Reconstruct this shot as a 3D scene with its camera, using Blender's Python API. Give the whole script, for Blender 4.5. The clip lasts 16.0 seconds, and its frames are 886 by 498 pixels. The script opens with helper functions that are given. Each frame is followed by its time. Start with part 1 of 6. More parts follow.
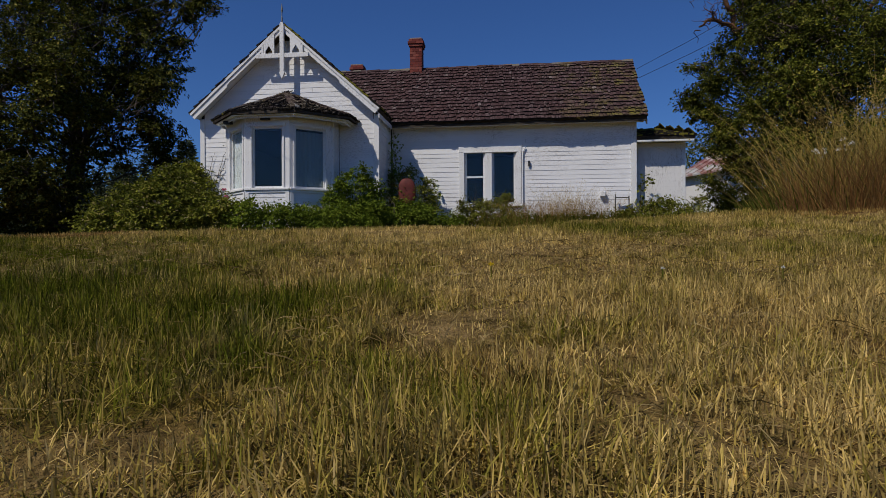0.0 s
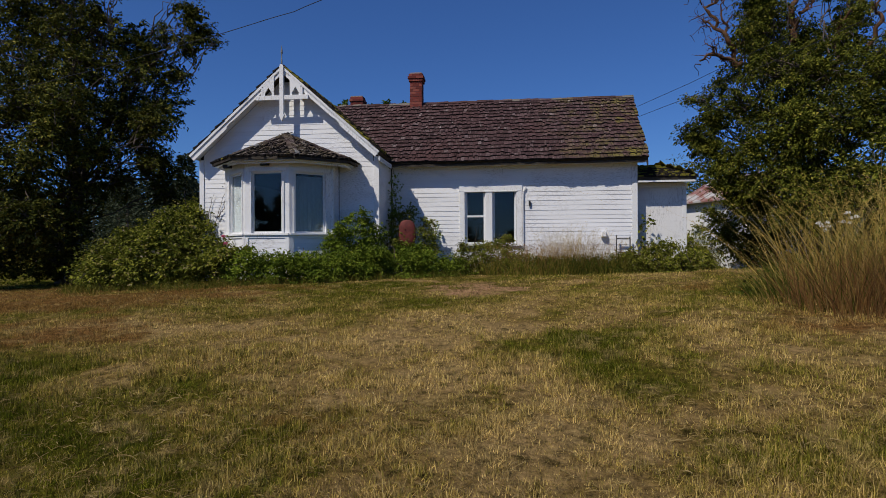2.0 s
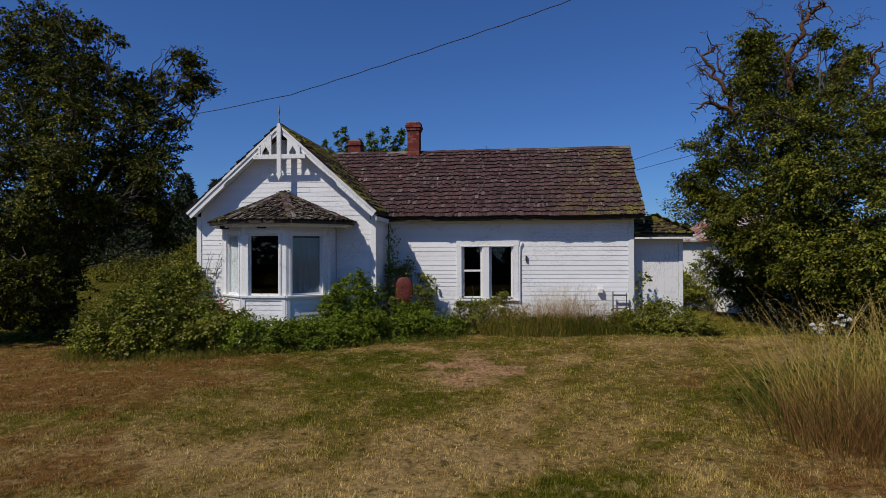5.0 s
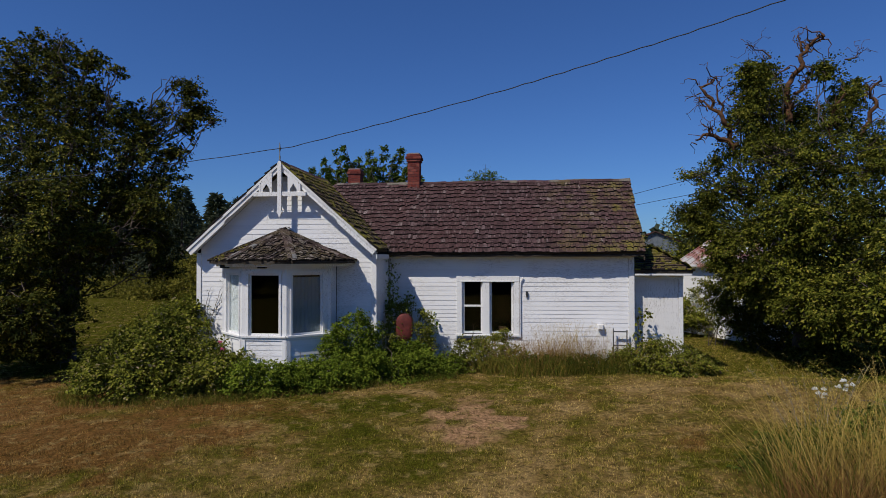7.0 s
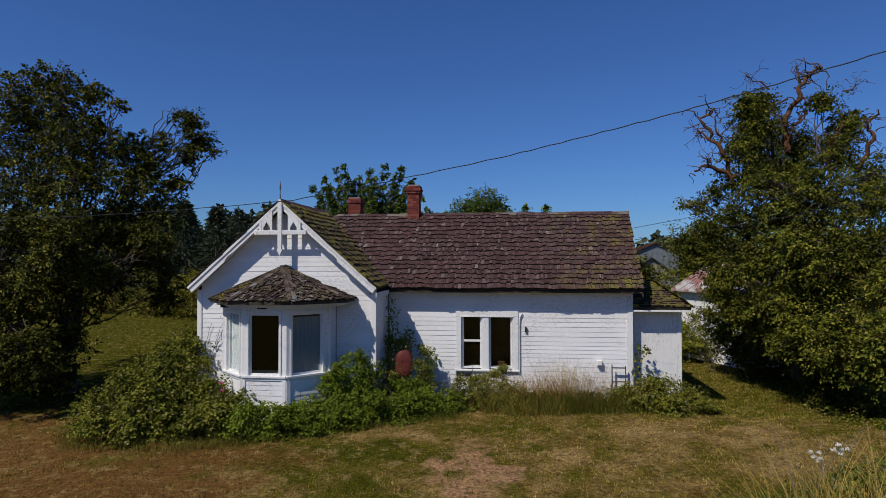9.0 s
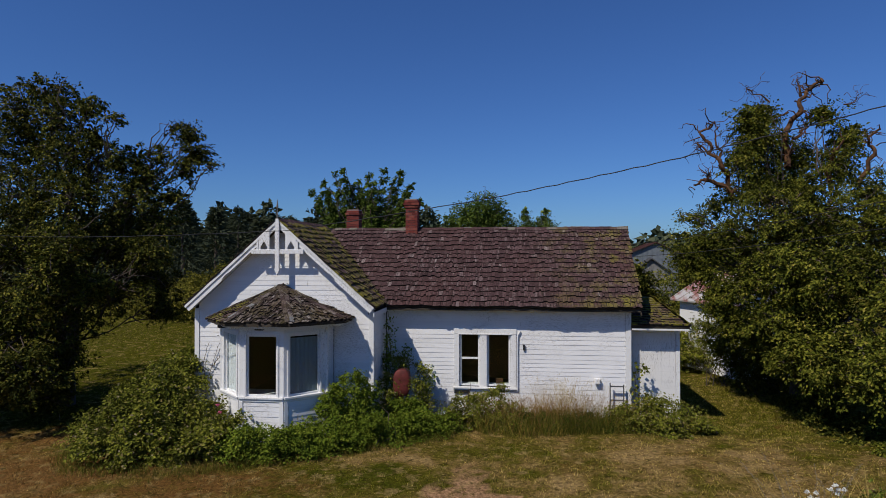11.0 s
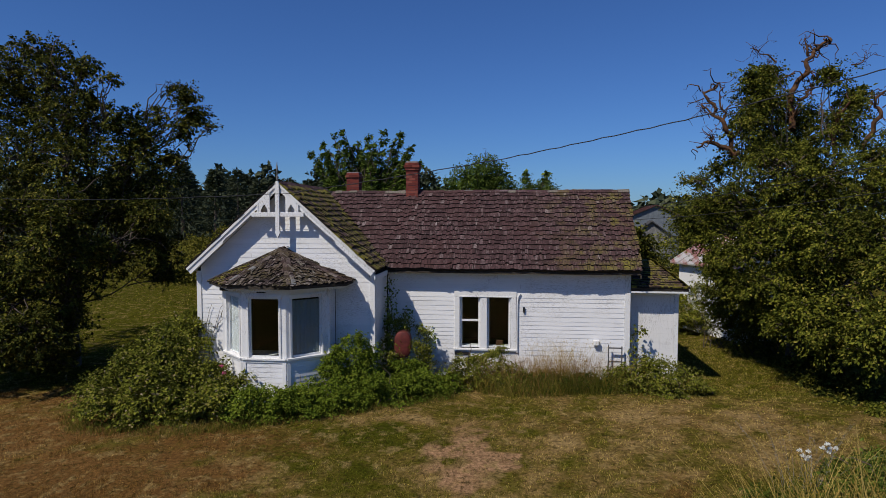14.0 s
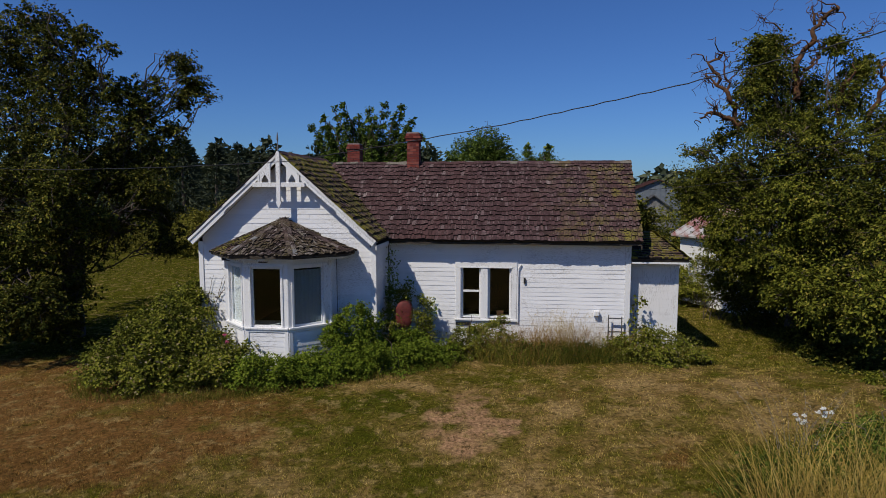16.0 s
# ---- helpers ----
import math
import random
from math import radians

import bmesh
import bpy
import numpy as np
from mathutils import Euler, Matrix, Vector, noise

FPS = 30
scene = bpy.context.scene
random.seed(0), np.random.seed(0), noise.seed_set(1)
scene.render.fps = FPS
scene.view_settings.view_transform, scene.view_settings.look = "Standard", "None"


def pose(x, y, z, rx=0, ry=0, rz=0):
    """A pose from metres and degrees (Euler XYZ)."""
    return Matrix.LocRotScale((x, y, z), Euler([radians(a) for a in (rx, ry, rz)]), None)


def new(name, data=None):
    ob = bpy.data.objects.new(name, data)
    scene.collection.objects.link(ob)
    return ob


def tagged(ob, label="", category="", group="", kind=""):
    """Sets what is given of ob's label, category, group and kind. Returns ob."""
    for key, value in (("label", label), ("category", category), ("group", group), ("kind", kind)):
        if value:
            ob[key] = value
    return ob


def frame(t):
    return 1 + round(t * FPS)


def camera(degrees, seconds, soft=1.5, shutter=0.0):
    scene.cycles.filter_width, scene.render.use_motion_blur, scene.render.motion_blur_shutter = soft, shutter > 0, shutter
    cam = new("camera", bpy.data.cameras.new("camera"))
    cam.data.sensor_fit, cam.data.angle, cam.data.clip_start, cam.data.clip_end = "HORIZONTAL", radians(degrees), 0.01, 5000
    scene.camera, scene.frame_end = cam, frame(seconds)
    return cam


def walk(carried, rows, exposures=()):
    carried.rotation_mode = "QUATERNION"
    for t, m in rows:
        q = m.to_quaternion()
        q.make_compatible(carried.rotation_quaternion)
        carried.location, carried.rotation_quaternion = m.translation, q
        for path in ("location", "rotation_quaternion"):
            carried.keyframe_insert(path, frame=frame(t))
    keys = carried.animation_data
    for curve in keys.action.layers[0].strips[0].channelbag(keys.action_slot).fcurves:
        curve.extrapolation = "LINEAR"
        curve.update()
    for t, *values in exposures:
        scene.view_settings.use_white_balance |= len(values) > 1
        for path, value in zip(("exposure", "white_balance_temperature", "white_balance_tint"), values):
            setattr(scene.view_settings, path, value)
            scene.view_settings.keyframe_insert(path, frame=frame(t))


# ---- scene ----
cam = camera(73.7, 16.0, 0.62)
# seconds, eye x, y, z, yaw, pitch, roll
ROWS = [
    (0.0, 0.100, -0.214, 0.157, 6.87, -0.13, -0.27),
    (0.5, 0.084, -0.175, 0.424, 6.86, -0.08, -0.30),
    (1.0, 0.070, -0.162, 0.641, 6.80, -0.01, -0.28),
    (1.5, 0.064, -0.163, 0.889, 6.79, 0.06, -0.28),
    (2.0, 0.065, -0.150, 1.132, 6.78, 0.13, -0.28),
    (2.5, 0.089, -0.163, 1.370, 6.76, 0.19, -0.26),
    (3.0, 0.122, -0.186, 1.604, 6.76, 0.25, -0.23),
    (3.5, 0.148, -0.195, 1.833, 6.74, 0.30, -0.22),
    (4.0, 0.151, -0.181, 2.054, 6.75, 0.33, -0.24),
    (6.5, 0.079, -0.169, 3.104, 6.53, 0.73, -0.10),
    (7.0, 0.067, -0.177, 3.307, 6.48, 0.83, -0.10),
    (7.5, 0.065, -0.186, 3.529, 6.54, 0.90, -0.11),
    (8.0, 0.041, -0.215, 3.753, 6.55, 0.98, -0.10),
    (8.5, 0.056, -0.233, 3.957, 6.60, 1.03, -0.08),
    (9.0, 0.119, -0.262, 4.159, 6.57, 1.13, -0.09),
    (9.5, 0.179, -0.253, 4.353, 6.55, 1.19, -0.08),
    (12.0, 0.153, -0.203, 4.900, 6.59, -0.60, 0.01),
    (12.5, 0.125, -0.211, 4.889, 6.54, -1.25, 0.01),
    (13.0, 0.133, -0.237, 4.861, 6.59, -1.89, 0.01),
    (13.5, 0.137, -0.235, 4.821, 6.60, -2.46, 0.04),
    (14.0, 0.159, -0.214, 4.806, 6.61, -3.14, 0.01),
    (14.5, 0.167, -0.211, 4.762, 6.63, -3.71, 0.03),
    (15.0, 0.156, -0.206, 4.745, 6.67, -4.37, 0.04),
    (15.5, 0.147, -0.227, 4.716, 6.65, -4.94, 0.05),
    (16.0, 0.169, -0.242, 4.676, 6.74, -5.48, 0.03),
]
walk(cam, [(t, Matrix.Translation((x, y, z)) @ pose(0, 0, 0, 90 + pitch, 0, yaw) @ pose(0, 0, 0, 0, 0, roll))
           for t, x, y, z, yaw, pitch, roll in ROWS], [(0.0, -0.28), (0.25, -0.15), (0.6, 0.0), (16.0, 0.0)])

# ---- light ----
SUN_WAY = Vector((0.80, 1.0, -1.55)).normalized()
sun = new("sun", bpy.data.lights.new("sun", "SUN"))
sun.data.energy, sun.data.angle, sun.data.color = 4.0, radians(0.6), (1.0, 0.93, 0.82)
sun.matrix_world = Matrix.Translation((-20, -30, 40)) @ SUN_WAY.to_track_quat("-Z", "Y").to_matrix().to_4x4()
world = bpy.data.worlds.new("sky")
scene.world = world
world.use_nodes = True
wn = world.node_tree
wn.nodes.clear()
sky = wn.nodes.new("ShaderNodeTexSky")
sky.sky_type, sky.sun_disc = "NISHITA", False
sky.sun_elevation = math.asin(-SUN_WAY.z)
sky.sun_rotation = math.atan2(-SUN_WAY.x, -SUN_WAY.y)
sky.air_density, sky.dust_density, sky.ozone_density, sky.altitude = 1.0, 0.3, 4.0, 0
bg = wn.nodes.new("ShaderNodeBackground")
bg.inputs["Strength"].default_value = 0.0585
wo = wn.nodes.new("ShaderNodeOutputWorld")
tint = wn.nodes.new("ShaderNodeMix")
tint.data_type, tint.blend_type = "RGBA", "MULTIPLY"
tint.inputs[0].default_value = 1.0
tint.inputs[7].default_value = (0.53, 0.86, 1.43, 1)
wn.links.new(sky.outputs[0], tint.inputs[6])
wn.links.new(tint.outputs[2], bg.inputs[0])
wn.links.new(bg.outputs[0], wo.inputs[0])
scene.view_settings.exposure = 0.0


# ---- materials ----
class Mat:
    """A node material with short calls for its nodes."""

    def __init__(self, name, rough=0.7, metal=0.0, spec=0.3):
        self.m = bpy.data.materials.new(name)
        self.m.use_nodes = True
        self.t = self.m.node_tree
        self.b = self.t.nodes["Principled BSDF"]
        self.out = self.t.nodes["Material Output"]
        self.b.inputs["Roughness"].default_value = rough
        self.b.inputs["Metallic"].default_value = metal
        self.b.inputs["Specular IOR Level"].default_value = spec

    def put(self, socket, value):
        if hasattr(value, "is_output"):
            self.t.links.new(value, socket)
        elif isinstance(value, (tuple, list)) and len(value) == 3 and socket.type == "RGBA":
            socket.default_value = (*value, 1)
        else:
            socket.default_value = value

    def node(self, kind, **ins):
        n = self.t.nodes.new(kind)
        for k, v in ins.items():
            self.put(n.inputs[k], v)
        return n

    def pos(self, sx=1.0, sy=1.0, sz=1.0, local=False):
        if local:
            v = self.node("ShaderNodeTexCoord").outputs["Object"]
        else:
            v = self.node("ShaderNodeNewGeometry").outputs["Position"]
        mp = self.t.nodes.new("ShaderNodeMapping")
        mp.inputs["Scale"].default_value = (sx, sy, sz)
        self.t.links.new(v, mp.inputs["Vector"])
        return mp.outputs[0]

    def noise(self, scale, detail=4.0, rough=0.55, vec=None, dist=0.0):
        n = self.node("ShaderNodeTexNoise", Scale=scale, Detail=detail, Roughness=rough, Distortion=dist)
        self.put(n.inputs["Vector"], vec if vec is not None else self.pos())
        return n.outputs["Fac"]

    def ramp(self, value, *stops):
        n = self.t.nodes.new("ShaderNodeValToRGB")
        el = n.color_ramp.elements
        while len(el) < len(stops):
            el.new(0.5)
        for e, (p, c) in zip(el, stops):
            e.position = p
            e.color = (*c, 1) if isinstance(c, tuple) else (c, c, c, 1)
        self.put(n.inputs[0], value)
        return n.outputs["Color"]

    def mix(self, fac, a, b, blend="MIX"):
        n = self.t.nodes.new("ShaderNodeMix")
        n.data_type, n.blend_type = "RGBA", blend
        self.put(n.inputs[0], fac), self.put(n.inputs[6], a), self.put(n.inputs[7], b)
        return n.outputs[2]

    def math(self, op, a, b=0.0, clamp=False):
        n = self.t.nodes.new("ShaderNodeMath")
        n.operation, n.use_clamp = op, clamp
        self.put(n.inputs[0], a), self.put(n.inputs[1], b)
        return n.outputs[0]

    def rand(self):
        a = self.node("ShaderNodeObjectInfo").outputs["Random"]
        b = self.node("ShaderNodeNewGeometry").outputs["Random Per Island"]
        return self.math("FRACT", self.math("ADD", a, b))

    def bump(self, height, strength=0.4, distance=0.01):
        n = self.node("ShaderNodeBump", Strength=strength, Distance=distance, Height=height)
        self.put(self.b.inputs["Normal"], n.outputs[0])

    def color(self, c):
        self.put(self.b.inputs["Base Color"], c)
        return self

    def leafy(self, amount, tint):
        """Lets light through, as leaves and blades do."""
        tr = self.node("ShaderNodeBsdfTranslucent", Color=tint)
        mx = self.node("ShaderNodeMixShader", Fac=amount)
        self.t.links.new(self.b.outputs[0], mx.inputs[1])
        self.t.links.new(tr.outputs[0], mx.inputs[2])
        self.t.links.new(mx.outputs[0], self.out.inputs[0])


def paint(name, base, dirt, wear=0.5, grain=(1.5, 1.5, 14.0)):
    """Old paint on wood: streaks, grey dirt and spots where the bare wood shows."""
    k = Mat(name, 0.55, spec=0.25)
    r = k.rand()
    tone = k.mix(k.math("MULTIPLY", r, 0.14), base, dirt)
    smudge = k.noise(1.6, 6, 0.68, k.pos(0.8, 0.8, 3.2), 0.6)
    tone = k.mix(k.ramp(smudge, (0.56, 0.0), (0.80, 0.45)), tone, dirt)
    lap = k.noise(5.0, 3, 0.6, k.pos(0.5, 0.5, 9.0))
    tone = k.mix(k.ramp(lap, (0.60, 0.0), (0.78, 0.30)), tone, dirt)
    fine = k.noise(9.0, 6, 0.7, k.pos(*grain))
    big = k.noise(0.9, 3, 0.5)
    bare = k.math("MULTIPLY", k.ramp(fine, (0.53, 0.0), (0.61, 1.0)), k.ramp(big, (0.44, 0.0), (0.60, wear)))
    tone = k.mix(bare, tone, (0.20, 0.17, 0.14))
    k.color(tone)
    k.bump(fine, 0.35, 0.004)
    return k.m


WHITE = paint("white_paint", (0.76, 0.76, 0.77), (0.36, 0.36, 0.36), 0.65)
TRIM = paint("white_trim_paint", (0.74, 0.74, 0.74), (0.48, 0.47, 0.46), 0.6, (6, 6, 2))
PANEL = paint("weathered_white_panel", (0.72, 0.71, 0.70), (0.42, 0.41, 0.40), 0.5, (6, 6, 1.2))


def simple(name, a, b, scale, rough=0.8, metal=0.0, bump=0.3, vec=None):
    k = Mat(name, rough, metal)
    n = k.noise(scale, 5, 0.6, k.pos(*vec) if vec else None)
    k.color(k.ramp(n, (0.3, a), (0.7, b)))
    k.bump(n, bump, 0.01)
    return k.m


def shakes(name, moss, east, age=0.0):
    """Weathered split cedar; moss in patches, more of it towards the east end where told."""
    k = Mat(name, 0.9, spec=0.15)
    r = k.rand()
    tone = k.ramp(r, (0.0, (0.053, 0.029, 0.030)), (0.5, (0.090, 0.049, 0.050)), (0.90, (0.122, 0.074, 0.075)), (0.98, (0.17, 0.122, 0.122)), (1.0, (0.29, 0.235, 0.225)))
    if age:
        tone = k.mix(age, tone, k.ramp(r, (0.0, (0.012, 0.010, 0.009)), (0.5, (0.045, 0.036, 0.034)), (0.85, (0.115, 0.096, 0.090)), (1.0, (0.27, 0.24, 0.225))))
    g = k.noise(7, 6, 0.7, k.pos(7, 2.0, 2.0) if east or age else k.pos(2.0, 7, 2.0))
    tone = k.mix(k.ramp(g, (0.44, 0.0), (0.62, 0.85)), tone, (0.014, 0.010, 0.009))
    tone = k.mix(k.ramp(k.noise(12, 3, 0.6, k.pos(2.4, 0.55, 0.55)), (0.60, 0.0), (0.68, 0.75)), tone, (0.21, 0.175, 0.168))
    red = k.noise(0.55, 2, 0.5)
    tone = k.mix(k.ramp(red, (0.45, 0.0), (0.7, 0.5)), tone, (0.070, 0.034, 0.032))
    m = k.math("MULTIPLY", k.ramp(k.noise(2.2, 5, 0.65), (0.42 if not east else 0.47, 0.0), (0.56 if not east else 0.62, 1.0)), k.ramp(k.noise(14, 4, 0.7), (0.36, 0.0), (0.54, 1.0)))
    if east:
        sep = k.node("ShaderNodeSeparateXYZ", Vector=k.pos())
        m = k.math("MULTIPLY", m, k.ramp(k.math("MULTIPLY", sep.outputs[0], 0.125), (0.08, 0.0), (0.40, 1.0)))
    m = k.math("MULTIPLY", m, moss, True)
    tone = k.mix(m, tone, k.ramp(k.noise(30, 3), (0.3, (0.080, 0.085, 0.011)), (0.7, (0.32, 0.285, 0.034))))
    k.color(tone)
    k.bump(g, 0.9, 0.015)
    return k.m


OLDSHAKE = shakes("rotten_cedar_shake", 0.15, False, 0.8)
SHAKE = shakes("cedar_shake", 0.66, True)
MOSSY = shakes("mossy_cedar_shake", 0.8, False)
RIDGECAP = simple("grey_ridge_shake", (0.075, 0.064, 0.050), (0.20, 0.175, 0.145), 8, 0.9, vec=(4, 4, 1))
# near-black colour for the butt ends and sides of the shakes
DARK_EDGE = simple("dark_shake_edge", (0.006, 0.005, 0.004), (0.022, 0.016, 0.014), 12, 0.95)
MOSS = simple("cushion_moss", (0.050, 0.050, 0.008), (0.25, 0.215, 0.028), 9, 1.0, bump=0.9)
DARKWOOD = Mat("dark_old_wood", 0.9, spec=0.1)
DARKWOOD.color(DARKWOOD.ramp(DARKWOOD.noise(6, 5, 0.6, DARKWOOD.pos(1, 1, 6)), (0.3, (0.03, 0.025, 0.02)), (0.7, (0.09, 0.075, 0.06))))
DARKWOOD = DARKWOOD.m


BRICK = Mat("red_brick", 0.9, spec=0.15)
BRICK.color(BRICK.mix(BRICK.ramp(BRICK.noise(12, 5), (0.4, 0.0), (0.75, 0.6)),
                      BRICK.ramp(BRICK.rand(), (0.0, (0.11, 0.024, 0.020)), (0.6, (0.19, 0.042, 0.032)), (1.0, (0.25, 0.075, 0.055))), (0.10, 0.045, 0.04)))
BRICK.bump(BRICK.noise(60, 4), 0.5, 0.005)
BRICK = BRICK.m
MORTAR = simple("mortar", (0.16, 0.12, 0.11), (0.30, 0.24, 0.22), 20)
IRON = simple("rusty_red_iron", (0.070, 0.014, 0.012), (0.145, 0.027, 0.022), 9, 0.7)
BLACK = simple("black_iron", (0.012, 0.012, 0.013), (0.03, 0.03, 0.032), 12, 0.6)
# the rooms' darkness is put into these near-black plaster and floor colours
UNLIT_PLASTER = simple("unlit_plaster", (0.007, 0.007, 0.007), (0.014, 0.014, 0.013), 2, 0.9)
UNLIT_FLOORBOARD = simple("unlit_floorboards", (0.008, 0.008, 0.007), (0.015, 0.015, 0.013), 4, 0.7, vec=(1, 8, 1))
FILM = simple("grey_blue_film", (0.24, 0.26, 0.285), (0.36, 0.38, 0.40), 7, 0.8, vec=(6, 6, 1.5))
CLOTH = simple("faded_cloth", (0.78, 0.79, 0.81), (0.88, 0.88, 0.89), 5, 0.95, vec=(10, 10, 0.6))
BARK = simple("bark", (0.045, 0.035, 0.028), (0.13, 0.10, 0.08), 9, 0.95, bump=0.8, vec=(2, 2, 0.5))
DEADWOOD = simple("bare_orange_brown_wood", (0.034, 0.018, 0.010), (0.135, 0.062, 0.025), 6, 0.9, bump=0.7)
CABLE = simple("black_cable_sheath", (0.012, 0.012, 0.014), (0.03, 0.03, 0.034), 6, 0.6)
RUSTROOF = simple("rusty_sheet_roof", (0.018, 0.012, 0.012), (0.085, 0.030, 0.024), 0.6, 0.7)
STEEL = simple("grey_corrugated_steel", (0.10, 0.115, 0.135), (0.16, 0.18, 0.20), 3, 0.5)
GREYWOOD = simple("grey_weathered_boards", (0.10, 0.10, 0.10), (0.22, 0.215, 0.21), 5, 0.9, vec=(3, 3, 0.6))
BARNWOOD = simple("dark_barn_boards", (0.05, 0.05, 0.055), (0.12, 0.12, 0.125), 5, 0.9, vec=(3, 3, 0.6))
TIN = Mat("rusting_tin", 0.55, 0.3)
TIN.color(TIN.ramp(TIN.noise(1.6, 5, 0.6, TIN.pos(2.5, 0.6, 0.6)), (0.42, (0.50, 0.48, 0.46)), (0.55, (0.33, 0.17, 0.14)), (0.7, (0.22, 0.07, 0.055))))
TIN = TIN.m
GLASS = Mat("window_glass", 0.02)
_t = GLASS.node("ShaderNodeBsdfTransparent", Color=(0.86, 0.90, 0.90))
_g = GLASS.node("ShaderNodeBsdfGlossy", Color=(1, 1, 1), Roughness=0.015)
_f = GLASS.node("ShaderNodeLayerWeight", Blend=0.5)
_f = GLASS.math("ADD", GLASS.math("MULTIPLY", GLASS.math("POWER", _f.outputs["Facing"], 5.0), 0.95), 0.03)
_x = GLASS.node("ShaderNodeMixShader", Fac=_f)
GLASS.t.links.new(_t.outputs[0], _x.inputs[1]), GLASS.t.links.new(_g.outputs[0], _x.inputs[2])
GLASS.t.links.new(_x.outputs[0], GLASS.out.inputs[0])
GLASS = GLASS.m


def leaf(name, stops, tint, amount=0.18, rough=0.62):
    k = Mat(name, rough, spec=0.05)
    c = k.ramp(k.rand(), *stops)
    k.color(k.mix(k.ramp(k.noise(0.5, 2), (0.4, 0.0), (0.65, 0.5)), c, tuple(v * 0.6 for v in stops[0][1])))
    k.leafy(amount, tint)
    return k.m


LEAF_APPLE = leaf("apple_leaf", [(0.0, (0.036, 0.045, 0.006)), (0.5, (0.096, 0.107, 0.012)), (0.86, (0.205, 0.203, 0.024)), (1.0, (0.29, 0.24, 0.05))], (0.08, 0.10, 0.015), 0.12)
# shade over the west tree and the undergrowth is put into this leaf colour
LEAF_SHADE_DARK = leaf("shade_dark_leaf", [(0.0, (0.020, 0.026, 0.005)), (0.5, (0.060, 0.069, 0.010)), (0.84, (0.185, 0.180, 0.024)), (1.0, (0.28, 0.225, 0.045))], (0.06, 0.07, 0.01), 0.10)
LEAF_PLUM = leaf("plum_leaf", [(0.0, (0.055, 0.088, 0.016)), (0.6, (0.115, 0.165, 0.026)), (1.0, (0.185, 0.225, 0.042))], (0.08, 0.12, 0.02))
LEAF_BRAMBLE = leaf("bramble_leaf", [(0.0, (0.060, 0.068, 0.010)), (0.45, (0.150, 0.162, 0.019)), (0.84, (0.27, 0.265, 0.034)), (0.95, (0.25, 0.20, 0.07)), (1.0, (0.36, 0.29, 0.18))], (0.12, 0.15, 0.02))
LEAF_IVY = leaf("ground_ivy_leaf", [(0.0, (0.068, 0.105, 0.010)), (0.5, (0.160, 0.215, 0.019)), (1.0, (0.27, 0.305, 0.036))], (0.14, 0.20, 0.02))
LEAF_WEED = leaf("weed_leaf", [(0.0, (0.032, 0.050, 0.007)), (0.5, (0.075, 0.105, 0.013)), (1.0, (0.15, 0.18, 0.03))], (0.08, 0.11, 0.015), 0.15)
LEAF_MEADOW = leaf("meadow_weed_leaf", [(0.0, (0.072, 0.072, 0.009)), (0.5, (0.142, 0.134, 0.016)), (1.0, (0.24, 0.20, 0.042))], (0.14, 0.14, 0.02), 0.2)
LEAF_FIR = leaf("fir_needles", [(0.0, (0.034, 0.047, 0.031)), (0.6, (0.066, 0.081, 0.047)), (1.0, (0.105, 0.115, 0.064))], (0.05, 0.06, 0.02), 0.15)
STRAW = leaf("dry_straw", [(0.0, (0.32, 0.215, 0.045)), (0.5, (0.50, 0.35, 0.080)), (1.0, (0.64, 0.48, 0.16))], (0.35, 0.27, 0.10), 0.25)
DRYSTRAW = leaf("matted_straw", [(0.0, (0.13, 0.085, 0.03)), (0.5, (0.24, 0.165, 0.06)), (1.0, (0.40, 0.30, 0.13))], (0.2, 0.15, 0.05), 0.2)
RANKGRASS = leaf("rank_green_grass", [(0.0, (0.050, 0.075, 0.008)), (0.6, (0.115, 0.135, 0.016)), (1.0, (0.28, 0.23, 0.05))], (0.2, 0.2, 0.04), 0.3)
WALLGRASS = leaf("wall_side_grass", [(0.0, (0.060, 0.075, 0.009)), (0.6, (0.15, 0.145, 0.020)), (1.0, (0.38, 0.25, 0.06))], (0.12, 0.12, 0.02), 0.2)
RUSTGRASS = leaf("rusty_dry_stalk", [(0.0, (0.17, 0.08, 0.028)), (0.6, (0.33, 0.18, 0.06)), (1.0, (0.46, 0.31, 0.11))], (0.25, 0.15, 0.06), 0.2)
DEADSTALK = leaf("grey_dead_stalk", [(0.0, (0.16, 0.14, 0.12)), (1.0, (0.36, 0.33, 0.29))], (0.2, 0.18, 0.15), 0.1)
PETAL = leaf("white_petal", [(0.0, (0.70, 0.70, 0.66)), (1.0, (0.85, 0.85, 0.80))], (0.8, 0.8, 0.75), 0.2)
YELLOW = leaf("yellow_petal", [(0.0, (0.75, 0.52, 0.02)), (1.0, (0.85, 0.62, 0.03))], (0.8, 0.6, 0.03), 0.2)
PINK = leaf("pink_petal", [(0.0, (0.65, 0.10, 0.22)), (1.0, (0.78, 0.22, 0.34))], (0.7, 0.2, 0.3), 0.2)


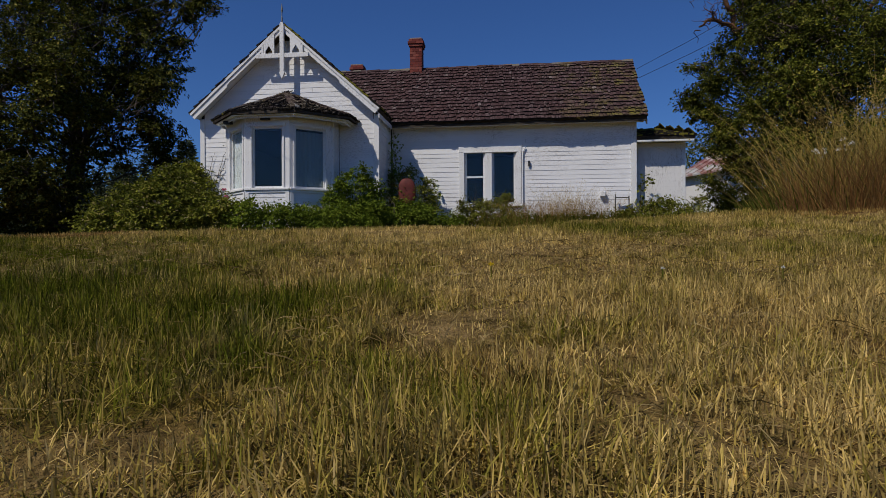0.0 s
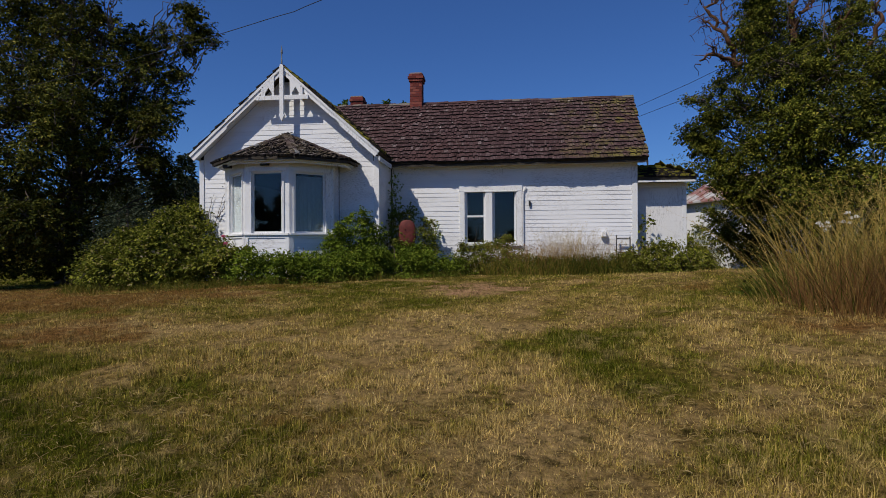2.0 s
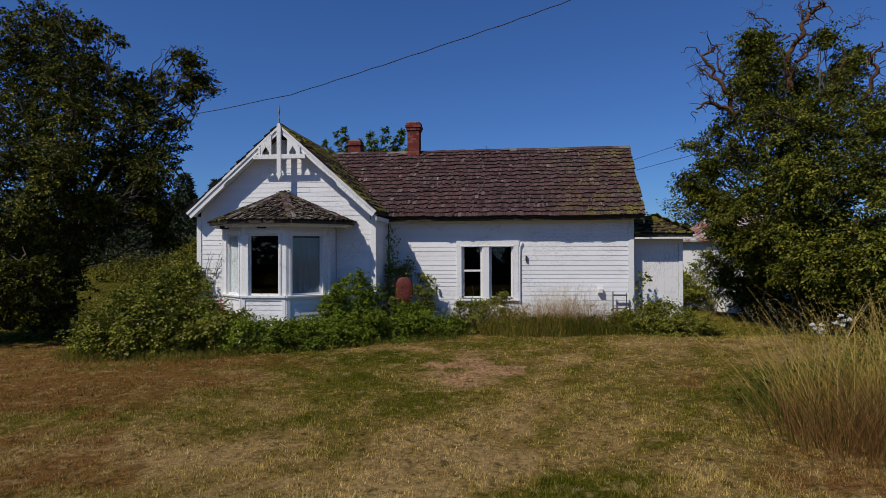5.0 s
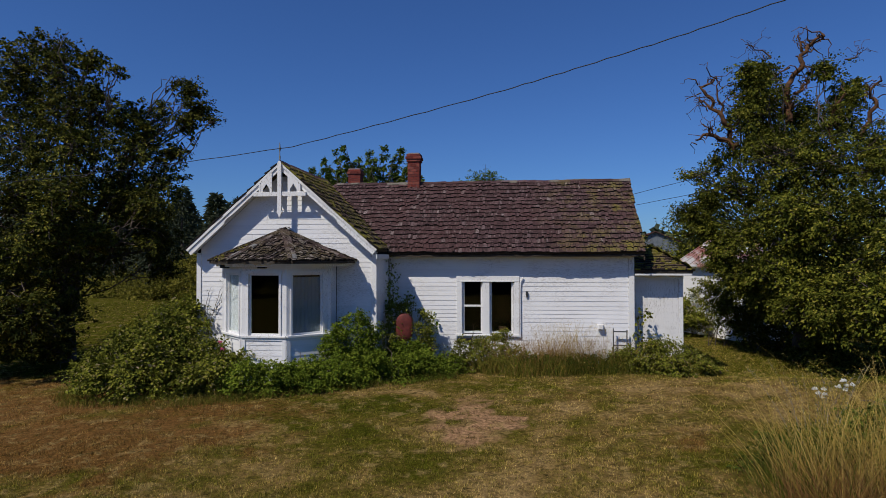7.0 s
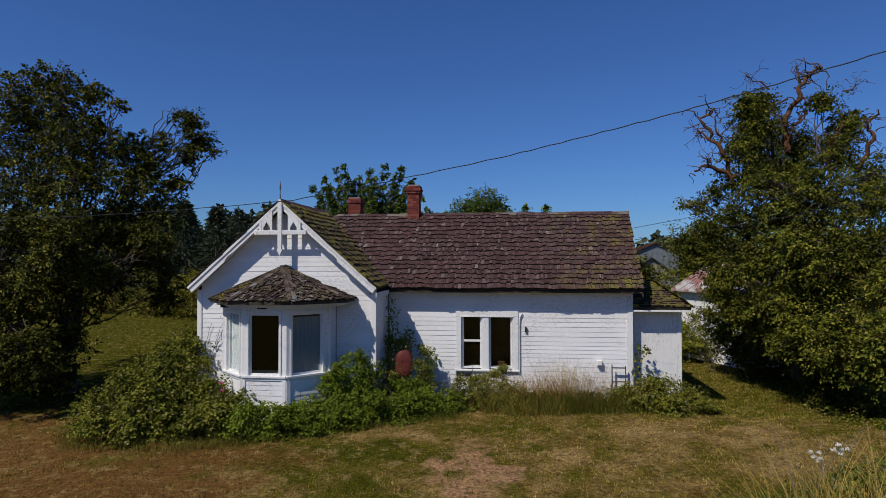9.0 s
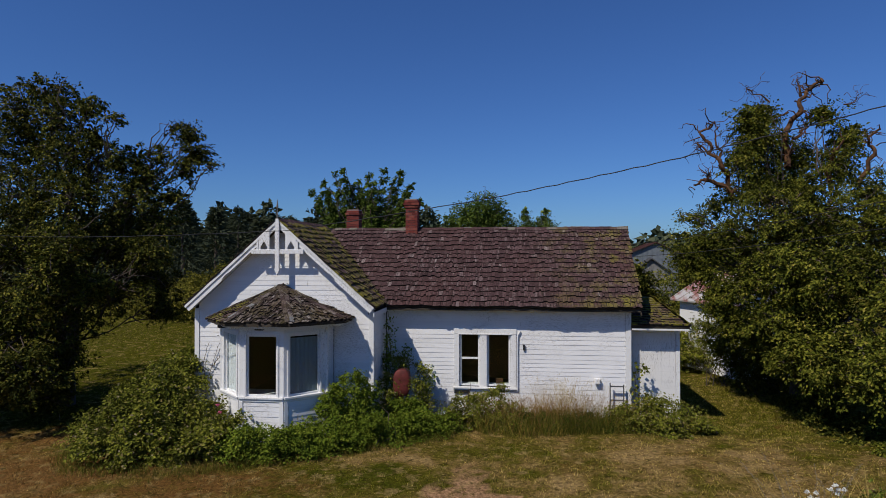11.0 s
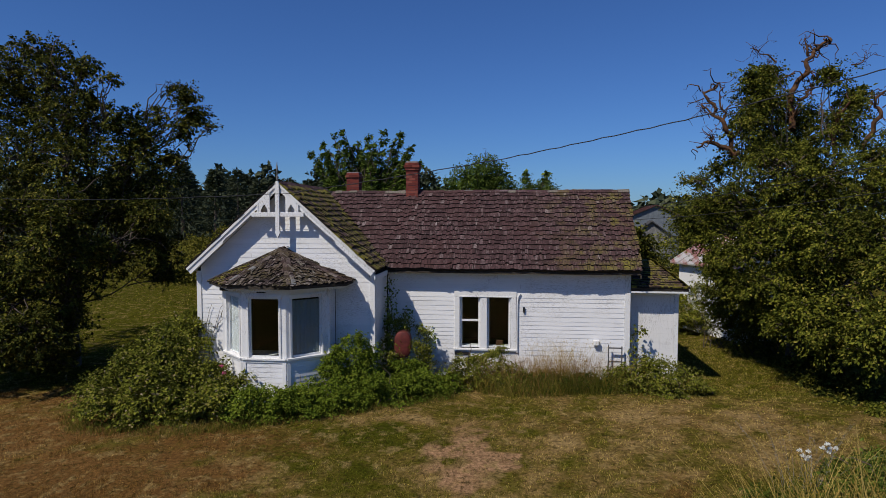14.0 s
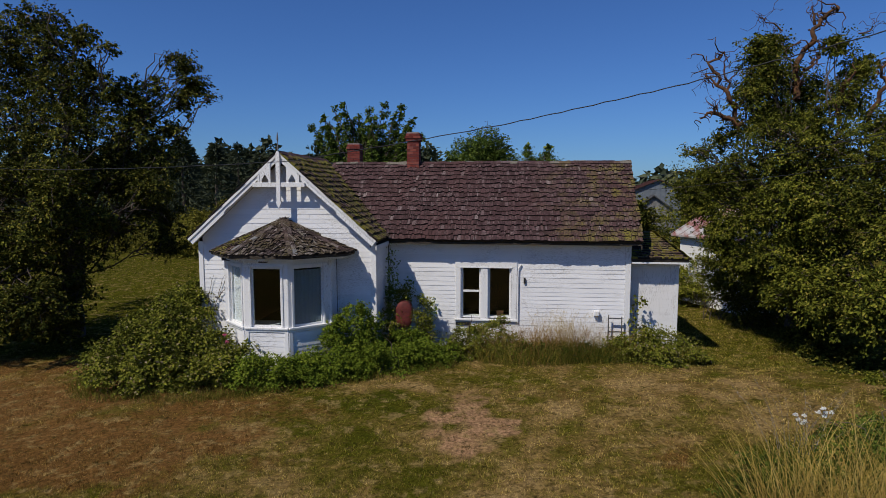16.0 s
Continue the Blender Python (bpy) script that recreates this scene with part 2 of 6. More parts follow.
def turf(name, blades):
    """Mown lawn: straw and green by what grows there, rust-brown thatch and bare soil where it is worn."""
    k = Mat(name, 0.9, spec=0.0)
    p = k.pos()

    def grown(what):
        n = k.t.nodes.new("ShaderNodeAttribute")
        n.attribute_name = what
        return n.outputs["Fac"]
    green, brown, bare = grown("green"), grown("brown"), grown("bare")
    small, tiny = k.noise(5.0, 4, 0.65, p), k.noise(19.0, 4, 0.7, p)
    v = k.math("ADD", green, k.math("MULTIPLY", k.math("SUBTRACT", small, 0.5), 0.75))
    v = k.math("ADD", v, k.math("MULTIPLY", k.math("SUBTRACT", tiny, 0.5), 0.55))
    b = k.math("ADD", brown, k.math("MULTIPLY", k.math("SUBTRACT", k.noise(8.0, 4, 0.7, p), 0.5), 0.9))
    r = k.rand() if blades else k.noise(70, 3, 0.7, p)
    if blades:
        v = k.math("ADD", v, k.math("MULTIPLY", k.math("SUBTRACT", r, 0.5), 0.62))
        c = k.ramp(v, (0.05, (0.62, 0.450, 0.165)), (0.30, (0.47, 0.340, 0.090)), (0.52, (0.295, 0.246, 0.046)), (0.74, (0.164, 0.162, 0.017)), (0.98, (0.086, 0.102, 0.009)))
        c = k.mix(k.ramp(b, (0.40, 0.0), (0.75, 0.85)), c, k.ramp(r, (0.0, (0.145, 0.066, 0.019)), (0.6, (0.285, 0.145, 0.040)), (1.0, (0.45, 0.275, 0.095))))
        c = k.mix(k.ramp(bare, (0.30, 0.0), (0.75, 0.85)), c, k.ramp(r, (0.0, (0.26, 0.142, 0.075)), (1.0, (0.48, 0.30, 0.165))))
        c = k.mix(k.ramp(k.noise(3.6, 5, 0.7, p), (0.53, 0.0), (0.64, 0.7)), c, (0.54, 0.39, 0.15))
        c = k.mix(k.ramp(k.noise(7.5, 4, 0.7, p), (0.55, 0.0), (0.66, 0.8)), c, (0.088, 0.078, 0.016))
        c = k.mix(1.0, c, k.ramp(k.noise(13, 4, 0.75, p), (0.36, 0.45), (0.5, 1.0), (0.64, 1.3)), "MULTIPLY")
        c = k.mix(1.0, c, k.ramp(k.math("FRACT", k.math("MULTIPLY", r, 7.31)), (0.0, 0.42), (0.5, 1.0), (0.88, 1.26), (1.0, 1.42)), "MULTIPLY")
        k.color(c)
        k.leafy(0.30, c)
    else:
        c = k.ramp(v, (0.05, (0.27, 0.180, 0.075)), (0.34, (0.185, 0.121, 0.040)), (0.54, (0.112, 0.086, 0.018)), (0.76, (0.074, 0.069, 0.008)), (0.98, (0.050, 0.054, 0.006)))
        c = k.mix(k.ramp(b, (0.40, 0.0), (0.75, 0.9)), c, k.ramp(r, (0.3, (0.078, 0.036, 0.012)), (0.7, (0.20, 0.100, 0.032))))
        c = k.mix(k.ramp(bare, (0.30, 0.0), (0.70, 0.92)), c, k.ramp(tiny, (0.3, (0.23, 0.124, 0.065)), (0.7, (0.44, 0.265, 0.145))))
        c = k.mix(k.ramp(k.noise(3.6, 5, 0.7, p), (0.53, 0.0), (0.64, 0.7)), c, (0.27, 0.19, 0.075))
        c = k.mix(k.ramp(k.noise(7.5, 4, 0.7, p), (0.55, 0.0), (0.66, 0.8)), c, (0.048, 0.038, 0.010))
        c = k.mix(1.0, c, k.ramp(k.noise(14, 5, 0.8, p), (0.34, 0.35), (0.5, 0.9), (0.66, 1.45)), "MULTIPLY")
        k.color(c)
        k.bump(k.noise(45, 5, 0.75, p), 0.9, 0.03)
    return k.m


TURF, BLADE = turf("turf", False), turf("grass_blade", True)


# ---- mesh helpers ----
def hang(ob, parent):
    """Makes ob a part of parent, where it stands."""
    if parent is not None:
        ob.parent = parent
        if parent.parent is None and parent.data is None:
            ob.matrix_parent_inverse = Matrix.Translation(parent.location).inverted()


def part(name, bm, material, parent, label=""):
    """Links a bmesh as one mesh under a thing or a part."""
    me = bpy.data.meshes.new(name)
    if bm.faces:
        bmesh.ops.recalc_face_normals(bm, faces=bm.faces)
    bm.to_mesh(me)
    bm.free()
    me.materials.append(material)
    ob = new(name, me)
    hang(ob, parent)
    if label:
        ob["label"] = label
    return ob


def thing(name, at, label, category, group="", kind=""):
    e = new(name)
    e.location = at
    e.empty_display_size = 0.1
    return tagged(e, label, category, group, kind)


def sheet(name, verts, faces, material, smooth=False):
    """One mesh from arrays made in code."""
    me = bpy.data.meshes.new(name)
    verts, faces = np.asarray(verts, np.float32), np.asarray(faces, np.int32)
    me.vertices.add(len(verts))
    me.vertices.foreach_set("co", verts.ravel())
    n = faces.shape[1]
    me.loops.add(faces.size)
    me.loops.foreach_set("vertex_index", faces.ravel())
    me.polygons.add(len(faces))
    me.polygons.foreach_set("loop_start", np.arange(0, faces.size, n, dtype=np.int32))
    me.update(calc_edges=True)
    me.polygons.foreach_set("use_smooth", np.full(len(faces), smooth))
    me.materials.append(material)
    return me


def mesh_part(name, me, parent, label="", kind=""):
    ob = new(name, me)
    hang(ob, parent)
    if label:
        ob["label"] = label
    if kind:
        ob["kind"] = kind
    return ob


def box(bm, x0, x1, y0, y1, z0, z1, m=None):
    v = [bm.verts.new((x, y, z)) for x in (x0, x1) for y in (y0, y1) for z in (z0, z1)]
    if m is not None:
        for a in v:
            a.co = m @ a.co
    for f in ((0, 1, 3, 2), (4, 6, 7, 5), (0, 4, 5, 1), (2, 3, 7, 6), (0, 2, 6, 4), (1, 5, 7, 3)):
        bm.faces.new([v[i] for i in f])
    return bm


def prism(bm, outline, way, m=None):
    """An outline of points in space, pushed along way."""
    way = Vector(way)
    a = [bm.verts.new(Vector(p)) for p in outline]
    b = [bm.verts.new(Vector(p) + way) for p in outline]
    n = len(a)
    bm.faces.new(a)
    bm.faces.new(b[::-1])
    for i in range(n):
        bm.faces.new((a[i], b[i], b[(i + 1) % n], a[(i + 1) % n]))
    if m is not None:
        for v in a + b:
            v.co = m @ v.co
    return bm


def soft(bm, width=0.006):
    bmesh.ops.bevel(bm, geom=bm.edges[:], offset=width, segments=1, affect="EDGES")
    return bm


def tube(points, radii, sides=6):
    """Vertices and quads of a tapered tube along points."""
    pts = [Vector(p) for p in points]
    vs, fs = [], []
    for i, p in enumerate(pts):
        d = (pts[min(i + 1, len(pts) - 1)] - pts[max(i - 1, 0)]).normalized()
        u = d.orthogonal().normalized()
        if i and abs(u.dot(last)) < 0.99:
            u = (last - d * last.dot(d)).normalized()
        last = u
        w = d.cross(u)
        for s in range(sides):
            a = 2 * math.pi * s / sides
            vs.append(p + float(radii[i]) * (math.cos(a) * u + math.sin(a) * w))
    for i in range(len(pts) - 1):
        for s in range(sides):
            a, b = i * sides + s, i * sides + (s + 1) % sides
            fs.append((a, b, b + sides, a + sides))
    return vs, fs


# ---- ground ----
_Y = np.array([-400, -30, -4, 0, 1.8, 3.7, 5.5, 7, 10, 13, 20, 40, 80, 160, 600.0])
_Z = np.array([-4, -2.2, -0.55, -0.15, 0.03, 0.215, 0.33, 0.385, 0.47, 0.52, 0.56, 0.62, 0.9, 1.6, 3.0])
_fy = np.arange(-400, 600.1, 0.25)
_fz = np.convolve(np.pad(np.interp(_fy, _Y, _Z), 6, "edge"), np.ones(13) / 13, "valid")


def ease(t):
    t = np.clip(t, 0, 1)
    return t * t * (3 - 2 * t)


def ground_z(x, y):
    """Rises to the house, higher under the tall grass, lower past the annex and to the west."""
    x, y = np.asarray(x, float), np.asarray(y, float)
    near = np.exp(-((x / 18) ** 2) - (((y - 7) / 12) ** 2))
    bumps = 0.028 * np.sin(1.9 * x + 0.7 * np.sin(1.3 * y)) * np.sin(1.6 * y + 0.9) + 0.012 * np.sin(5.1 * x + 1.0) * np.sin(4.3 * y + 2 * x)
    calm = np.clip((np.hypot(x, y) - 0.4) / 2.0, 0, 1)
    east = 0.05 * np.clip(x, 0, 9) * (1 - ease((y - 11.5) / 3.5)) - 0.27 * ease((x - 3.8) / 2.2) * ease((y - 13.5) / 3.0)
    west = (0.008 * np.clip(x, -12, 0) - 0.035 * np.clip(-x - 5, 0, 10)) * (1 - ease((y - 17) / 12.0))
    return np.interp(y, _fy, _fz) + bumps * near * calm + ease((y - 1.0) / 6.0) * (east + west)


_lattice = np.random.default_rng(12).random((64, 64))


def patchy(x, y, size, octaves=4):
    """Smooth random patches between 0 and 1, of about that size in metres."""
    total, weight = np.zeros(np.shape(x)), 0.0
    for o in range(octaves):
        u, v = (np.asarray(x) / size * 2 ** o + 17.3 * o) % 64, (np.asarray(y) / size * 2 ** o + 5.1 * o) % 64
        i, j = np.floor(u).astype(int) % 64, np.floor(v).astype(int) % 64
        f, h = ease(u - np.floor(u)), ease(v - np.floor(v))
        a = _lattice[i, j] * (1 - f) + _lattice[(i + 1) % 64, j] * f
        b = _lattice[i, (j + 1) % 64] * (1 - f) + _lattice[(i + 1) % 64, (j + 1) % 64] * f
        total += (a * (1 - h) + b * h) * 0.6 ** o
        weight += 0.6 ** o
    return total / weight


# x, y, half length and half breadth of patches in the lawn, and how much they add
GREENER = ((-3.3, 2.9, 1.3, 0.9, 0.55), (-1.9, 2.3, 0.8, 0.6, 0.30), (0.7, 5.0, 0.9, 0.9, 0.48), (0.9, 4.1, 0.7, 0.6, 0.30), (1.6, 2.9, 0.7, 0.5, 0.25), (-3.2, 10.4, 3.0, 0.8, 0.40), (-6.8, 10.3, 1.5, 0.7, 0.22),
           (-2.3, 9.2, 0.8, 0.7, 0.25), (0.1, 11.3, 0.5, 0.7, 0.30), (-0.2, 9.0, 0.6, 0.3, 0.30), (0.9, 9.0, 0.3, 0.3, 0.22), (-1.5, 8.2, 1.1, 0.8, 0.28), (0.3, 12.8, 1.6, 0.6, 0.25), (-0.6, 1.5, 0.6, 0.3, 0.22), (-0.7, 0.85, 0.55, 0.5, 0.65), (-1.3, 1.5, 0.8, 0.6, 0.45), (0.1, 0.8, 0.25, 0.3, 0.30),
           (0.7, 1.3, 0.5, 0.35, 0.20), (-3.8, 4.3, 0.9, 0.6, 0.22), (-4.6, 11.4, 2.4, 0.35, 0.30))
DRIER = ((-2.8, 5.3, 0.9, 0.55, 0.45), (-4.2, 5.6, 0.7, 0.45, 0.35), (-0.5, 3.6, 0.8, 0.5, 0.28), (2.0, 4.7, 0.6, 0.4, 0.25), (-2.1, 11.9, 0.6, 0.3, 0.30), (0.7, 10.7, 0.7, 0.5, 0.28), (3.3, 11.7, 1.1, 0.6, 0.30), (1.9, 6.6, 0.7, 0.5, 0.22),
         (5.0, 12.0, 0.9, 0.35, 0.40), (-1.4, 5.0, 0.6, 0.5, 0.20), (1.0, 3.2, 0.9, 0.6, 0.25), (2.3, 9.3, 0.7, 0.7, 0.15), (0.0, 2.6, 0.9, 0.5, 0.30), (0.6, 1.7, 1.6, 1.0, 0.18), (-0.3, 1.9, 1.0, 0.7, 0.12), (-0.2, 4.6, 1.0, 0.6, 0.22), (-0.4, 6.3, 1.2, 0.8, 0.15))
RUSTY = ((-9.6, 11.0, 1.9, 1.0, 0.55), (-7.4, 8.7, 2.0, 1.2, 0.50), (-6.4, 11.5, 1.8, 0.25, 0.25), (-4.3, 8.9, 0.8, 0.5, 0.40), (-0.95, 3.0, 0.5, 0.3, 0.35), (3.1, 5.4, 0.7, 0.6, 0.55), (3.1, 6.4, 0.8, 0.5, 0.45), (3.3, 9.2, 0.5, 0.5, 0.30),
         (-5.3, 6.0, 1.0, 0.8, 0.42), (0.8, 0.95, 0.7, 0.40, 0.45), (-0.35, 0.65, 0.3, 0.25, 0.40), (7.2, 16.8, 0.5, 2.0, 0.45), (6.2, 12.6, 0.9, 0.4, 0.25), (1.7, 1.4, 0.5, 0.4, 0.30), (-4.0, 5.1, 0.5, 0.35, 0.35))
BARE = ((-0.58, 10.3, 0.46, 1.25, 0.95), (1.9, 4.7, 0.35, 0.22, 0.35), (-0.3, 12.5, 0.35, 0.2, 0.35))


def spots(x, y, rows):
    wx, wy = x + 2.2 * (patchy(x, y, 0.8, 4) - 0.5), y + 2.2 * (patchy(x + 31, y, 0.8, 4) - 0.5)
    total = np.zeros(np.shape(x))
    for cx, cy, a, b, amount in rows:
        d = np.hypot((wx - cx) / a, (wy - cy) / b)
        total += amount * (1 - ease((d - 0.25) / 1.3))
    return total


def cover(x, y):
    """How green, how rusty and how bare the lawn is."""
    x, y = np.asarray(x, float), np.asarray(y, float)
    west = ease((-1.5 - x) / 7.0)
    far = ease((y - 13.4) / 1.6)
    green = 0.34 + 0.07 * ease((y - 4.5) / 2.0) + 0.8 * (patchy(x, y, 2.6, 5) - 0.5) + 0.9 * (patchy(x, y, 0.6, 4) - 0.5) + 0.9 * spots(x, y, GREENER) - 0.9 * spots(x, y, DRIER) + 0.30 * ease((-0.7 - x) / 1.5) * ease((4.6 - y) / 1.5)
    green = green * (1 - 0.75 * far) + far * (0.60 + 0.16 * ease((-2 - x) / 3.0))
    brown = 0.19 + 0.10 * ease((y - 6.5) / 3.0) + 1.2 * (patchy(x + 9, y - 4, 1.3, 5) - 0.5) * (0.6 + 0.8 * west) + 0.32 * west * (1 - far) * ease((y - 4.0) / 3.0) + spots(x, y, RUSTY) - 0.3 * far
    return green, brown, spots(x, y, BARE)


def sown(me, x, y):
    """Notes on a mesh's points what grows there."""
    for what, value in zip(("green", "brown", "bare"), cover(x, y)):
        me.attributes.new(what, "FLOAT", "POINT").data.foreach_set("value", np.asarray(value, np.float32))
    return me


def grid_ground():
    gx = np.unique(np.concatenate([np.linspace(-600, -40, 15), np.linspace(-40, -14, 14), np.linspace(-14, 14, 181), np.linspace(14, 40, 14), np.linspace(40, 600, 15)]))
    gy = np.unique(np.concatenate([np.linspace(-400, -20, 12), np.linspace(-20, -2, 19), np.linspace(-2, 20, 141), np.linspace(20, 60, 21), np.linspace(60, 600, 19)]))
    X, Y = np.meshgrid(gx, gy)
    V = np.stack([X, Y, ground_z(X, Y)], -1).reshape(-1, 3)
    w, h = len(gx), len(gy)
    i = (np.arange(h - 1)[:, None] * w + np.arange(w - 1)).ravel()
    return sown(sheet("ground", V, np.stack([i, i + 1, i + w + 1, i + w], -1), TURF, True), V[:, 0], V[:, 1])


tagged(new("ground", grid_ground()), "lawn of dry straw and green grass, with a bare earth spot", "ground", kind="structure")

# ---- the house ----
GX0, GX1, GY = -7.76, -3.19, 13.95          # the gabled wing: its two sides and its front
MX1, MY, BACK = 3.20, 15.47, 19.45          # the long part: its end, its front, the back wall
BASE, RIDGE, EAVE = 0.34, 5.52, 3.41
GC, RY = -5.49, 17.45                       # lines of the two ridges
SLOPE = (RIDGE - EAVE) / (RY - 15.07)
house = thing("house", (-2.2, 16.5, 0.5), "small white clapboard farmhouse with peeling paint and mossy shake roof", "house")
rng = random.Random(4)


GR = RIDGE + 0.09                           # the wing's ridge stands a little higher


def gable_top(x):
    return GR - 0.10 - abs(x - GC) * SLOPE


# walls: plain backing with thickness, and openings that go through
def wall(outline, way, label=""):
    return part("wall", prism(bmesh.new(), outline, way), UNLIT_PLASTER, house, label)


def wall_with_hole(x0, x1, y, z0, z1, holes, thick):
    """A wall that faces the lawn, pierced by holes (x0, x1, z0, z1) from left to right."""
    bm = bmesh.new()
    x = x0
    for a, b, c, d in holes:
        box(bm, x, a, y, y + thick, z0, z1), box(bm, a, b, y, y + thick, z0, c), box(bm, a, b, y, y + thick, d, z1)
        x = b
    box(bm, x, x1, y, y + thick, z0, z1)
    return part("wall", bm, UNLIT_PLASTER, house, "white clapboard wall with peeling paint")


WINDOW = (-1.20, 0.15, 1.286, 2.70)
wall_main = wall_with_hole(GX1, MX1, MY, BASE, EAVE + 0.28, [WINDOW], 0.14)
bm = bmesh.new()
for a, b, c in ((GX0, -6.70, BASE), (-4.32, GX1, BASE)):
    prism(bm, [(a, GY, c), (b, GY, c), (b, GY, gable_top(b)), (a, GY, gable_top(a))], (0, 0.14, 0))
prism(bm, [(-6.70, GY, 3.1), (-4.32, GY, 3.1), (-4.32, GY, gable_top(-4.32)), (GC, GY, gable_top(GC)), (-6.70, GY, gable_top(-6.70))], (0, 0.14, 0))
wall_gable = part("wall", bm, UNLIT_PLASTER, house, "white clapboard gable wall with peeling paint")
wall([(GX1, GY + 0.15, BASE), (GX1, MY - 0.005, BASE), (GX1, MY - 0.005, EAVE + 0.05), (GX1, GY + 0.15, EAVE + 0.05)], (-0.14, 0, 0))
wall_side = house.children[-1]
wall([(GX0, GY + 0.15, BASE), (GX0, BACK, BASE), (GX0, BACK, EAVE), (GX0, GY + 0.15, EAVE)], (0.14, 0, 0))
wall([(GX0 + 0.15, BACK, BASE), (MX1, BACK, BASE), (MX1, BACK, EAVE + 0.2), (GX0 + 0.15, BACK, EAVE + 0.2)], (0, -0.14, 0))
wall([(MX1, MY + 0.15, BASE), (MX1, BACK - 0.15, BASE), (MX1, BACK - 0.15, EAVE + 0.28), (MX1, RY, RIDGE - 0.1), (MX1, MY + 0.15, EAVE + 0.28)], (-0.14, 0, 0))
part("floor", box(bmesh.new(), GX0 + 0.16, MX1 - 0.16, MY + 0.16, BACK - 0.16, BASE + 0.15, BASE + 0.4), UNLIT_FLOORBOARD, house)
part("floor", box(bmesh.new(), GX0 + 0.16, GX1 - 0.16, GY + 0.16, MY + 0.15, BASE + 0.15, BASE + 0.4), UNLIT_FLOORBOARD, house)
part("ceiling", box(bmesh.new(), GX0 + 0.16, MX1 - 0.16, MY + 0.16, BACK - 0.16, 3.12, 3.2), UNLIT_PLASTER, house)
part("ceiling", box(bmesh.new(), GX0 + 0.16, GX1 - 0.16, GY + 0.16, MY + 0.15, 3.12, 3.2), UNLIT_PLASTER, house)
part("partition", box(bmesh.new(), GX1 - 0.10, GX1, MY + 0.16, BACK - 0.16, BASE + 0.41, 3.11), UNLIT_PLASTER, house)


def board(host, x0, x1, z0, z1, y, y_thin=0.006, y_thick=0.013, top=None, face=None):
    """One lap of clapboard; top gives sloping ends (x at the top edge)."""
    t0, t1 = top if top else (x0, x1)
    bm = bmesh.new()
    jog = rng.uniform(-0.002, 0.002)
    lo = [(x0, y - y_thick + jog, z0), (x1, y - y_thick + jog, z0), (x1, y - 0.001, z0), (x0, y - 0.001, z0)]
    hi = [(t0, y - y_thin, z1), (t1, y - y_thin, z1), (t1, y - 0.001, z1), (t0, y - 0.001, z1)]
    v = [bm.verts.new(face @ Vector(p) if face else p) for p in lo + hi]
    for f in ((0, 1, 2, 3), (7, 6, 5, 4), (0, 4, 5, 1), (1, 5, 6, 2), (2, 6, 7, 3), (3, 7, 4, 0)):
        bm.faces.new([v[i] for i in f])
    return part("board", bm, WHITE, host)


LAP = 0.118


def clad(host, x0, x1, z0, z1, y, gaps=(), face=None, lap=LAP):
    """Rows of clapboard between x0 and x1, left out in the gaps (x0, x1, z0, z1)."""
    n = max(1, round((z1 - z0) / lap))
    rows = np.cumsum([0.0] + [rng.uniform(0.86, 1.14) for _ in range(n)])
    rows = z0 + rows / rows[-1] * (z1 - z0)
    for gap in gaps:
        for edge in gap[2:]:
            rows[1 + np.argmin(abs(rows[1:-1] - edge))] = edge
    for a, b in zip(rows.tolist(), rows[1:].tolist()):
        spans = [(x0, x1)]
        for g0, g1, c, d in gaps:
            if a < d - 0.02 and b > c + 0.02:
                spans = [s for p, q in spans for s in ((p, min(q, g0)), (max(p, g1), q)) if s[1] - s[0] > 0.03]
        for p, q in spans:
            if q - p > 3.6:
                cut = p + (q - p) * rng.uniform(0.35, 0.65)
                board(host, p, cut - 0.0015, a, b + 0.006, y, face=face)
                board(host, cut + 0.0015, q, a, b + 0.006, y, face=face)
            else:
                board(host, p, q, a, b + 0.006, y, face=face)


# corner boards and friezes
def trim(x0, x1, y0, y1, z0, z1, name="corner_board", host=None, m=None):
    return part(name, soft(box(bmesh.new(), x0, x1, y0, y1, z0, z1, m), 0.004), TRIM, host or house)


trim(GX0 - 0.02, GX0 + 0.10, GY - 0.035, GY - 0.001, BASE, EAVE + 0.02)
trim(GX1 - 0.10, GX1 + 0.02, GY - 0.035, GY - 0.001, BASE, EAVE + 0.02)
trim(GX1 + 0.001, GX1 + 0.03, GY - 0.034, GY + 0.09, BASE, EAVE - 0.03)
trim(MX1 - 0.11, MX1 + 0.02, MY - 0.035, MY - 0.001, BASE, EAVE + 0.02)
trim(MX1 + 0.001, MX1 + 0.03, MY - 0.034, MY + 0.09, BASE, EAVE + 0.02)
trim(GX1 + 0.031, MX1 - 0.111, MY - 0.030, MY - 0.001, EAVE - 0.14, EAVE + 0.08, "frieze_board")
WIN_TRIM = (-1.345, 0.295, 1.235, 2.82)
clad(wall_main, GX1 + 0.03, MX1 - 0.113, BASE + 0.02, EAVE - 0.142, MY, [(WIN_TRIM[0] + 0.005, WIN_TRIM[1] - 0.005, WIN_TRIM[2] + 0.03, WIN_TRIM[3] - 0.005)])
side = Matrix(((0, -1, 0, GX1), (1, 0, 0, 0), (0, 0, 1, 0), (0, 0, 0, 1)))
clad(wall_side, GY + 0.095, MY - 0.03, BASE + 0.02, EAVE - 0.06, 0.0, face=side)

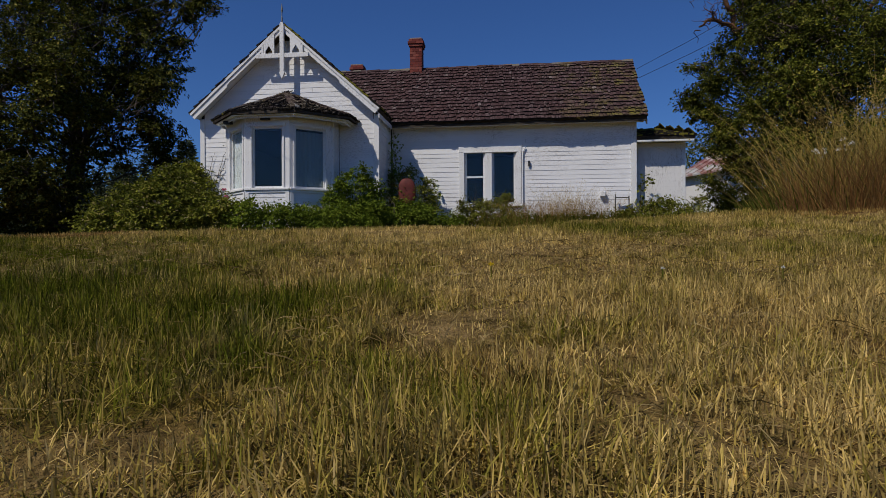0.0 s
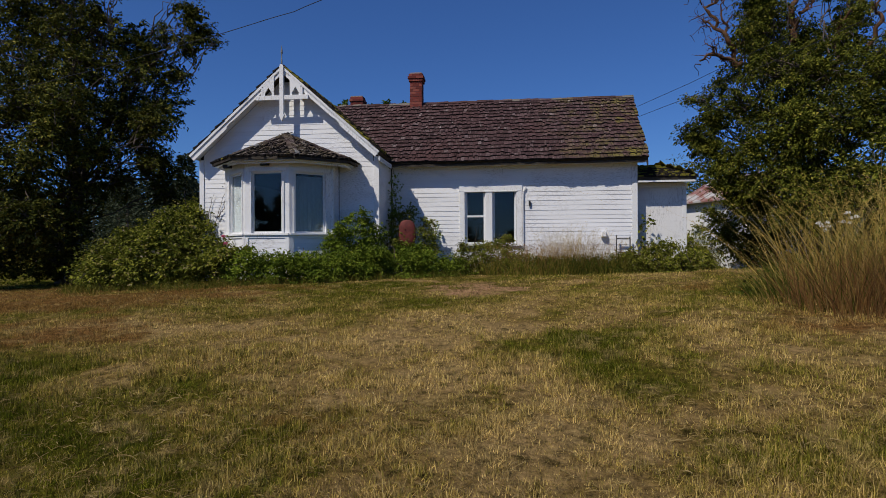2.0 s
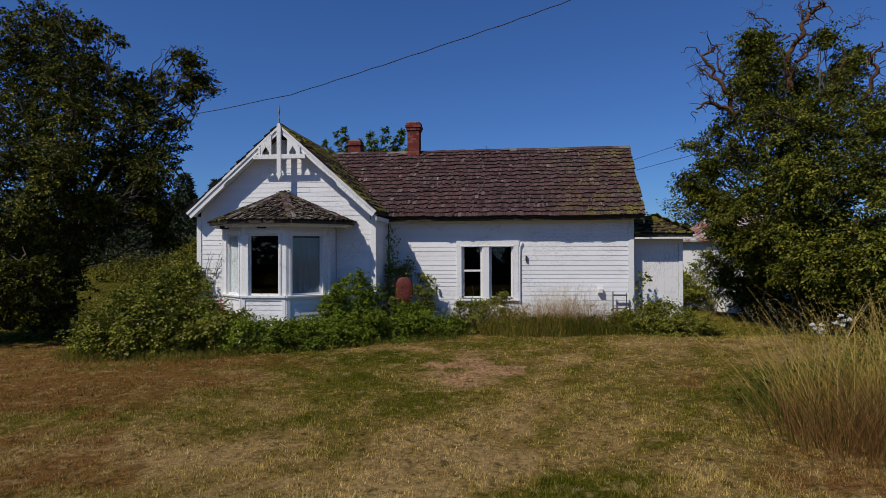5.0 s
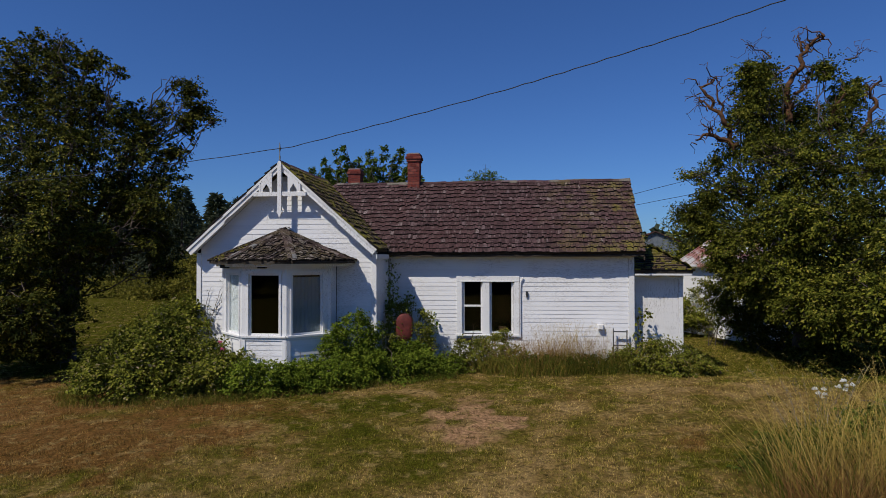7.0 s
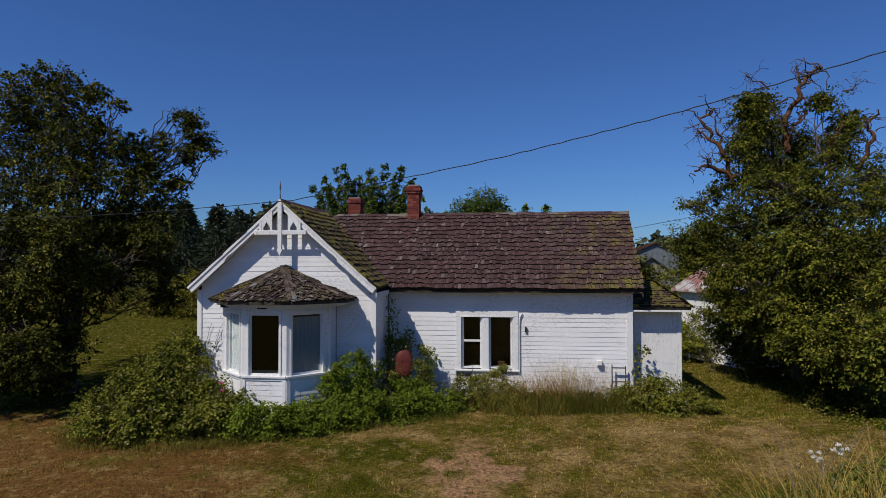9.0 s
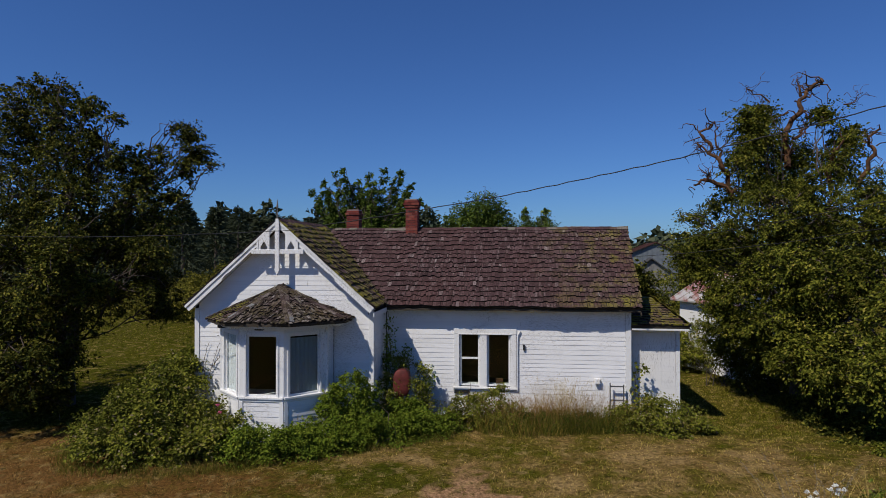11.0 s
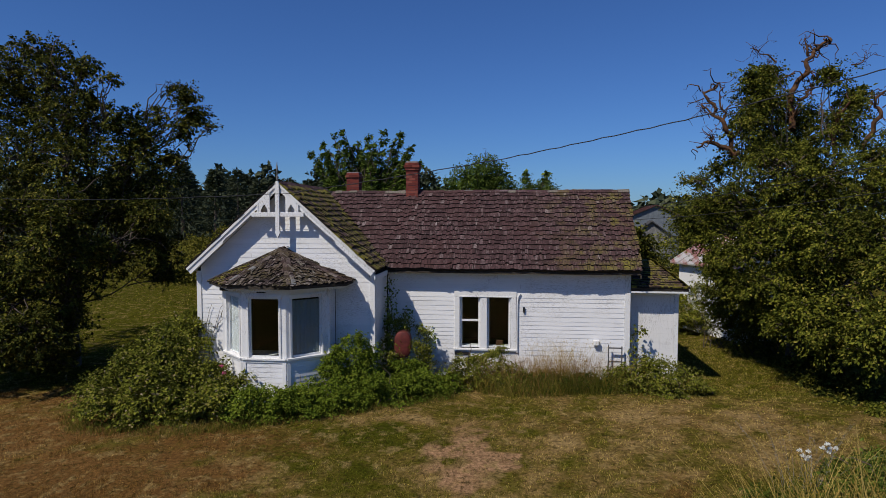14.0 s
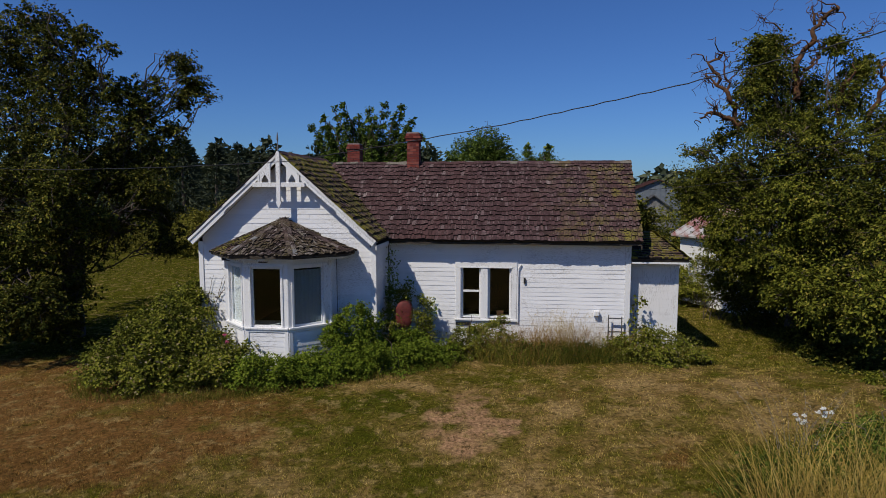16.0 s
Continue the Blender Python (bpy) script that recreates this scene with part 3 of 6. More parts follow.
# gable front: boards behind the bay are left out, those above follow the rakes
BAY = [(-6.80, GY), (-6.80, 13.42), (-6.02, 12.72), (-4.965, 12.72), (-4.18, 13.42), (-4.18, GY)]
z = BASE + 0.02
while z < GR - 0.32:
    z1 = min(z + LAP, GR - 0.2)
    if z1 < EAVE - 0.0:
        for p, q in ((GX0 + 0.102, -6.818), (-4.162, GX1 - 0.102)):
            board(wall_gable, p, q, z, z1 + 0.006, GY)
        if z > 3.16:
            board(wall_gable, -6.90, -4.13, z, z1 + 0.006, GY)
    else:
        w0, w1 = (GR - 0.13 - z) / SLOPE, (GR - 0.13 - z1) / SLOPE
        w0, w1 = min(w0, 2.18), min(w1, 2.18)
        cut = GC + rng.uniform(-0.6, 0.6) * w0
        if w0 > 0.9:
            board(wall_gable, GC - w0, cut - 0.0015, z, z1 + 0.006, GY, top=(GC - w1, cut - 0.0015))
            board(wall_gable, cut + 0.0015, GC + w0, z, z1 + 0.006, GY, top=(cut + 0.0015, GC + w1))
        else:
            board(wall_gable, GC - w0, GC + w0, z, z1 + 0.006, GY, top=(GC - w1, GC + w1))
    z = z1

# ---- roof: decks, then shakes laid course by course ----
DECK = 0.09


def deck(outline, label=""):
    """A sloping slab of roof, under its shakes."""
    up = (Vector(outline[1]) - Vector(outline[0])).cross(Vector(outline[-1]) - Vector(outline[0])).normalized()
    if up.z < 0:
        up = -up
    return part("roof", prism(bmesh.new(), outline, -up * DECK), DARKWOOD, house, label)


def rz(y):
    return EAVE + (y - 15.07) * SLOPE


XE = 3.42
roof_main = deck([(-3.10, 15.09, rz(15.09)), (XE, 15.09, rz(15.09)), (XE + 0.06, RY, RIDGE), (GC, RY, RIDGE)], "weathered brown cedar shake roof, moss at one end")
WE = rz(15.09) + 0.09
roof_gable = deck([(-3.10, 13.66, WE), (-3.10, 15.0, WE), (GC, RY + 0.06, GR), (GC, 13.66, GR)], "weathered cedar shake roof with bands of moss")
deck([(-7.88, 13.66, WE), (GC, 13.66, GR), (GC, 19.8, GR), (-7.88, 19.8, WE)])
deck([(GC, RY, RIDGE), (XE + 0.06, RY, RIDGE), (XE, 19.81, rz(15.09)), (-3.10, 19.81, rz(15.09))])

_shake_kinds = {}


def shake_mesh(kind, material):
    """One split shake: thick butt, thin head, ragged end. x across, y up the slope, z out."""
    key = (kind, material.name)
    if key not in _shake_kinds:
        r = random.Random(kind)
        bm = bmesh.new()
        a, b = r.uniform(-0.012, 0.012), r.uniform(-0.012, 0.012)
        t = 0.034 + 0.018 * r.random()
        lo = [(-0.5, a, 0), (0.0, (a + b) / 2 + r.uniform(-0.01, 0.01), 0), (0.5, b, 0)]
        hi = [(x, y + 0.004, t + r.uniform(-0.004, 0.004)) for x, y, _ in lo]
        back = [(x, 0.30, 0.0) for x in (-0.5, 0.0, 0.5)]
        backhi = [(x, 0.30, 0.006) for x in (-0.5, 0.0, 0.5)]
        v = [[bm.verts.new(p) for p in row] for row in (lo, hi, backhi, back)]
        for i in range(2):
            for j in range(3):
                bm.faces.new((v[j][i], v[j][i + 1], v[j + 1][i + 1], v[j + 1][i]))
        for i in (0, 2):
            bm.faces.new([v[j][i] for j in range(4)])
        bmesh.ops.recalc_face_normals(bm, faces=bm.faces)
        me = bpy.data.meshes.new("shingle")
        bm.to_mesh(me)
        bm.free()
        me.materials.append(material)
        me.materials.append(MOSS if material is MOSSY and r.random() < 0.35 else DARK_EDGE)
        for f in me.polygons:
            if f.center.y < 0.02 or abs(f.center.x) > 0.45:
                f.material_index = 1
        _shake_kinds[key] = me
    return _shake_kinds[key]


def lay(host, origin, along, up, run, inside, material, singles, course=0.195, wmin=0.05, wmax=0.145, seed=1, uneven=1.0):
    """Shakes over one slope. inside(u, v): the ends of the course at height v along the slope. The lowest become objects of their own."""
    r = random.Random(seed)
    along, up = Vector(along).normalized(), Vector(up).normalized()
    out = along.cross(up)
    frame_m = Matrix((along, up, out)).transposed().to_4x4()
    V, F, made, M = [], [], 0, []
    n = int(round(run / course))
    for i in range(n):
        v = i * run / n
        u0, u1 = inside(v)
        u = u0 - r.uniform(0, 0.04)
        while u < u1 - 0.03:
            w = min(r.uniform(wmin, wmax) if r.random() > 0.10 else r.uniform(0.04, 0.055), u1 - u + 0.02)
            if w < 0.024:
                break
            at = Vector(origin) + along * (u + w / 2) + up * (v - 0.03 + r.uniform(-0.022, 0.022) * uneven * (0.4 if i == 0 else 1.0) + 0.012 * math.sin(u * 2.3 + i * 1.7)) + out * (0.016 + 0.006 * r.random())
            turn = Matrix.Rotation(radians(r.uniform(-1.6, 1.6) * uneven), 4, out)
            tip = Matrix.Rotation(radians(-2.3 + r.uniform(-1.0, 0.6) * uneven), 4, along)
            m = Matrix.Translation(at) @ turn @ tip @ frame_m @ Matrix.Diagonal((w - r.uniform(0.005, 0.014), 1, 1, 1))
            me = shake_mesh(r.randrange(10), material)
            if made < singles:
                ob = new("shingle", me)
                ob.parent = host
                ob.matrix_basis = m
                made += 1
            else:
                k = len(V)
                V.extend(m @ x.co for x in me.vertices)
                F.extend([k + q for q in p.vertices] for p in me.polygons if len(p.vertices) == 4)
                M.extend(p.material_index for p in me.polygons if len(p.vertices) == 4)
            u += w
    if V:
        me = sheet("shingles", V, F, material)
        me.materials.append(MOSS if material is MOSSY else DARK_EDGE)
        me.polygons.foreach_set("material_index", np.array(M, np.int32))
        mesh_part("shingles", me, host, kind="stuff")
    return made


# ---- bay window ----
bay = part("bay_wall", prism(bmesh.new(), [(x, y, BASE) for x, y in BAY], (0, 0, 1.43 - BASE)), WHITE, house, "white clapboard base of the bay window")
BAY_TOP = 3.22


def facing(p, q):
    """A frame whose x runs from p to q, y goes inwards and z up."""
    a, b = Vector((*p, 0)), Vector((*q, 0))
    x = (b - a).normalized()
    y = Vector((0, 0, 1)).cross(x)
    m = Matrix((x, y, Vector((0, 0, 1)))).transposed().to_4x4()
    return Matrix.Translation(a) @ m, (b - a).length


def sash(host, m, x0, x1, z0, z1, rail=None, depth=0.06):
    """A glazed sash between x0 and x1, with a meeting rail where told."""
    w = 0.035
    bm = bmesh.new()
    for a, b, c, d in ((x0, x0 + w, z0, z1), (x1 - w, x1, z0, z1), (x0 + w, x1 - w, z0, z0 + w * 1.2), (x0 + w, x1 - w, z1 - w, z1)):
        box(bm, a, b, depth - 0.02, depth + 0.02, c, d, m)
    if rail:
        box(bm, x0 + w, x1 - w, depth - 0.025, depth + 0.018, rail - 0.025, rail + 0.025, m)
    ob = part("sash", bm, TRIM, host)
    spans = [(z0 + w * 1.2, z1 - w)] if not rail else [(z0 + w * 1.2, rail - 0.025), (rail + 0.025, z1 - w)]
    for c, d in spans:
        g = part("pane", box(bmesh.new(), x0 + w, x1 - w, depth - 0.002, depth + 0.002, c, d, m), GLASS, host)
        g.visible_shadow = False
    return ob


def bay_face(p, q, window):
    m, n = facing(p, q)
    host = part("window", box(bmesh.new(), 0.0, n, 0.0, 0.05, 2.94, BAY_TOP, m), TRIM, house, "tall single-pane bay window in white trim")
    x0, x1 = window
    for a, b in ((0.0, x0), (x1, n)):
        part("casing", soft(box(bmesh.new(), a + 0.001, b - 0.001, 0.0, 0.10, 1.541, 2.939, m), 0.004), TRIM, host)
    # stops that stand proud round the pane
    for a, b in ((x0 - 0.05, x0 - 0.002), (x1 + 0.002, x1 + 0.05)):
        part("stop", soft(box(bmesh.new(), a, b, -0.022, -0.001, 1.541, 2.95, m), 0.004), TRIM, host)
    part("head", soft(box(bmesh.new(), x0 - 0.08, x1 + 0.08, -0.028, -0.001, 2.952, 3.01, m), 0.004), TRIM, host)
    part("sill", soft(box(bmesh.new(), 0.0, n, -0.06, 0.10, 1.492, 1.540, m), 0.005), TRIM, host)
    part("apron", soft(box(bmesh.new(), 0.0, n, -0.030, 0.06, 1.432, 1.491, m), 0.004), TRIM, host)
    sash(host, m, x0, x1, 1.541, 2.94)
    clad(bay, 0.095, n - 0.095, BASE - 0.1, 1.43, 0.0, face=m)
    for a, b in ((0.0, 0.093), (n - 0.093, n)):
        trim(a, b, -0.03, -0.001, BASE - 0.1, 1.43, "corner_board", bay, m)
    return m, n


bay_face(BAY[1], BAY[2], (0.18, 0.91))
bay_face(BAY[2], BAY[3], (0.165, 0.89))
bay_face(BAY[3], BAY[4], (0.136, 0.876))
for p, q in ((BAY[0], BAY[1]), (BAY[4], BAY[5])):
    m, n = facing(p, q)
    u = 0.0 if p is BAY[4] else n - 0.085
    trim(u, u + 0.085, -0.028, -0.001, BASE - 0.1, BAY_TOP - 0.02, "corner_board", None, m)
    cx, cy = BAY[4] if p is BAY[4] else BAY[1]
    part("corner_post", box(bmesh.new(), cx - 0.035, cx + 0.035, cy - 0.02, cy + 0.05, 1.2, BAY_TOP - 0.02), TRIM, house)
    cheek = part("bay_cheek", box(bmesh.new(), 0.0, n - 0.002, 0.0, 0.06, 1.432, BAY_TOP, m), WHITE, house)
    clad(cheek, 0.02, n - 0.03, BASE + 0.02, BAY_TOP, 0.0, face=m)

# curtain and film hang inside two of the panes; film tone carries reflected sky
for p, q, a, b, z0, z2, cloth in ((BAY[3], BAY[4], 0.10, 0.95, 1.48, 2.86, FILM), (BAY[1], BAY[2], 0.16, 0.80, 1.55, 2.92, CLOTH)):
    m, n = facing(p, q)
    bm = bmesh.new()
    steps = 26
    rows = []
    for i in range(steps + 1):
        u = a + (b - a) * i / steps
        d = 0.095 + 0.008 * math.sin(i * 1.9) + 0.004 * math.sin(i * 4.1)
        rows.append([bm.verts.new(m @ Vector((u, d + o, zz))) for o in (0.0, 0.004) for zz in (z0, z2)])
    for r0, r1 in zip(rows, rows[1:]):
        bm.faces.new((r0[0], r1[0], r1[1], r0[1])), bm.faces.new((r0[2], r0[3], r1[3], r1[2]))
    curtain = thing("curtain", (*(m @ Vector((a, 0.2, 0))).xy, 1.5), "sheet behind a bay window pane: faded pale cloth, grey film in the east one", "curtain")
    part("cloth", bm, cloth, curtain)

# bay roof
APEX = Vector((-5.50, GY - 0.03, 3.99))
EDGE = [Vector((x, y, 3.235)) for x, y in ((-7.11, GY - 0.02), (-7.11, 13.30), (-6.22, 12.40), (-4.70, 12.40), (-3.70, 13.30), (-3.70, GY - 0.02))]
bm = bmesh.new()
top = [bm.verts.new(p) for p in EDGE]
low = [bm.verts.new(p - Vector((0, 0, 0.06))) for p in EDGE]
a, b = bm.verts.new(APEX), bm.verts.new(APEX - Vector((0, 0, 0.10)))
for i in range(5):
    bm.faces.new((top[i], top[i + 1], a)), bm.faces.new((low[i + 1], low[i], b)), bm.faces.new((top[i], low[i], low[i + 1], top[i + 1]))
bm.faces.new((top[5], low[5], b, a)), bm.faces.new((a, b, low[0], top[0]))
roof_bay = part("roof", bm, DARKWOOD, house, "sagging old cedar shake roof of the bay")
for i in range(5):
    p, q = EDGE[i].xy, EDGE[i + 1].xy
    c = Vector((-5.5, 13.9))
    pi, qi = c + (p - c) * 0.80, c + (q - c) * 0.80
    p, q = c + (p - c) * 0.965, c + (q - c) * 0.965
    part("soffit", prism(bmesh.new(), [(p.x, p.y, 3.172), (q.x, q.y, 3.172), (qi.x, qi.y, 3.172), (pi.x, pi.y, 3.172)], (0, 0, -0.02)), TRIM, roof_bay, "white soffit board")
    po, qo = c + (p - c) * 0.945, c + (q - c) * 0.945
    pj, qj = c + (p - c) * 0.93, c + (q - c) * 0.93
    part("fascia", prism(bmesh.new(), [(po.x, po.y, 3.15), (qo.x, qo.y, 3.15), (qj.x, qj.y, 3.15), (pj.x, pj.y, 3.15)], (0, 0, -0.045)), TRIM, roof_bay, "white fascia board")
part("soffit", prism(bmesh.new(), [(x, y, 3.14) for x, y in BAY], (0, 0, 0.02)), TRIM, roof_bay)
# solid black blocks set under the soffit
for x, y in ((-5.50, 12.62), (-6.55, 12.95)):
    part("gap", soft(box(bmesh.new(), x - 0.10, x + 0.10, y - 0.05, y + 0.05, 3.07, 3.148), 0.01), BLACK, roof_bay, "small black block under the bay soffit")

for i in range(5):
    p, q = EDGE[i], EDGE[i + 1]
    along = q - p
    n = along.length
    along.normalize()
    foot = p + along * (APEX - p).dot(along)
    up = APEX - foot
    s = up.length
    k = (foot - p).dot(along)
    lay(roof_bay, p, along, up, s, lambda v, n=n, k=k, s=s: (k * v / s, n - (n - k) * v / s), MOSSY if i == 1 else OLDSHAKE, 160, 0.15, 0.028, 0.095, 20 + i, 3.6)

# a few loose, paler shakes lie crooked on the bay roof
lr = random.Random(33)
for i in range(120):
    f = lr.choice((1, 2, 2, 3, 3))
    p, q = EDGE[f], EDGE[f + 1]
    t = lr.uniform(0.08, 0.85)
    u = lr.uniform(0.15, 0.85)
    base_at = p.lerp(q, u).lerp(APEX, t)
    along = (q - p).normalized()
    upv = (APEX - p.lerp(q, 0.5)).normalized()
    out = along.cross(upv).normalized()
    m = Matrix.Translation(base_at + out * 0.055) @ Matrix((along, upv, out)).transposed().to_4x4() @ Matrix.Rotation(radians(lr.uniform(-22, 22)), 4, "Z") @ Matrix.Rotation(radians(lr.uniform(-12, 1)), 4, "X") @ Matrix.Rotation(radians(lr.uniform(-10, 10)), 4, "Y")
    w = lr.choice((lr.uniform(0.006, 0.016), lr.uniform(0.006, 0.016), lr.uniform(0.02, 0.045)))
    part("loose_shingle", box(bmesh.new(), -w, w, 0, lr.uniform(0.16, 0.36), 0, 0.014, m), RIDGECAP if lr.random() < 0.22 else OLDSHAKE, roof_bay)

# split hip caps on the bay roof
hr = random.Random(15)
for i in (1, 2, 3, 4):
    p = EDGE[i]
    d = (APEX - p).normalized()
    side_way = d.cross(Vector((0, 0, 1))).normalized()
    s = 0.02
    while s < (APEX - p).length - 0.12:
        n = hr.uniform(0.16, 0.26)
        for k in (-1, 1):
            tilt = Matrix((d, side_way, side_way.cross(d))).transposed().to_4x4()
            m = Matrix.Translation(p + d * s + Vector((0, 0, 0.045 + hr.uniform(0, 0.012)))) @ tilt @ Matrix.Rotation(radians(k * hr.uniform(-12, -6)), 4, "X") @ Matrix.Rotation(radians(hr.uniform(-4, 4)), 4, "Z")
            part("hip_cap", box(bmesh.new(), 0, n, min(0, k * 0.10), max(0, k * 0.10), 0.0, 0.016, m), GREYWOOD if hr.random() < 0.06 else OLDSHAKE, roof_bay)
        s += n * hr.uniform(0.8, 0.95)

# ---- rakes, fascia, ornament ----
def rake(sign):
    """One barge board with its top moulding, from the eave tip to the peak."""
    run = 2.40
    e, p = Vector((GC + sign * run, 13.64, GR + 0.02 - run * SLOPE)), Vector((GC, 13.64, GR + 0.02))
    d = (p - e).normalized()
    nrm = Vector((-d.z, 0, d.x)) if sign < 0 else Vector((d.z, 0, -d.x))
    if nrm.z < 0:
        nrm = -nrm
    L = (p - e).length
    w = 0.165
    # lower edge steps in near both ends, as sawn
    cuts = [(0.0, w), (L * 0.36, w), (L * 0.37, w - 0.035), (L * 0.41, w - 0.05), (L * 0.44, w - 0.035), (L * 0.45, w - 0.03), (L, w - 0.03)]
    outline = [e, p] + [e + d * s - nrm * c for s, c in reversed(cuts)]
    ob = part("barge_board", prism(bmesh.new(), outline, (0, 0.035, 0)), TRIM, house)
    part("moulding", prism(bmesh.new(), [e + nrm * 0.005, p + nrm * 0.005, p - nrm * 0.05, e - nrm * 0.05], (0, -0.025, 0)), TRIM, ob)
    part("soffit", prism(bmesh.new(), [e - nrm * 0.085, p - nrm * 0.085, p - nrm * 0.10, e - nrm * 0.10], (0, GY - 13.60, 0), Matrix.Translation((0, 0.036, 0))), TRIM, ob)


rake(-1), rake(1)
ornament = part("gable_ornament", soft(box(bmesh.new(), GC - 0.66, GC + 0.66, 13.60, 13.645, 4.80, 4.91), 0.005), TRIM, house, "white sawn fretwork in the gable peak")
post = [(GC - 0.05, 13.585, 5.60), (GC - 0.05, 13.585, 4.52), (GC - 0.045, 13.585, 4.48), (GC - 0.065, 13.585, 4.42), (GC, 13.585, 4.28), (GC + 0.065, 13.585, 4.42), (GC + 0.045, 13.585, 4.48), (GC + 0.05, 13.585, 4.52), (GC + 0.05, 13.585, 5.60), (GC + 0.025, 13.585, 5.66), (GC - 0.025, 13.585, 5.66)]
part("king_post", prism(bmesh.new(), post, (0, 0.07, 0)), TRIM, ornament)
for s in (-1, 1):
    H = lambda o: 0.885 * (0.70 - o) + 0.05
    pts = [(0.20, 0), (0.255, 0), (0.255, 0.06), (0.34, 0.20), (0.425, 0.06), (0.425, 0), (0.47, 0), (0.47, H(0.47)), (0.20, H(0.20))]
    part("fret", prism(bmesh.new(), [(GC + s * o, 13.615, 4.91 + h) for o, h in pts], (0, 0.022, 0)), TRIM, ornament)
    part("strut", soft(box(bmesh.new(), GC + s * 0.50 - 0.025, GC + s * 0.50 + 0.025, 13.605, 13.64, 4.91, 5.10), 0.003), TRIM, ornament)
spear = [(0.0, 0.020), (0.10, 0.020), (0.13, 0.011), (0.20, 0.012), (0.27, 0.028), (0.31, 0.024), (0.44, 0.004)]
vs, fs = tube([(GC, 13.62, 5.68 + h) for h, _ in spear], [r for _, r in spear], 6)
mesh_part("finial", sheet("finial", vs, fs, GREYWOOD), ornament, "slim weathered wooden finial")

lay(roof_main, (-3.10, 15.09, rz(15.09)), (1, 0, 0), (0, 1, SLOPE), (RY - 15.09) * math.hypot(1, SLOPE),
    lambda v: (0.03 - v / math.hypot(1, SLOPE), XE + 3.10 + 0.03 + 0.019 * v), SHAKE, 300, course=0.185, wmax=0.115, seed=3, uneven=1.6)
HYP = math.hypot(1, SLOPE)
lay(roof_gable, (-3.10, 13.62, WE), (0, 1, 0), (-1, 0, SLOPE), (RY - 15.09) * HYP, lambda v: (-0.005, 1.40 + v / HYP), MOSSY, 300, seed=5, uneven=1.9)
lay(roof_gable, (-7.88, 13.66, WE), (0, -1, 0), (1, 0, SLOPE), (RY - 15.09) * HYP, lambda v: (-0.30, 0.045), SHAKE, 40, seed=6)
# ridge caps
r = random.Random(8)
x = GC + 0.3
while x < XE + 0.02:
    n = r.uniform(0.16, 0.34)
    for s in (1, -1):
        m = Matrix.Translation((x, RY, RIDGE + 0.045 + r.uniform(0, 0.022))) @ Matrix.Rotation(radians(r.uniform(-3, 1.5)), 4, "Y") @ Matrix.Rotation(s * math.atan(SLOPE), 4, "X")
        part("ridge_cap", box(bmesh.new(), 0, n, -r.uniform(0.08, 0.125) if s > 0 else 0.0, 0.0 if s > 0 else 0.12, -0.008, 0.014, m), RIDGECAP if r.random() < 0.45 else SHAKE, roof_main)
    x += n + r.uniform(-0.02, 0.012)
y = 13.64
while y < RY - 0.1:
    n = r.uniform(0.22, 0.30)
    for s in (1, -1):
        m = Matrix.Translation((GC, y, GR + 0.052 + r.uniform(0, 0.012))) @ Matrix.Rotation(s * math.atan(SLOPE), 4, "Y")
        part("ridge_cap", box(bmesh.new(), 0.0 if s > 0 else -0.13, 0.13 if s > 0 else 0.0, 0, n, -0.008, 0.012, m), SHAKE, roof_gable)
    y += n - 0.01

# eaves of the long roof and of the wing's side
part("fascia", soft(box(bmesh.new(), -3.12, XE, 15.115, 15.14, EAVE - 0.085, EAVE - 0.035), 0.003), DARKWOOD, house)
part("soffit", box(bmesh.new(), -3.06, XE - 0.03, 15.142, MY - 0.032, EAVE - 0.06, EAVE - 0.045), TRIM, house)
part("fascia", soft(box(bmesh.new(), -3.118, -3.092, 13.68, 15.11, EAVE - 0.13, EAVE - 0.02), 0.003), TRIM, house)
part("soffit", box(bmesh.new(), GX1 + 0.032, -3.12, 13.69, 15.11, EAVE - 0.075, EAVE - 0.06), TRIM, house)
bm = bmesh.new()
prism(bm, [(XE - 0.02, 15.12, rz(15.12) - 0.10), (XE - 0.02, RY, RIDGE - 0.10), (XE - 0.02, RY, RIDGE - 0.22), (XE - 0.02, 15.12, rz(15.12) - 0.22)], (0.03, 0, 0))
part("barge_board", bm, DARKWOOD, house)


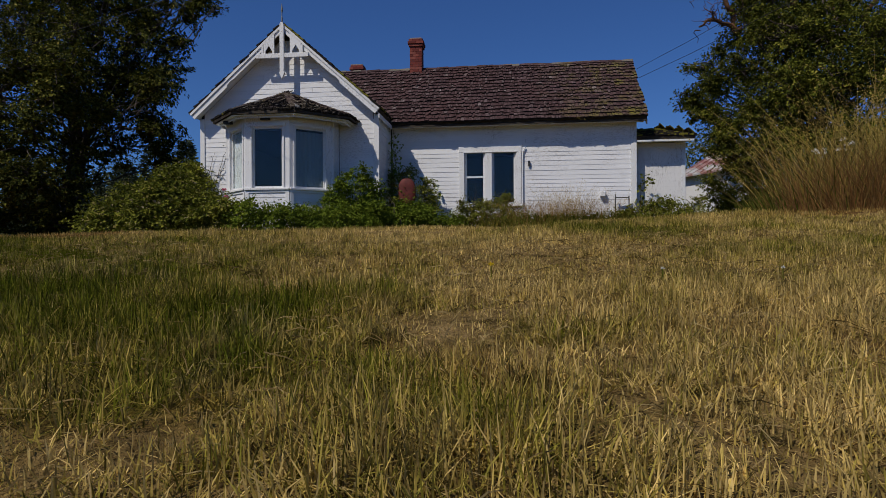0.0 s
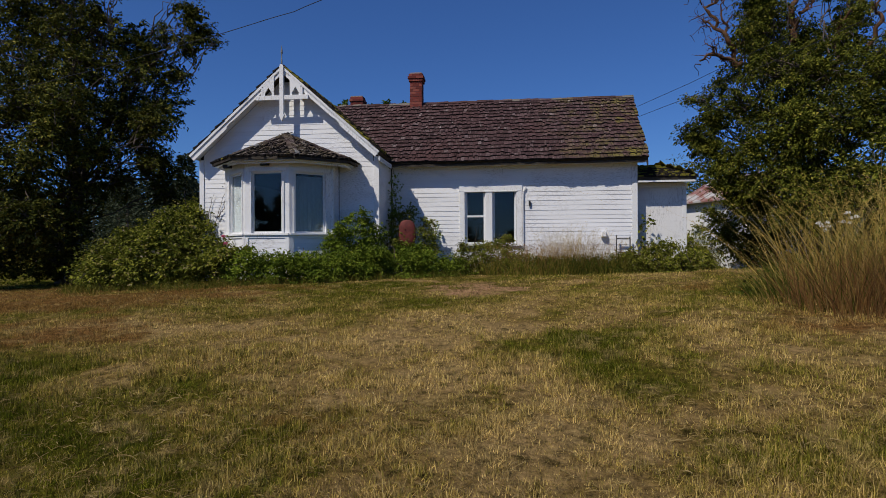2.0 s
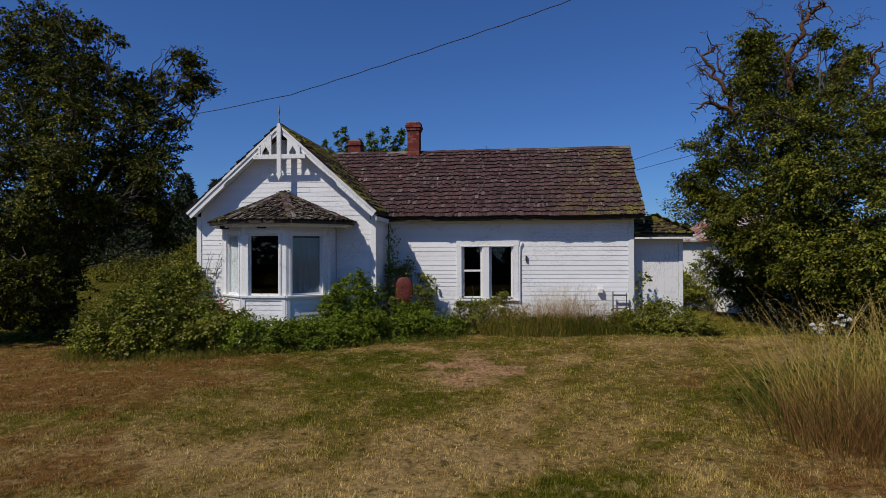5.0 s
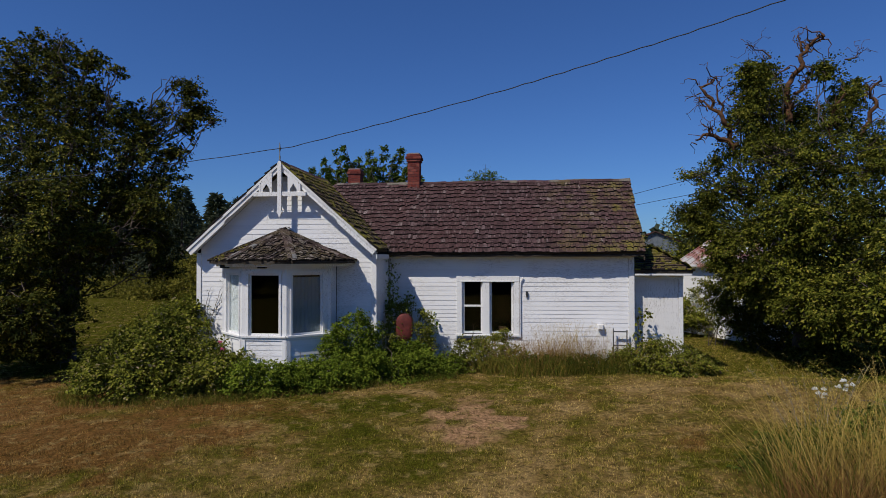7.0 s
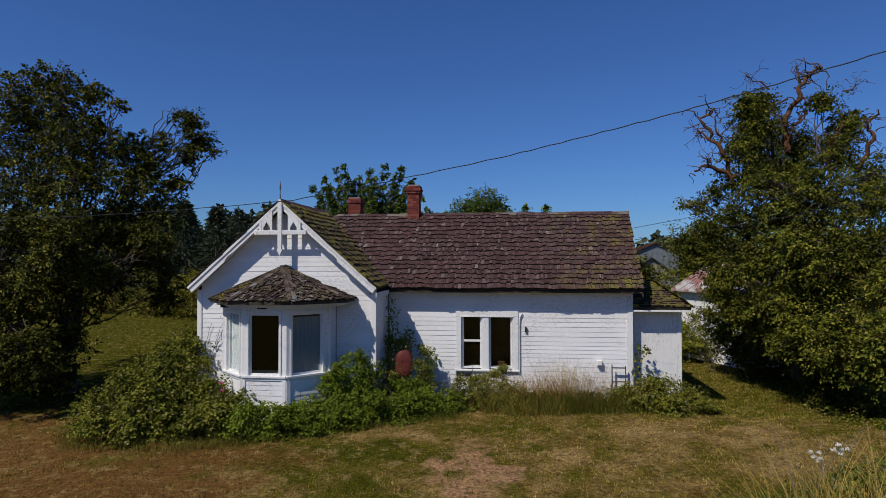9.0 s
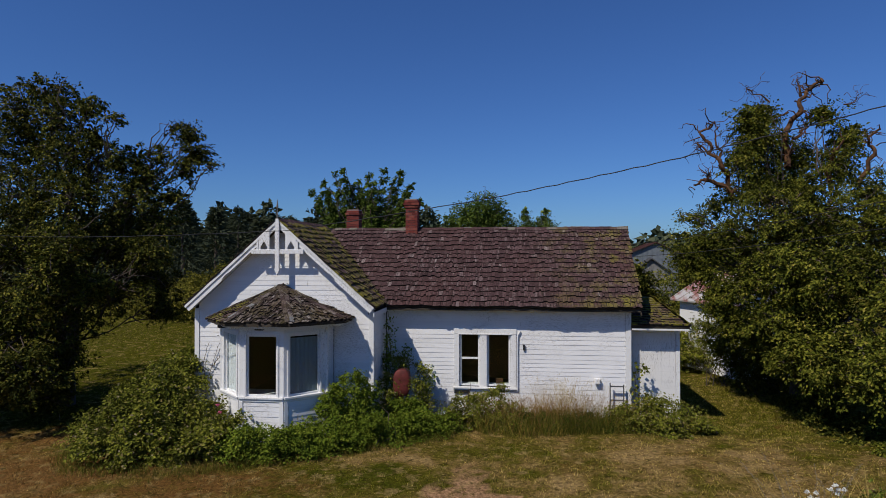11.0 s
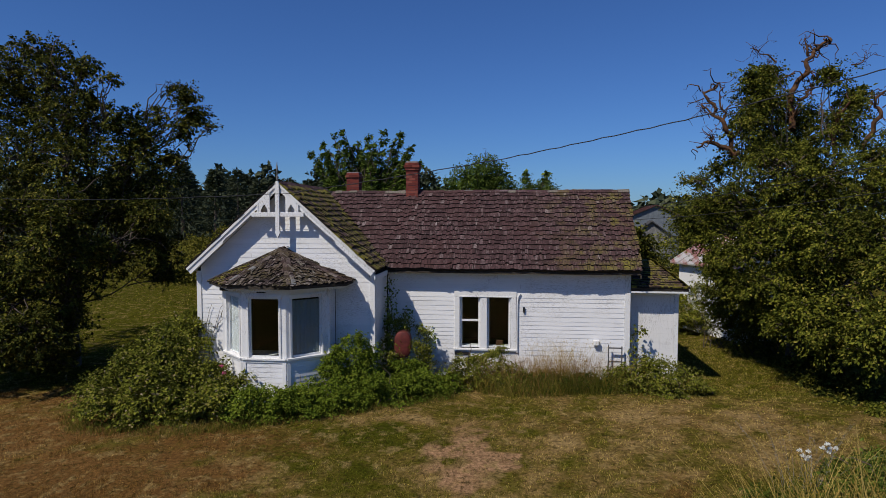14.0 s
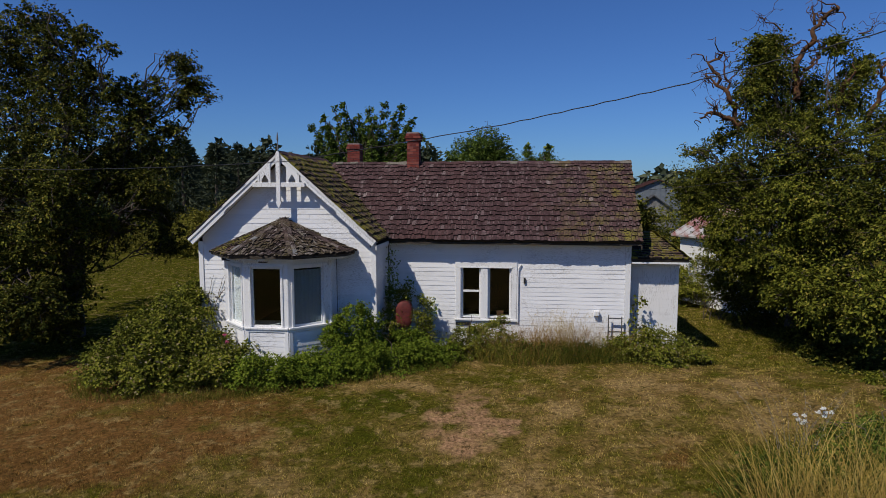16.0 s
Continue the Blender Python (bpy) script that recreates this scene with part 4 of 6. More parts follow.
# ---- window of the long wall ----
def main_window():
    x0, x1, z0, z1 = WIN_TRIM
    m = Matrix.Translation((0, MY, 0))
    host = part("window", box(bmesh.new(), x0 + 0.10, x1 - 0.10, 0.0, 0.04, WINDOW[3] + 0.002, WINDOW[3] + 0.02, m), TRIM, house, "paired white-framed window, one half double-hung")
    mid = -0.565
    for a, b in ((x0, x0 + 0.14), (x1 - 0.14, x1)):
        part("casing", soft(box(bmesh.new(), a, b, -0.034, 0.01, z0 + 0.05, z1 - 0.142, m), 0.005), TRIM, host)
    part("casing", soft(box(bmesh.new(), x0 - 0.01, x1 + 0.01, -0.038, -0.001, z1 - 0.14, z1, m), 0.005), TRIM, host)
    part("drip_cap", soft(box(bmesh.new(), x0 + 0.12, x1 - 0.12, -0.05, -0.039, z1 - 0.155, z1 - 0.125, m), 0.003), TRIM, host)
    part("mullion", soft(box(bmesh.new(), mid - 0.09, mid + 0.09, -0.034, 0.10, WINDOW[2], WINDOW[3], m), 0.005), TRIM, host)
    part("sill", soft(box(bmesh.new(), x0 - 0.02, x1 + 0.02, -0.075, 0.10, z0 + 0.0, z0 + 0.05, m), 0.006), TRIM, host)
    for a, b, rail in ((WINDOW[0], mid - 0.09, 2.03), (mid + 0.09, WINDOW[1], None)):
        for p, q in ((a, a + 0.02), (b - 0.02, b)):
            part("jamb", box(bmesh.new(), p, q, 0.0, 0.12, WINDOW[2], WINDOW[3], m), TRIM, host)
        sash(host, m, a + 0.021, b - 0.021, 1.30, WINDOW[3] - 0.002, rail=rail)


main_window()
part("window_stool", soft(box(bmesh.new(), WINDOW[0], WINDOW[1], MY + 0.145, MY + 0.34, 1.30, 1.335), 0.004), TRIM, house)
parcel = thing("wooden_box", (-0.16, MY + 0.24, 1.335), "small orange-brown wooden box on the window stool", "box")
part("body", soft(box(bmesh.new(), -0.24, -0.06, MY + 0.18, MY + 0.30, 1.336, 1.44), 0.004), DEADWOOD, parcel)
part("lid", soft(box(bmesh.new(), -0.245, -0.055, MY + 0.175, MY + 0.305, 1.441, 1.46), 0.003), DEADWOOD, parcel)

# ---- annex ----
AX1, AY = 4.51, 15.80
annex = part("wall", prism(bmesh.new(), [(MX1 + 0.035, AY, 0.05), (AX1, AY, 0.05), (AX1, AY, 2.86), (MX1 + 0.035, AY, 2.86)], (0, 0.10, 0)), PANEL, house, "white lean-to annex wall of flaking painted boards")
for a, b, c, d in ((MX1 + 0.037, 3.62, 0.07, 2.85), (3.621, 4.06, 0.07, 2.85), (4.061, AX1 - 0.10, 0.07, 2.85)):
    part("panel", soft(box(bmesh.new(), a, b, AY - 0.012 - 0.003 * (a > 3.5), AY - 0.001, c, d), 0.003), PANEL, annex)
trim(AX1 - 0.095, AX1 + 0.012, AY - 0.03, AY - 0.001, 0.07, 2.86, "corner_board", annex)
part("wall", prism(bmesh.new(), [(AX1, AY + 0.11, 0.05), (AX1, 18.6, 0.05), (AX1, 18.6, 2.86), (AX1, AY + 0.11, 2.86)], (-0.1, 0, 0)), PANEL, house)
part("frieze_board", soft(box(bmesh.new(), MX1 + 0.037, AX1 + 0.02, AY - 0.04, AY - 0.014, 2.74, 2.86), 0.003), TRIM, annex)
AE, AT = 2.97, 3.52
roof_annex = deck([(MX1 + 0.04, 15.38, AE), (4.66, 15.38, AE), (4.20, 17.4, AT), (MX1 + 0.04, 17.4, AT)], "low mossy shake roof over the annex")
deck([(4.66, 15.38, AE), (4.66, 19.6, AE), (4.20, 17.4, AT)])
deck([(MX1 + 0.04, 17.4, AT), (4.20, 17.4, AT), (4.66, 19.6, AE), (MX1 + 0.04, 19.6, AE)])
part("fascia", soft(box(bmesh.new(), MX1 + 0.04, 4.64, 15.402, 15.425, AE - 0.13, AE - 0.065), 0.003), TRIM, roof_annex)
part("soffit", box(bmesh.new(), MX1 + 0.04, 4.62, 15.427, AY - 0.042, AE - 0.10, AE - 0.085), TRIM, roof_annex)
AS = math.hypot(2.02, AT - AE)
lay(roof_annex, (MX1 + 0.05, 15.38, AE), (1, 0, 0), (0, 2.02, AT - AE), AS, lambda v: (0.0, 1.42 - 0.46 * v / AS), MOSSY, 130, 0.17, seed=11)
lay(roof_annex, (4.66, 15.38, AE), (0, 1, 0), (-0.46, 0, AT - AE), math.hypot(0.46, AT - AE), lambda v: (2.02 * v / 0.717, 4.22 - 2.2 * v / 0.717), MOSSY, 40, 0.18, seed=12)


# ---- chimneys ----
def chimney(at, w, z0, z1, caps, label):
    """A brick stack with corbelled top courses."""
    e = thing("chimney", (at[0], at[1], z0), label, "chimney", "chimneys of the house")
    part("core", box(bmesh.new(), at[0] - w / 2 + 0.012, at[0] + w / 2 - 0.012, at[1] - w / 2 + 0.012, at[1] + w / 2 - 0.012, z0, z1 - 0.02), MORTAR, e)
    lengths, h = {}, 0.068
    n = int((z1 - z0) / 0.076)
    for i in range(n):
        z = z0 + i * 0.076
        grow = caps[n - 1 - i] if n - 1 - i < len(caps) else 0.0
        s = w + 2 * grow
        k = 2
        bl = s / k
        for sidei in range(4):
            rot = Matrix.Translation((at[0], at[1], z)) @ Matrix.Rotation(sidei * math.pi / 2, 4, "Z")
            shift = (i % 2) * 0.5
            u = -s / 2
            ends = [u] + [u + bl * (j + 0.5 + 0.5 * (1 - 2 * shift) if shift == 0 else j + 0.5) for j in range(k)] + [s / 2]
            ends = sorted(set(round(q, 4) for q in ends))
            for a, b in zip(ends, ends[1:]):
                if b - a < 0.03:
                    continue
                key = (round(b - a, 3),)
                if key not in lengths:
                    me = bpy.data.meshes.new("brick")
                    bmb = box(bmesh.new(), 0.004, b - a - 0.004, 0, 0.05, 0, h)
                    bmesh.ops.recalc_face_normals(bmb, faces=bmb.faces)
                    bmb.to_mesh(me)
                    bmb.free()
                    me.materials.append(BRICK)
                    lengths[key] = me
                ob = new("brick", lengths[key])
                ob.parent = e
                ob.matrix_parent_inverse = Matrix.Translation(e.location).inverted()
                ob.matrix_basis = rot @ Matrix.Translation((a, -s / 2 + rng.uniform(-0.002, 0.002), 0))
    return e


chimney((-2.80, 17.45), 0.36, 5.2, 6.47, (0.03, 0.055, 0.03), "tall red brick chimney with corbelled top")
chimney((-5.08, 19.2), 0.42, 4.2, 6.30, (0.0, 0.03), "short red brick chimney behind the ridge")

# ---- fittings on the front wall ----
box_at = (2.37, MY - 0.05, 1.45)
meter = thing("meter_box", box_at, "small white metal box on the clapboard wall", "meter box")
part("case", soft(box(bmesh.new(), 2.30, 2.44, MY - 0.13, MY - 0.024, 1.45, 1.59), 0.01), TRIM, meter)
part("cover", soft(box(bmesh.new(), 2.315, 2.425, MY - 0.138, MY - 0.131, 1.465, 1.575), 0.002), TRIM, meter)
bracket = thing("bracket", (0.50, MY - 0.03, 2.3), "small black iron bracket on the wall", "bracket")
part("plate", soft(box(bmesh.new(), 0.47, 0.52, MY - 0.07, MY - 0.024, 2.28, 2.42), 0.004), BLACK, bracket)
pipe = thing("conduit", (0.33, MY - 0.03, 2.6), "white conduit bent over the window casing", "conduit")
vs, fs = tube([(0.40, MY - 0.05, 2.78), (0.335, MY - 0.05, 2.66), (0.325, MY - 0.05, 2.4), (0.325, MY - 0.05, 1.2)], [0.018] * 4, 8)
mesh_part("pipe", sheet("pipe", vs, fs, TRIM, True), pipe)
vent = thing("vent", (-1.1, MY - 0.03, 1.1), "dark rectangular vent under the window", "vent")
bm = box(bmesh.new(), -1.34, -0.94, MY - 0.035, MY - 0.024, 1.10, 1.19)
part("frame", bm, BLACK, vent)
for i in range(4):
    part("slat", box(bmesh.new(), -1.33, -0.95, MY - 0.045, MY - 0.036, 1.105 + 0.021 * i, 1.118 + 0.021 * i), BLACK, vent)
crate = thing("frame_rack", (2.85, 15.2, 0.5), "grey weathered wooden frame leaning by the wall corner", "wooden frame")
for a, b, c, d in ((2.66, 2.685, 0.45, 1.50), (2.995, 3.02, 0.45, 1.46), (2.685, 2.995, 1.40, 1.43), (2.685, 2.995, 1.05, 1.08)):
    part("rail", soft(box(bmesh.new(), a, b, 15.28, 15.32, c, d), 0.004), BARNWOOD, crate)

# ---- rusty tank by the inner corner ----
def tank():
    cx, cz, w, h = -2.56, 1.56, 0.215, 0.34
    e = thing("oil_tank", (cx, 14.6, 0.5), "rusty red oval oil tank standing among shrubs", "tank")
    ring = [(w * math.copysign(abs(math.cos(a)) ** 0.75, math.cos(a)), h * math.copysign(abs(math.sin(a)) ** 0.75, math.sin(a))) for a in (2 * math.pi * i / 28 for i in range(28))]
    vs, fs = [], []
    prof = [(14.36, 0.0), (14.355, 0.5), (14.37, 0.90), (14.39, 0.985), (14.40, 1.0), (14.44, 1.0), (14.46, 0.985), (14.80, 0.985), (14.58, 0.95), (14.83, 0.0)]
    m = Matrix.Translation((cx, 14.36, 0)) @ Matrix.Rotation(radians(7), 4, "Z") @ Matrix.Translation((-cx, -14.36, 0))
    for y, s in prof:
        vs += [m @ Vector((cx + a * s, y, cz + b * s)) for a, b in ring]
    for i in range(len(prof) - 1):
        for j in range(28):
            a, b = i * 28 + j, i * 28 + (j + 1) % 28
            fs.append((a, b, b + 28, a + 28))
    mesh_part("shell", sheet("shell", vs, fs, IRON, True), e)
    for x in (-0.13, 0.13):
        for y in (14.46, 14.75):
            v2, f2 = tube([m @ Vector((cx + x, y, cz - h + 0.06)), m @ Vector((cx + x, y, 0.45))], [0.018, 0.018], 8)
            mesh_part("leg", sheet("leg", v2, f2, IRON), e)


tank()

# ---- plants ----
def kites(centres, dirs, size, g, flat=0.6, ratio=0.55):
    """Small folded leaves (two triangles' worth of quads) at the centres."""
    n = len(centres)
    nrm = g.normal(size=(n, 3))
    nrm[:, 2] = np.abs(nrm[:, 2]) + flat
    nrm /= np.linalg.norm(nrm, axis=1)[:, None]
    d = dirs + 0.9 * g.normal(size=(n, 3))
    d -= nrm * (d * nrm).sum(1)[:, None]
    d /= np.linalg.norm(d, axis=1)[:, None] + 1e-9
    s = np.cross(nrm, d)
    L = (size * g.uniform(0.65, 1.3, n))[:, None]
    W = L * ratio * 0.5
    V = np.stack([centres, centres + d * L * 0.5 + s * W + nrm * L * 0.06, centres + d * L - nrm * L * 0.08, centres + d * L * 0.5 - s * W + nrm * L * 0.06], 1).reshape(-1, 3)
    return V, np.arange(4 * n).reshape(-1, 4)


def leaf_quads(at, way, nrm, size, g, ratio=0.6):
    """Folded leaves that point along way and face nrm."""
    n = len(at)
    nrm = nrm / np.linalg.norm(nrm, axis=1)[:, None]
    way = way - nrm * (way * nrm).sum(1)[:, None]
    way /= np.linalg.norm(way, axis=1)[:, None] + 1e-9
    s = np.cross(nrm, way)
    L = (size * g.uniform(0.6, 1.3, n))[:, None]
    W = L * ratio * 0.5
    V = np.stack([at, at + way * L * 0.45 + s * W + nrm * L * 0.10, at + way * L - nrm * L * 0.10, at + way * L * 0.45 - s * W + nrm * L * 0.10], 1).reshape(-1, 3)
    return V, np.arange(4 * n).reshape(-1, 4)


def pads(lobes, count, per, length, size, g, floor=None, up=0.2, droop=0.25, ratio=0.6, deep=0.5):
    """Leaves on flat boughs round the outside of each lobe, lit above and dark below, with gaps between. Gives the quads and the boughs' middles."""
    lobes = np.asarray(lobes, float)
    w = lobes[:, 3] ** 1.65
    k = lobes[g.choice(len(lobes), count, p=w / w.sum())]
    d = g.normal(size=(count, 3))
    d[:, 2] += up
    d /= np.linalg.norm(d, axis=1)[:, None]
    c = k[:, :3] + d * (k[:, 3] * (1.08 - deep * g.random(count) ** 2 + 0.16 * g.normal(size=count).clip(0, 2)))[:, None] * np.array([1, 1, 0.88])
    a = d * np.array([1, 1, 0.35]) + 0.45 * g.normal(size=(count, 3)) + np.array([0, 0, -droop])
    a /= np.linalg.norm(a, axis=1)[:, None]
    s = np.cross(a, (0, 0, 1.0))
    s /= np.linalg.norm(s, axis=1)[:, None] + 1e-9
    n = np.cross(s, a) + 0.35 * d
    n /= np.linalg.norm(n, axis=1)[:, None]
    L = length * g.uniform(0.4, 1.4, (count, 1))
    u, v = g.uniform(-1, 1, (count, per)), g.normal(0, 0.42, (count, per)).clip(-1, 1)
    v *= np.sqrt(1.05 - u * u * 0.9)
    thick = g.normal(0, 0.11, (count, per))
    at = c[:, None] + a[:, None] * (L * u)[..., None] + s[:, None] * (L * 0.75 * v)[..., None] + n[:, None] * (L * (thick - 0.22 * v * v))[..., None]
    at[..., 2] -= droop * 0.5 * L * np.clip(u, 0, 1) ** 2
    way = a[:, None] * 0.6 + s[:, None] * (0.9 * v)[..., None] + np.array([0, 0, -0.35]) + 0.5 * g.normal(size=(count, per, 3))
    nrm = n[:, None] + 0.5 * g.normal(size=(count, per, 3))
    at = at.reshape(-1, 3)
    if floor is not None:
        at[:, 2] = np.maximum(at[:, 2], floor(at[:, 0], at[:, 1]) + 0.02 + 0.06 * g.random(len(at)))
    return leaf_quads(at, way.reshape(-1, 3), nrm.reshape(-1, 3), size, g, ratio), c, k


def spray_points(lobes, sprays, per, spread, g, shell=0.45, floor_z=None, tall=1.0):
    """Leaves gathered in sprays through the outer part of each lobe, so that gaps stay between them."""
    lobes = np.asarray(lobes, float)
    vol = lobes[:, 3] ** 2
    pick = g.choice(len(lobes), sprays, p=vol / vol.sum())
    d = g.normal(size=(sprays, 3))
    d /= np.linalg.norm(d, axis=1)[:, None]
    rad = lobes[pick, 3] * (1 - shell * g.random(sprays) ** 1.6) * (1 + 0.22 * g.normal(size=sprays).clip(-1.5, 1.5))
    c = lobes[pick, :3] + d * rad[:, None] * np.array([1, 1, 0.85])
    ax = d + 0.7 * g.normal(size=d.shape)
    ax[:, 2] *= tall
    ax /= np.linalg.norm(ax, axis=1)[:, None]
    t = g.uniform(-0.5, 1.0, (sprays, per, 1))
    pts = c[:, None, :] + ax[:, None, :] * t * spread * 1.6 + g.normal(size=(sprays, per, 3)).clip(-1.7, 1.7) * spread * np.array([0.5, 0.5, 0.42 * tall])
    dirs = np.repeat(ax[:, None, :], per, 1)
    if floor_z is not None:
        pts[..., 2] = np.maximum(pts[..., 2], floor_z + 0.03)
    return pts.reshape(-1, 3), dirs.reshape(-1, 3), c


def limb_path(a, b, g, bend=0.12, n=7):
    a, b = np.asarray(a, float), np.asarray(b, float)
    L = np.linalg.norm(b - a)
    t = np.linspace(0, 1, n)[:, None]
    wig = np.cumsum(g.normal(size=(n, 3)), 0) * bend * L / n
    wig -= t * wig[-1]
    lift = np.array([0, 0, 1]) * np.sin(np.pi * t) * 0.08 * L
    return a + (b - a) * t + wig + lift


def join(parts):
    V, F, k = [], [], 0
    for v, f in parts:
        V.append(np.asarray([tuple(p) for p in v]) if not isinstance(v, np.ndarray) else v)
        F.append(np.asarray(f) + k)
        k += len(V[-1])
    return np.concatenate(V), np.concatenate(F)


def tree(name, base, fork, lobes, sprays, per, spread, size, material, label, seed, girth=0.28, category="tree", bare=(), group="", dense=False, tall=0.6, bough=None):
    g = np.random.default_rng(seed)
    e = thing(name, base, label, category, group)
    lobes = np.asarray(lobes, float)
    trunk = limb_path(base, fork, g, 0.10)
    parts = [tube(trunk, np.linspace(girth, girth * 0.6, len(trunk)), 9)]
    mesh_part("trunk", sheet("trunk", *join(parts), BARK, True), e)
    for lx, ly, lz, lr in lobes:
        end = np.array((lx, ly, lz)) + g.normal(size=3) * lr * 0.25
        start = trunk[int(g.integers(3, 7))] if lz < fork[2] + 2 else trunk[-1]
        p = limb_path(start, end, g, 0.2, 9)
        bits = [tube(p, np.linspace(girth * 0.13 if lr > 0.6 else girth * 0.08, 0.010, 9) if len(lobes) < 60 else np.linspace(0.035, 0.010, 9), 6)]
        for _ in range(5 if len(lobes) < 60 else 1):
            s = p[int(g.integers(4, 9))]
            q = np.array((lx, ly, lz)) + g.normal(size=3) * lr * 0.6
            bits.append(tube(limb_path(s, q, g, 0.4, 6), np.linspace(0.024, 0.008, 6), 5))
        mesh_part("limb", sheet("limb", *join(bits), BARK, True), e)
    # leaves deep inside the crown, larger and sparser, which shade it
    core = np.repeat(lobes[lobes[:, 3] > 0.35] if dense else lobes, 260 if dense else (60 if len(lobes) < 40 else 12), 0)
    deep = core[:, :3] + g.normal(size=(len(core), 3)) * core[:, 3:] * (0.35 if dense else 0.36)
    deep[:, 2] = np.maximum(deep[:, 2], base[2] + 0.1)
    inner = kites(deep, g.normal(size=deep.shape), size * (1.5 if dense else 1.8), g, 0.6, 0.7)
    if bough:
        quads, mid, hub = pads(lobes, sprays, per, bough, size, g, up=0.25)
        twigs = []
        for m, h in zip(mid[::3], hub[::3]):
            twigs.append(tube(limb_path(h[:3] + (m - h[:3]) * 0.15, m, g, 0.5, 5), np.linspace(0.022, 0.006, 5), 4))
        mesh_part("branchwork", sheet("branchwork", *join(twigs), BARK, True), e, kind="stuff")
        mesh_part("crown", sheet("crown", *join([quads, inner]), material), e)
    else:
        pts, dirs, c = spray_points(lobes, sprays, per, spread, g, floor_z=base[2], tall=tall)
        mesh_part("crown", sheet("crown", *join([kites(pts, dirs, size, g, 0.6, 0.55), inner]), material), e)
    for y, thick, *along in bare:
        pts = [np.array((x, y + g.normal() * 0.08, z)) for x, z in along]
        p = np.concatenate([limb_path(a, b, g, 0.45, 5)[int(i > 0):] for i, (a, b) in enumerate(zip(pts, pts[1:]))])
        bits = [tube(p, np.linspace(thick * 0.62, thick * 0.22, len(p)), 8)]
        for _ in range(5 * len(pts)):
            s = p[int(g.integers(2, len(p)))]
            q = s + g.normal(size=3) * 0.24 + np.array((0, 0, 0.06))
            bits.append(tube(limb_path(s, q, g, 0.8, 6), np.linspace(thick * 0.16, 0.006, 6), 5))
        mesh_part("bare_limb", sheet("bare_limb", *join(bits), DEADWOOD, True), e, "bare dead limb, orange-brown")
    return e


# x, y, z and reach of the boughs
WEST_CROWN = [(-14.2, 16.7, 9.7, 0.71), (-15.1, 16.5, 9.2, 0.83), (-13.7, 16.5, 8.8, 0.83), (-12.3, 16, 9.1, 0.41), (-11.4, 15.8, 8.7, 0.29), (-12.3, 16.2, 8.2, 0.38), (-14.7, 16.5, 8.1, 0.78), (-13.0, 16, 7.6, 0.77),
              (-12.0, 16.5, 7.5, 0.72), (-11.4, 17, 7.6, 0.65), (-10.6, 17, 7.9, 0.33), (-10.2, 17, 8.8, 0.18), (-9.85, 17.2, 8.5, 0.38), (-9.6, 17.2, 7.9, 0.40), (-9.8, 17, 7.4, 0.40), (-9.0, 17, 7.5, 0.16),
              (-11.3, 16.5, 6.4, 0.74), (-10.3, 17, 6.5, 0.41), (-13.9, 15.5, 6.5, 0.97), (-12.5, 15.5, 6.2, 0.85), (-16.7, 16.5, 7.5, 1.96)]
# the skirt's last two boughs are unseen, added to shade the ground
WEST_SKIRT = [(-13.0, 14.2, 4.9, 0.59), (-11.6, 14, 5.0, 0.61), (-12.1, 14, 4.2, 0.62), (-12.6, 14, 3.4, 0.66), (-11.6, 14.5, 3.8, 0.45), (-11.2, 15, 3.9, 0.45), (-10.3, 15.8, 4.8, 0.56), (-10.4, 16, 3.7, 0.28),
              (-11.7, 13.2, 1.9, 0.59), (-12.2, 13, 1.8, 0.53), (-14.2, 14.2, 4.2, 1.49), (-12.0, 16.4, 5.0, 0.75), (-13.7, 15.6, 5.5, 0.96), (-13.7, 13.6, 2.2, 1.07), (-12.6, 15.4, 2.6, 0.9), (-13.6, 15.2, 1.2, 0.9), (-12.4, 14.6, 0.9, 0.6), (-10.7, 17, 5.6, 0.6), (-11.7, 16.6, 5.5, 0.65), (-16.5, 13.5, 5.5, 1.6), (-15.5, 13.0, 3.2, 1.3)]
WEST_SIDE = [(-12.8, 16.4, 7.0, 0.7), (-11.0, 16.8, 7.0, 0.5), (-12.4, 15.0, 4.6, 0.7), (-11.0, 16.3, 4.9, 0.55),
             # first three here: more unseen boughs, put there to cast ground shade
             (-15.8, 12.2, 4.0, 1.5), (-16.8, 14.5, 4.5, 1.6), (-14.9, 13.3, 2.2, 0.9), (-14.9, 15.2, 2.8, 1.1), (-13.3, 16.2, 1.6, 0.7), (-13.0, 15.4, 0.8, 0.45), (-14.0, 14.4, 0.9, 0.6), (-11.2, 18, 3.0, 0.50), (-11.3, 18, 3.7, 0.60), (-11.8, 17.8, 4.4, 0.65), (-12.6, 17.4, 3.4, 0.7)]
EAST_CROWN = [(7.4, 19, 9.0, 0.38), (7.7, 19, 8.5, 0.53), (8.3, 20.2, 9.3, 0.38), (8.2, 20.0, 8.0, 0.75), (7.3, 18.8, 7.6, 0.55), (9.4, 20.2, 7.9, 0.55), (9.8, 19.3, 9.0, 0.36), (10.5, 19.3, 8.3, 0.49), (9.9, 18.8, 7.4, 0.63), (10.4, 18, 6.5, 0.62),
              (5.75, 20, 6.0, 0.12), (6.2, 20, 5.9, 0.28), (6.7, 19.5, 6.3, 0.28), (6.95, 19, 6.5, 0.33), (6.15, 19, 5.0, 0.32), (6.75, 18.1, 5.2, 0.60), (7.7, 17.5, 6.0, 0.92), (8.6, 17, 5.8, 0.81), (9.5, 16.5, 5.5, 0.74), (10.8, 16.5, 5.6, 1.1)]
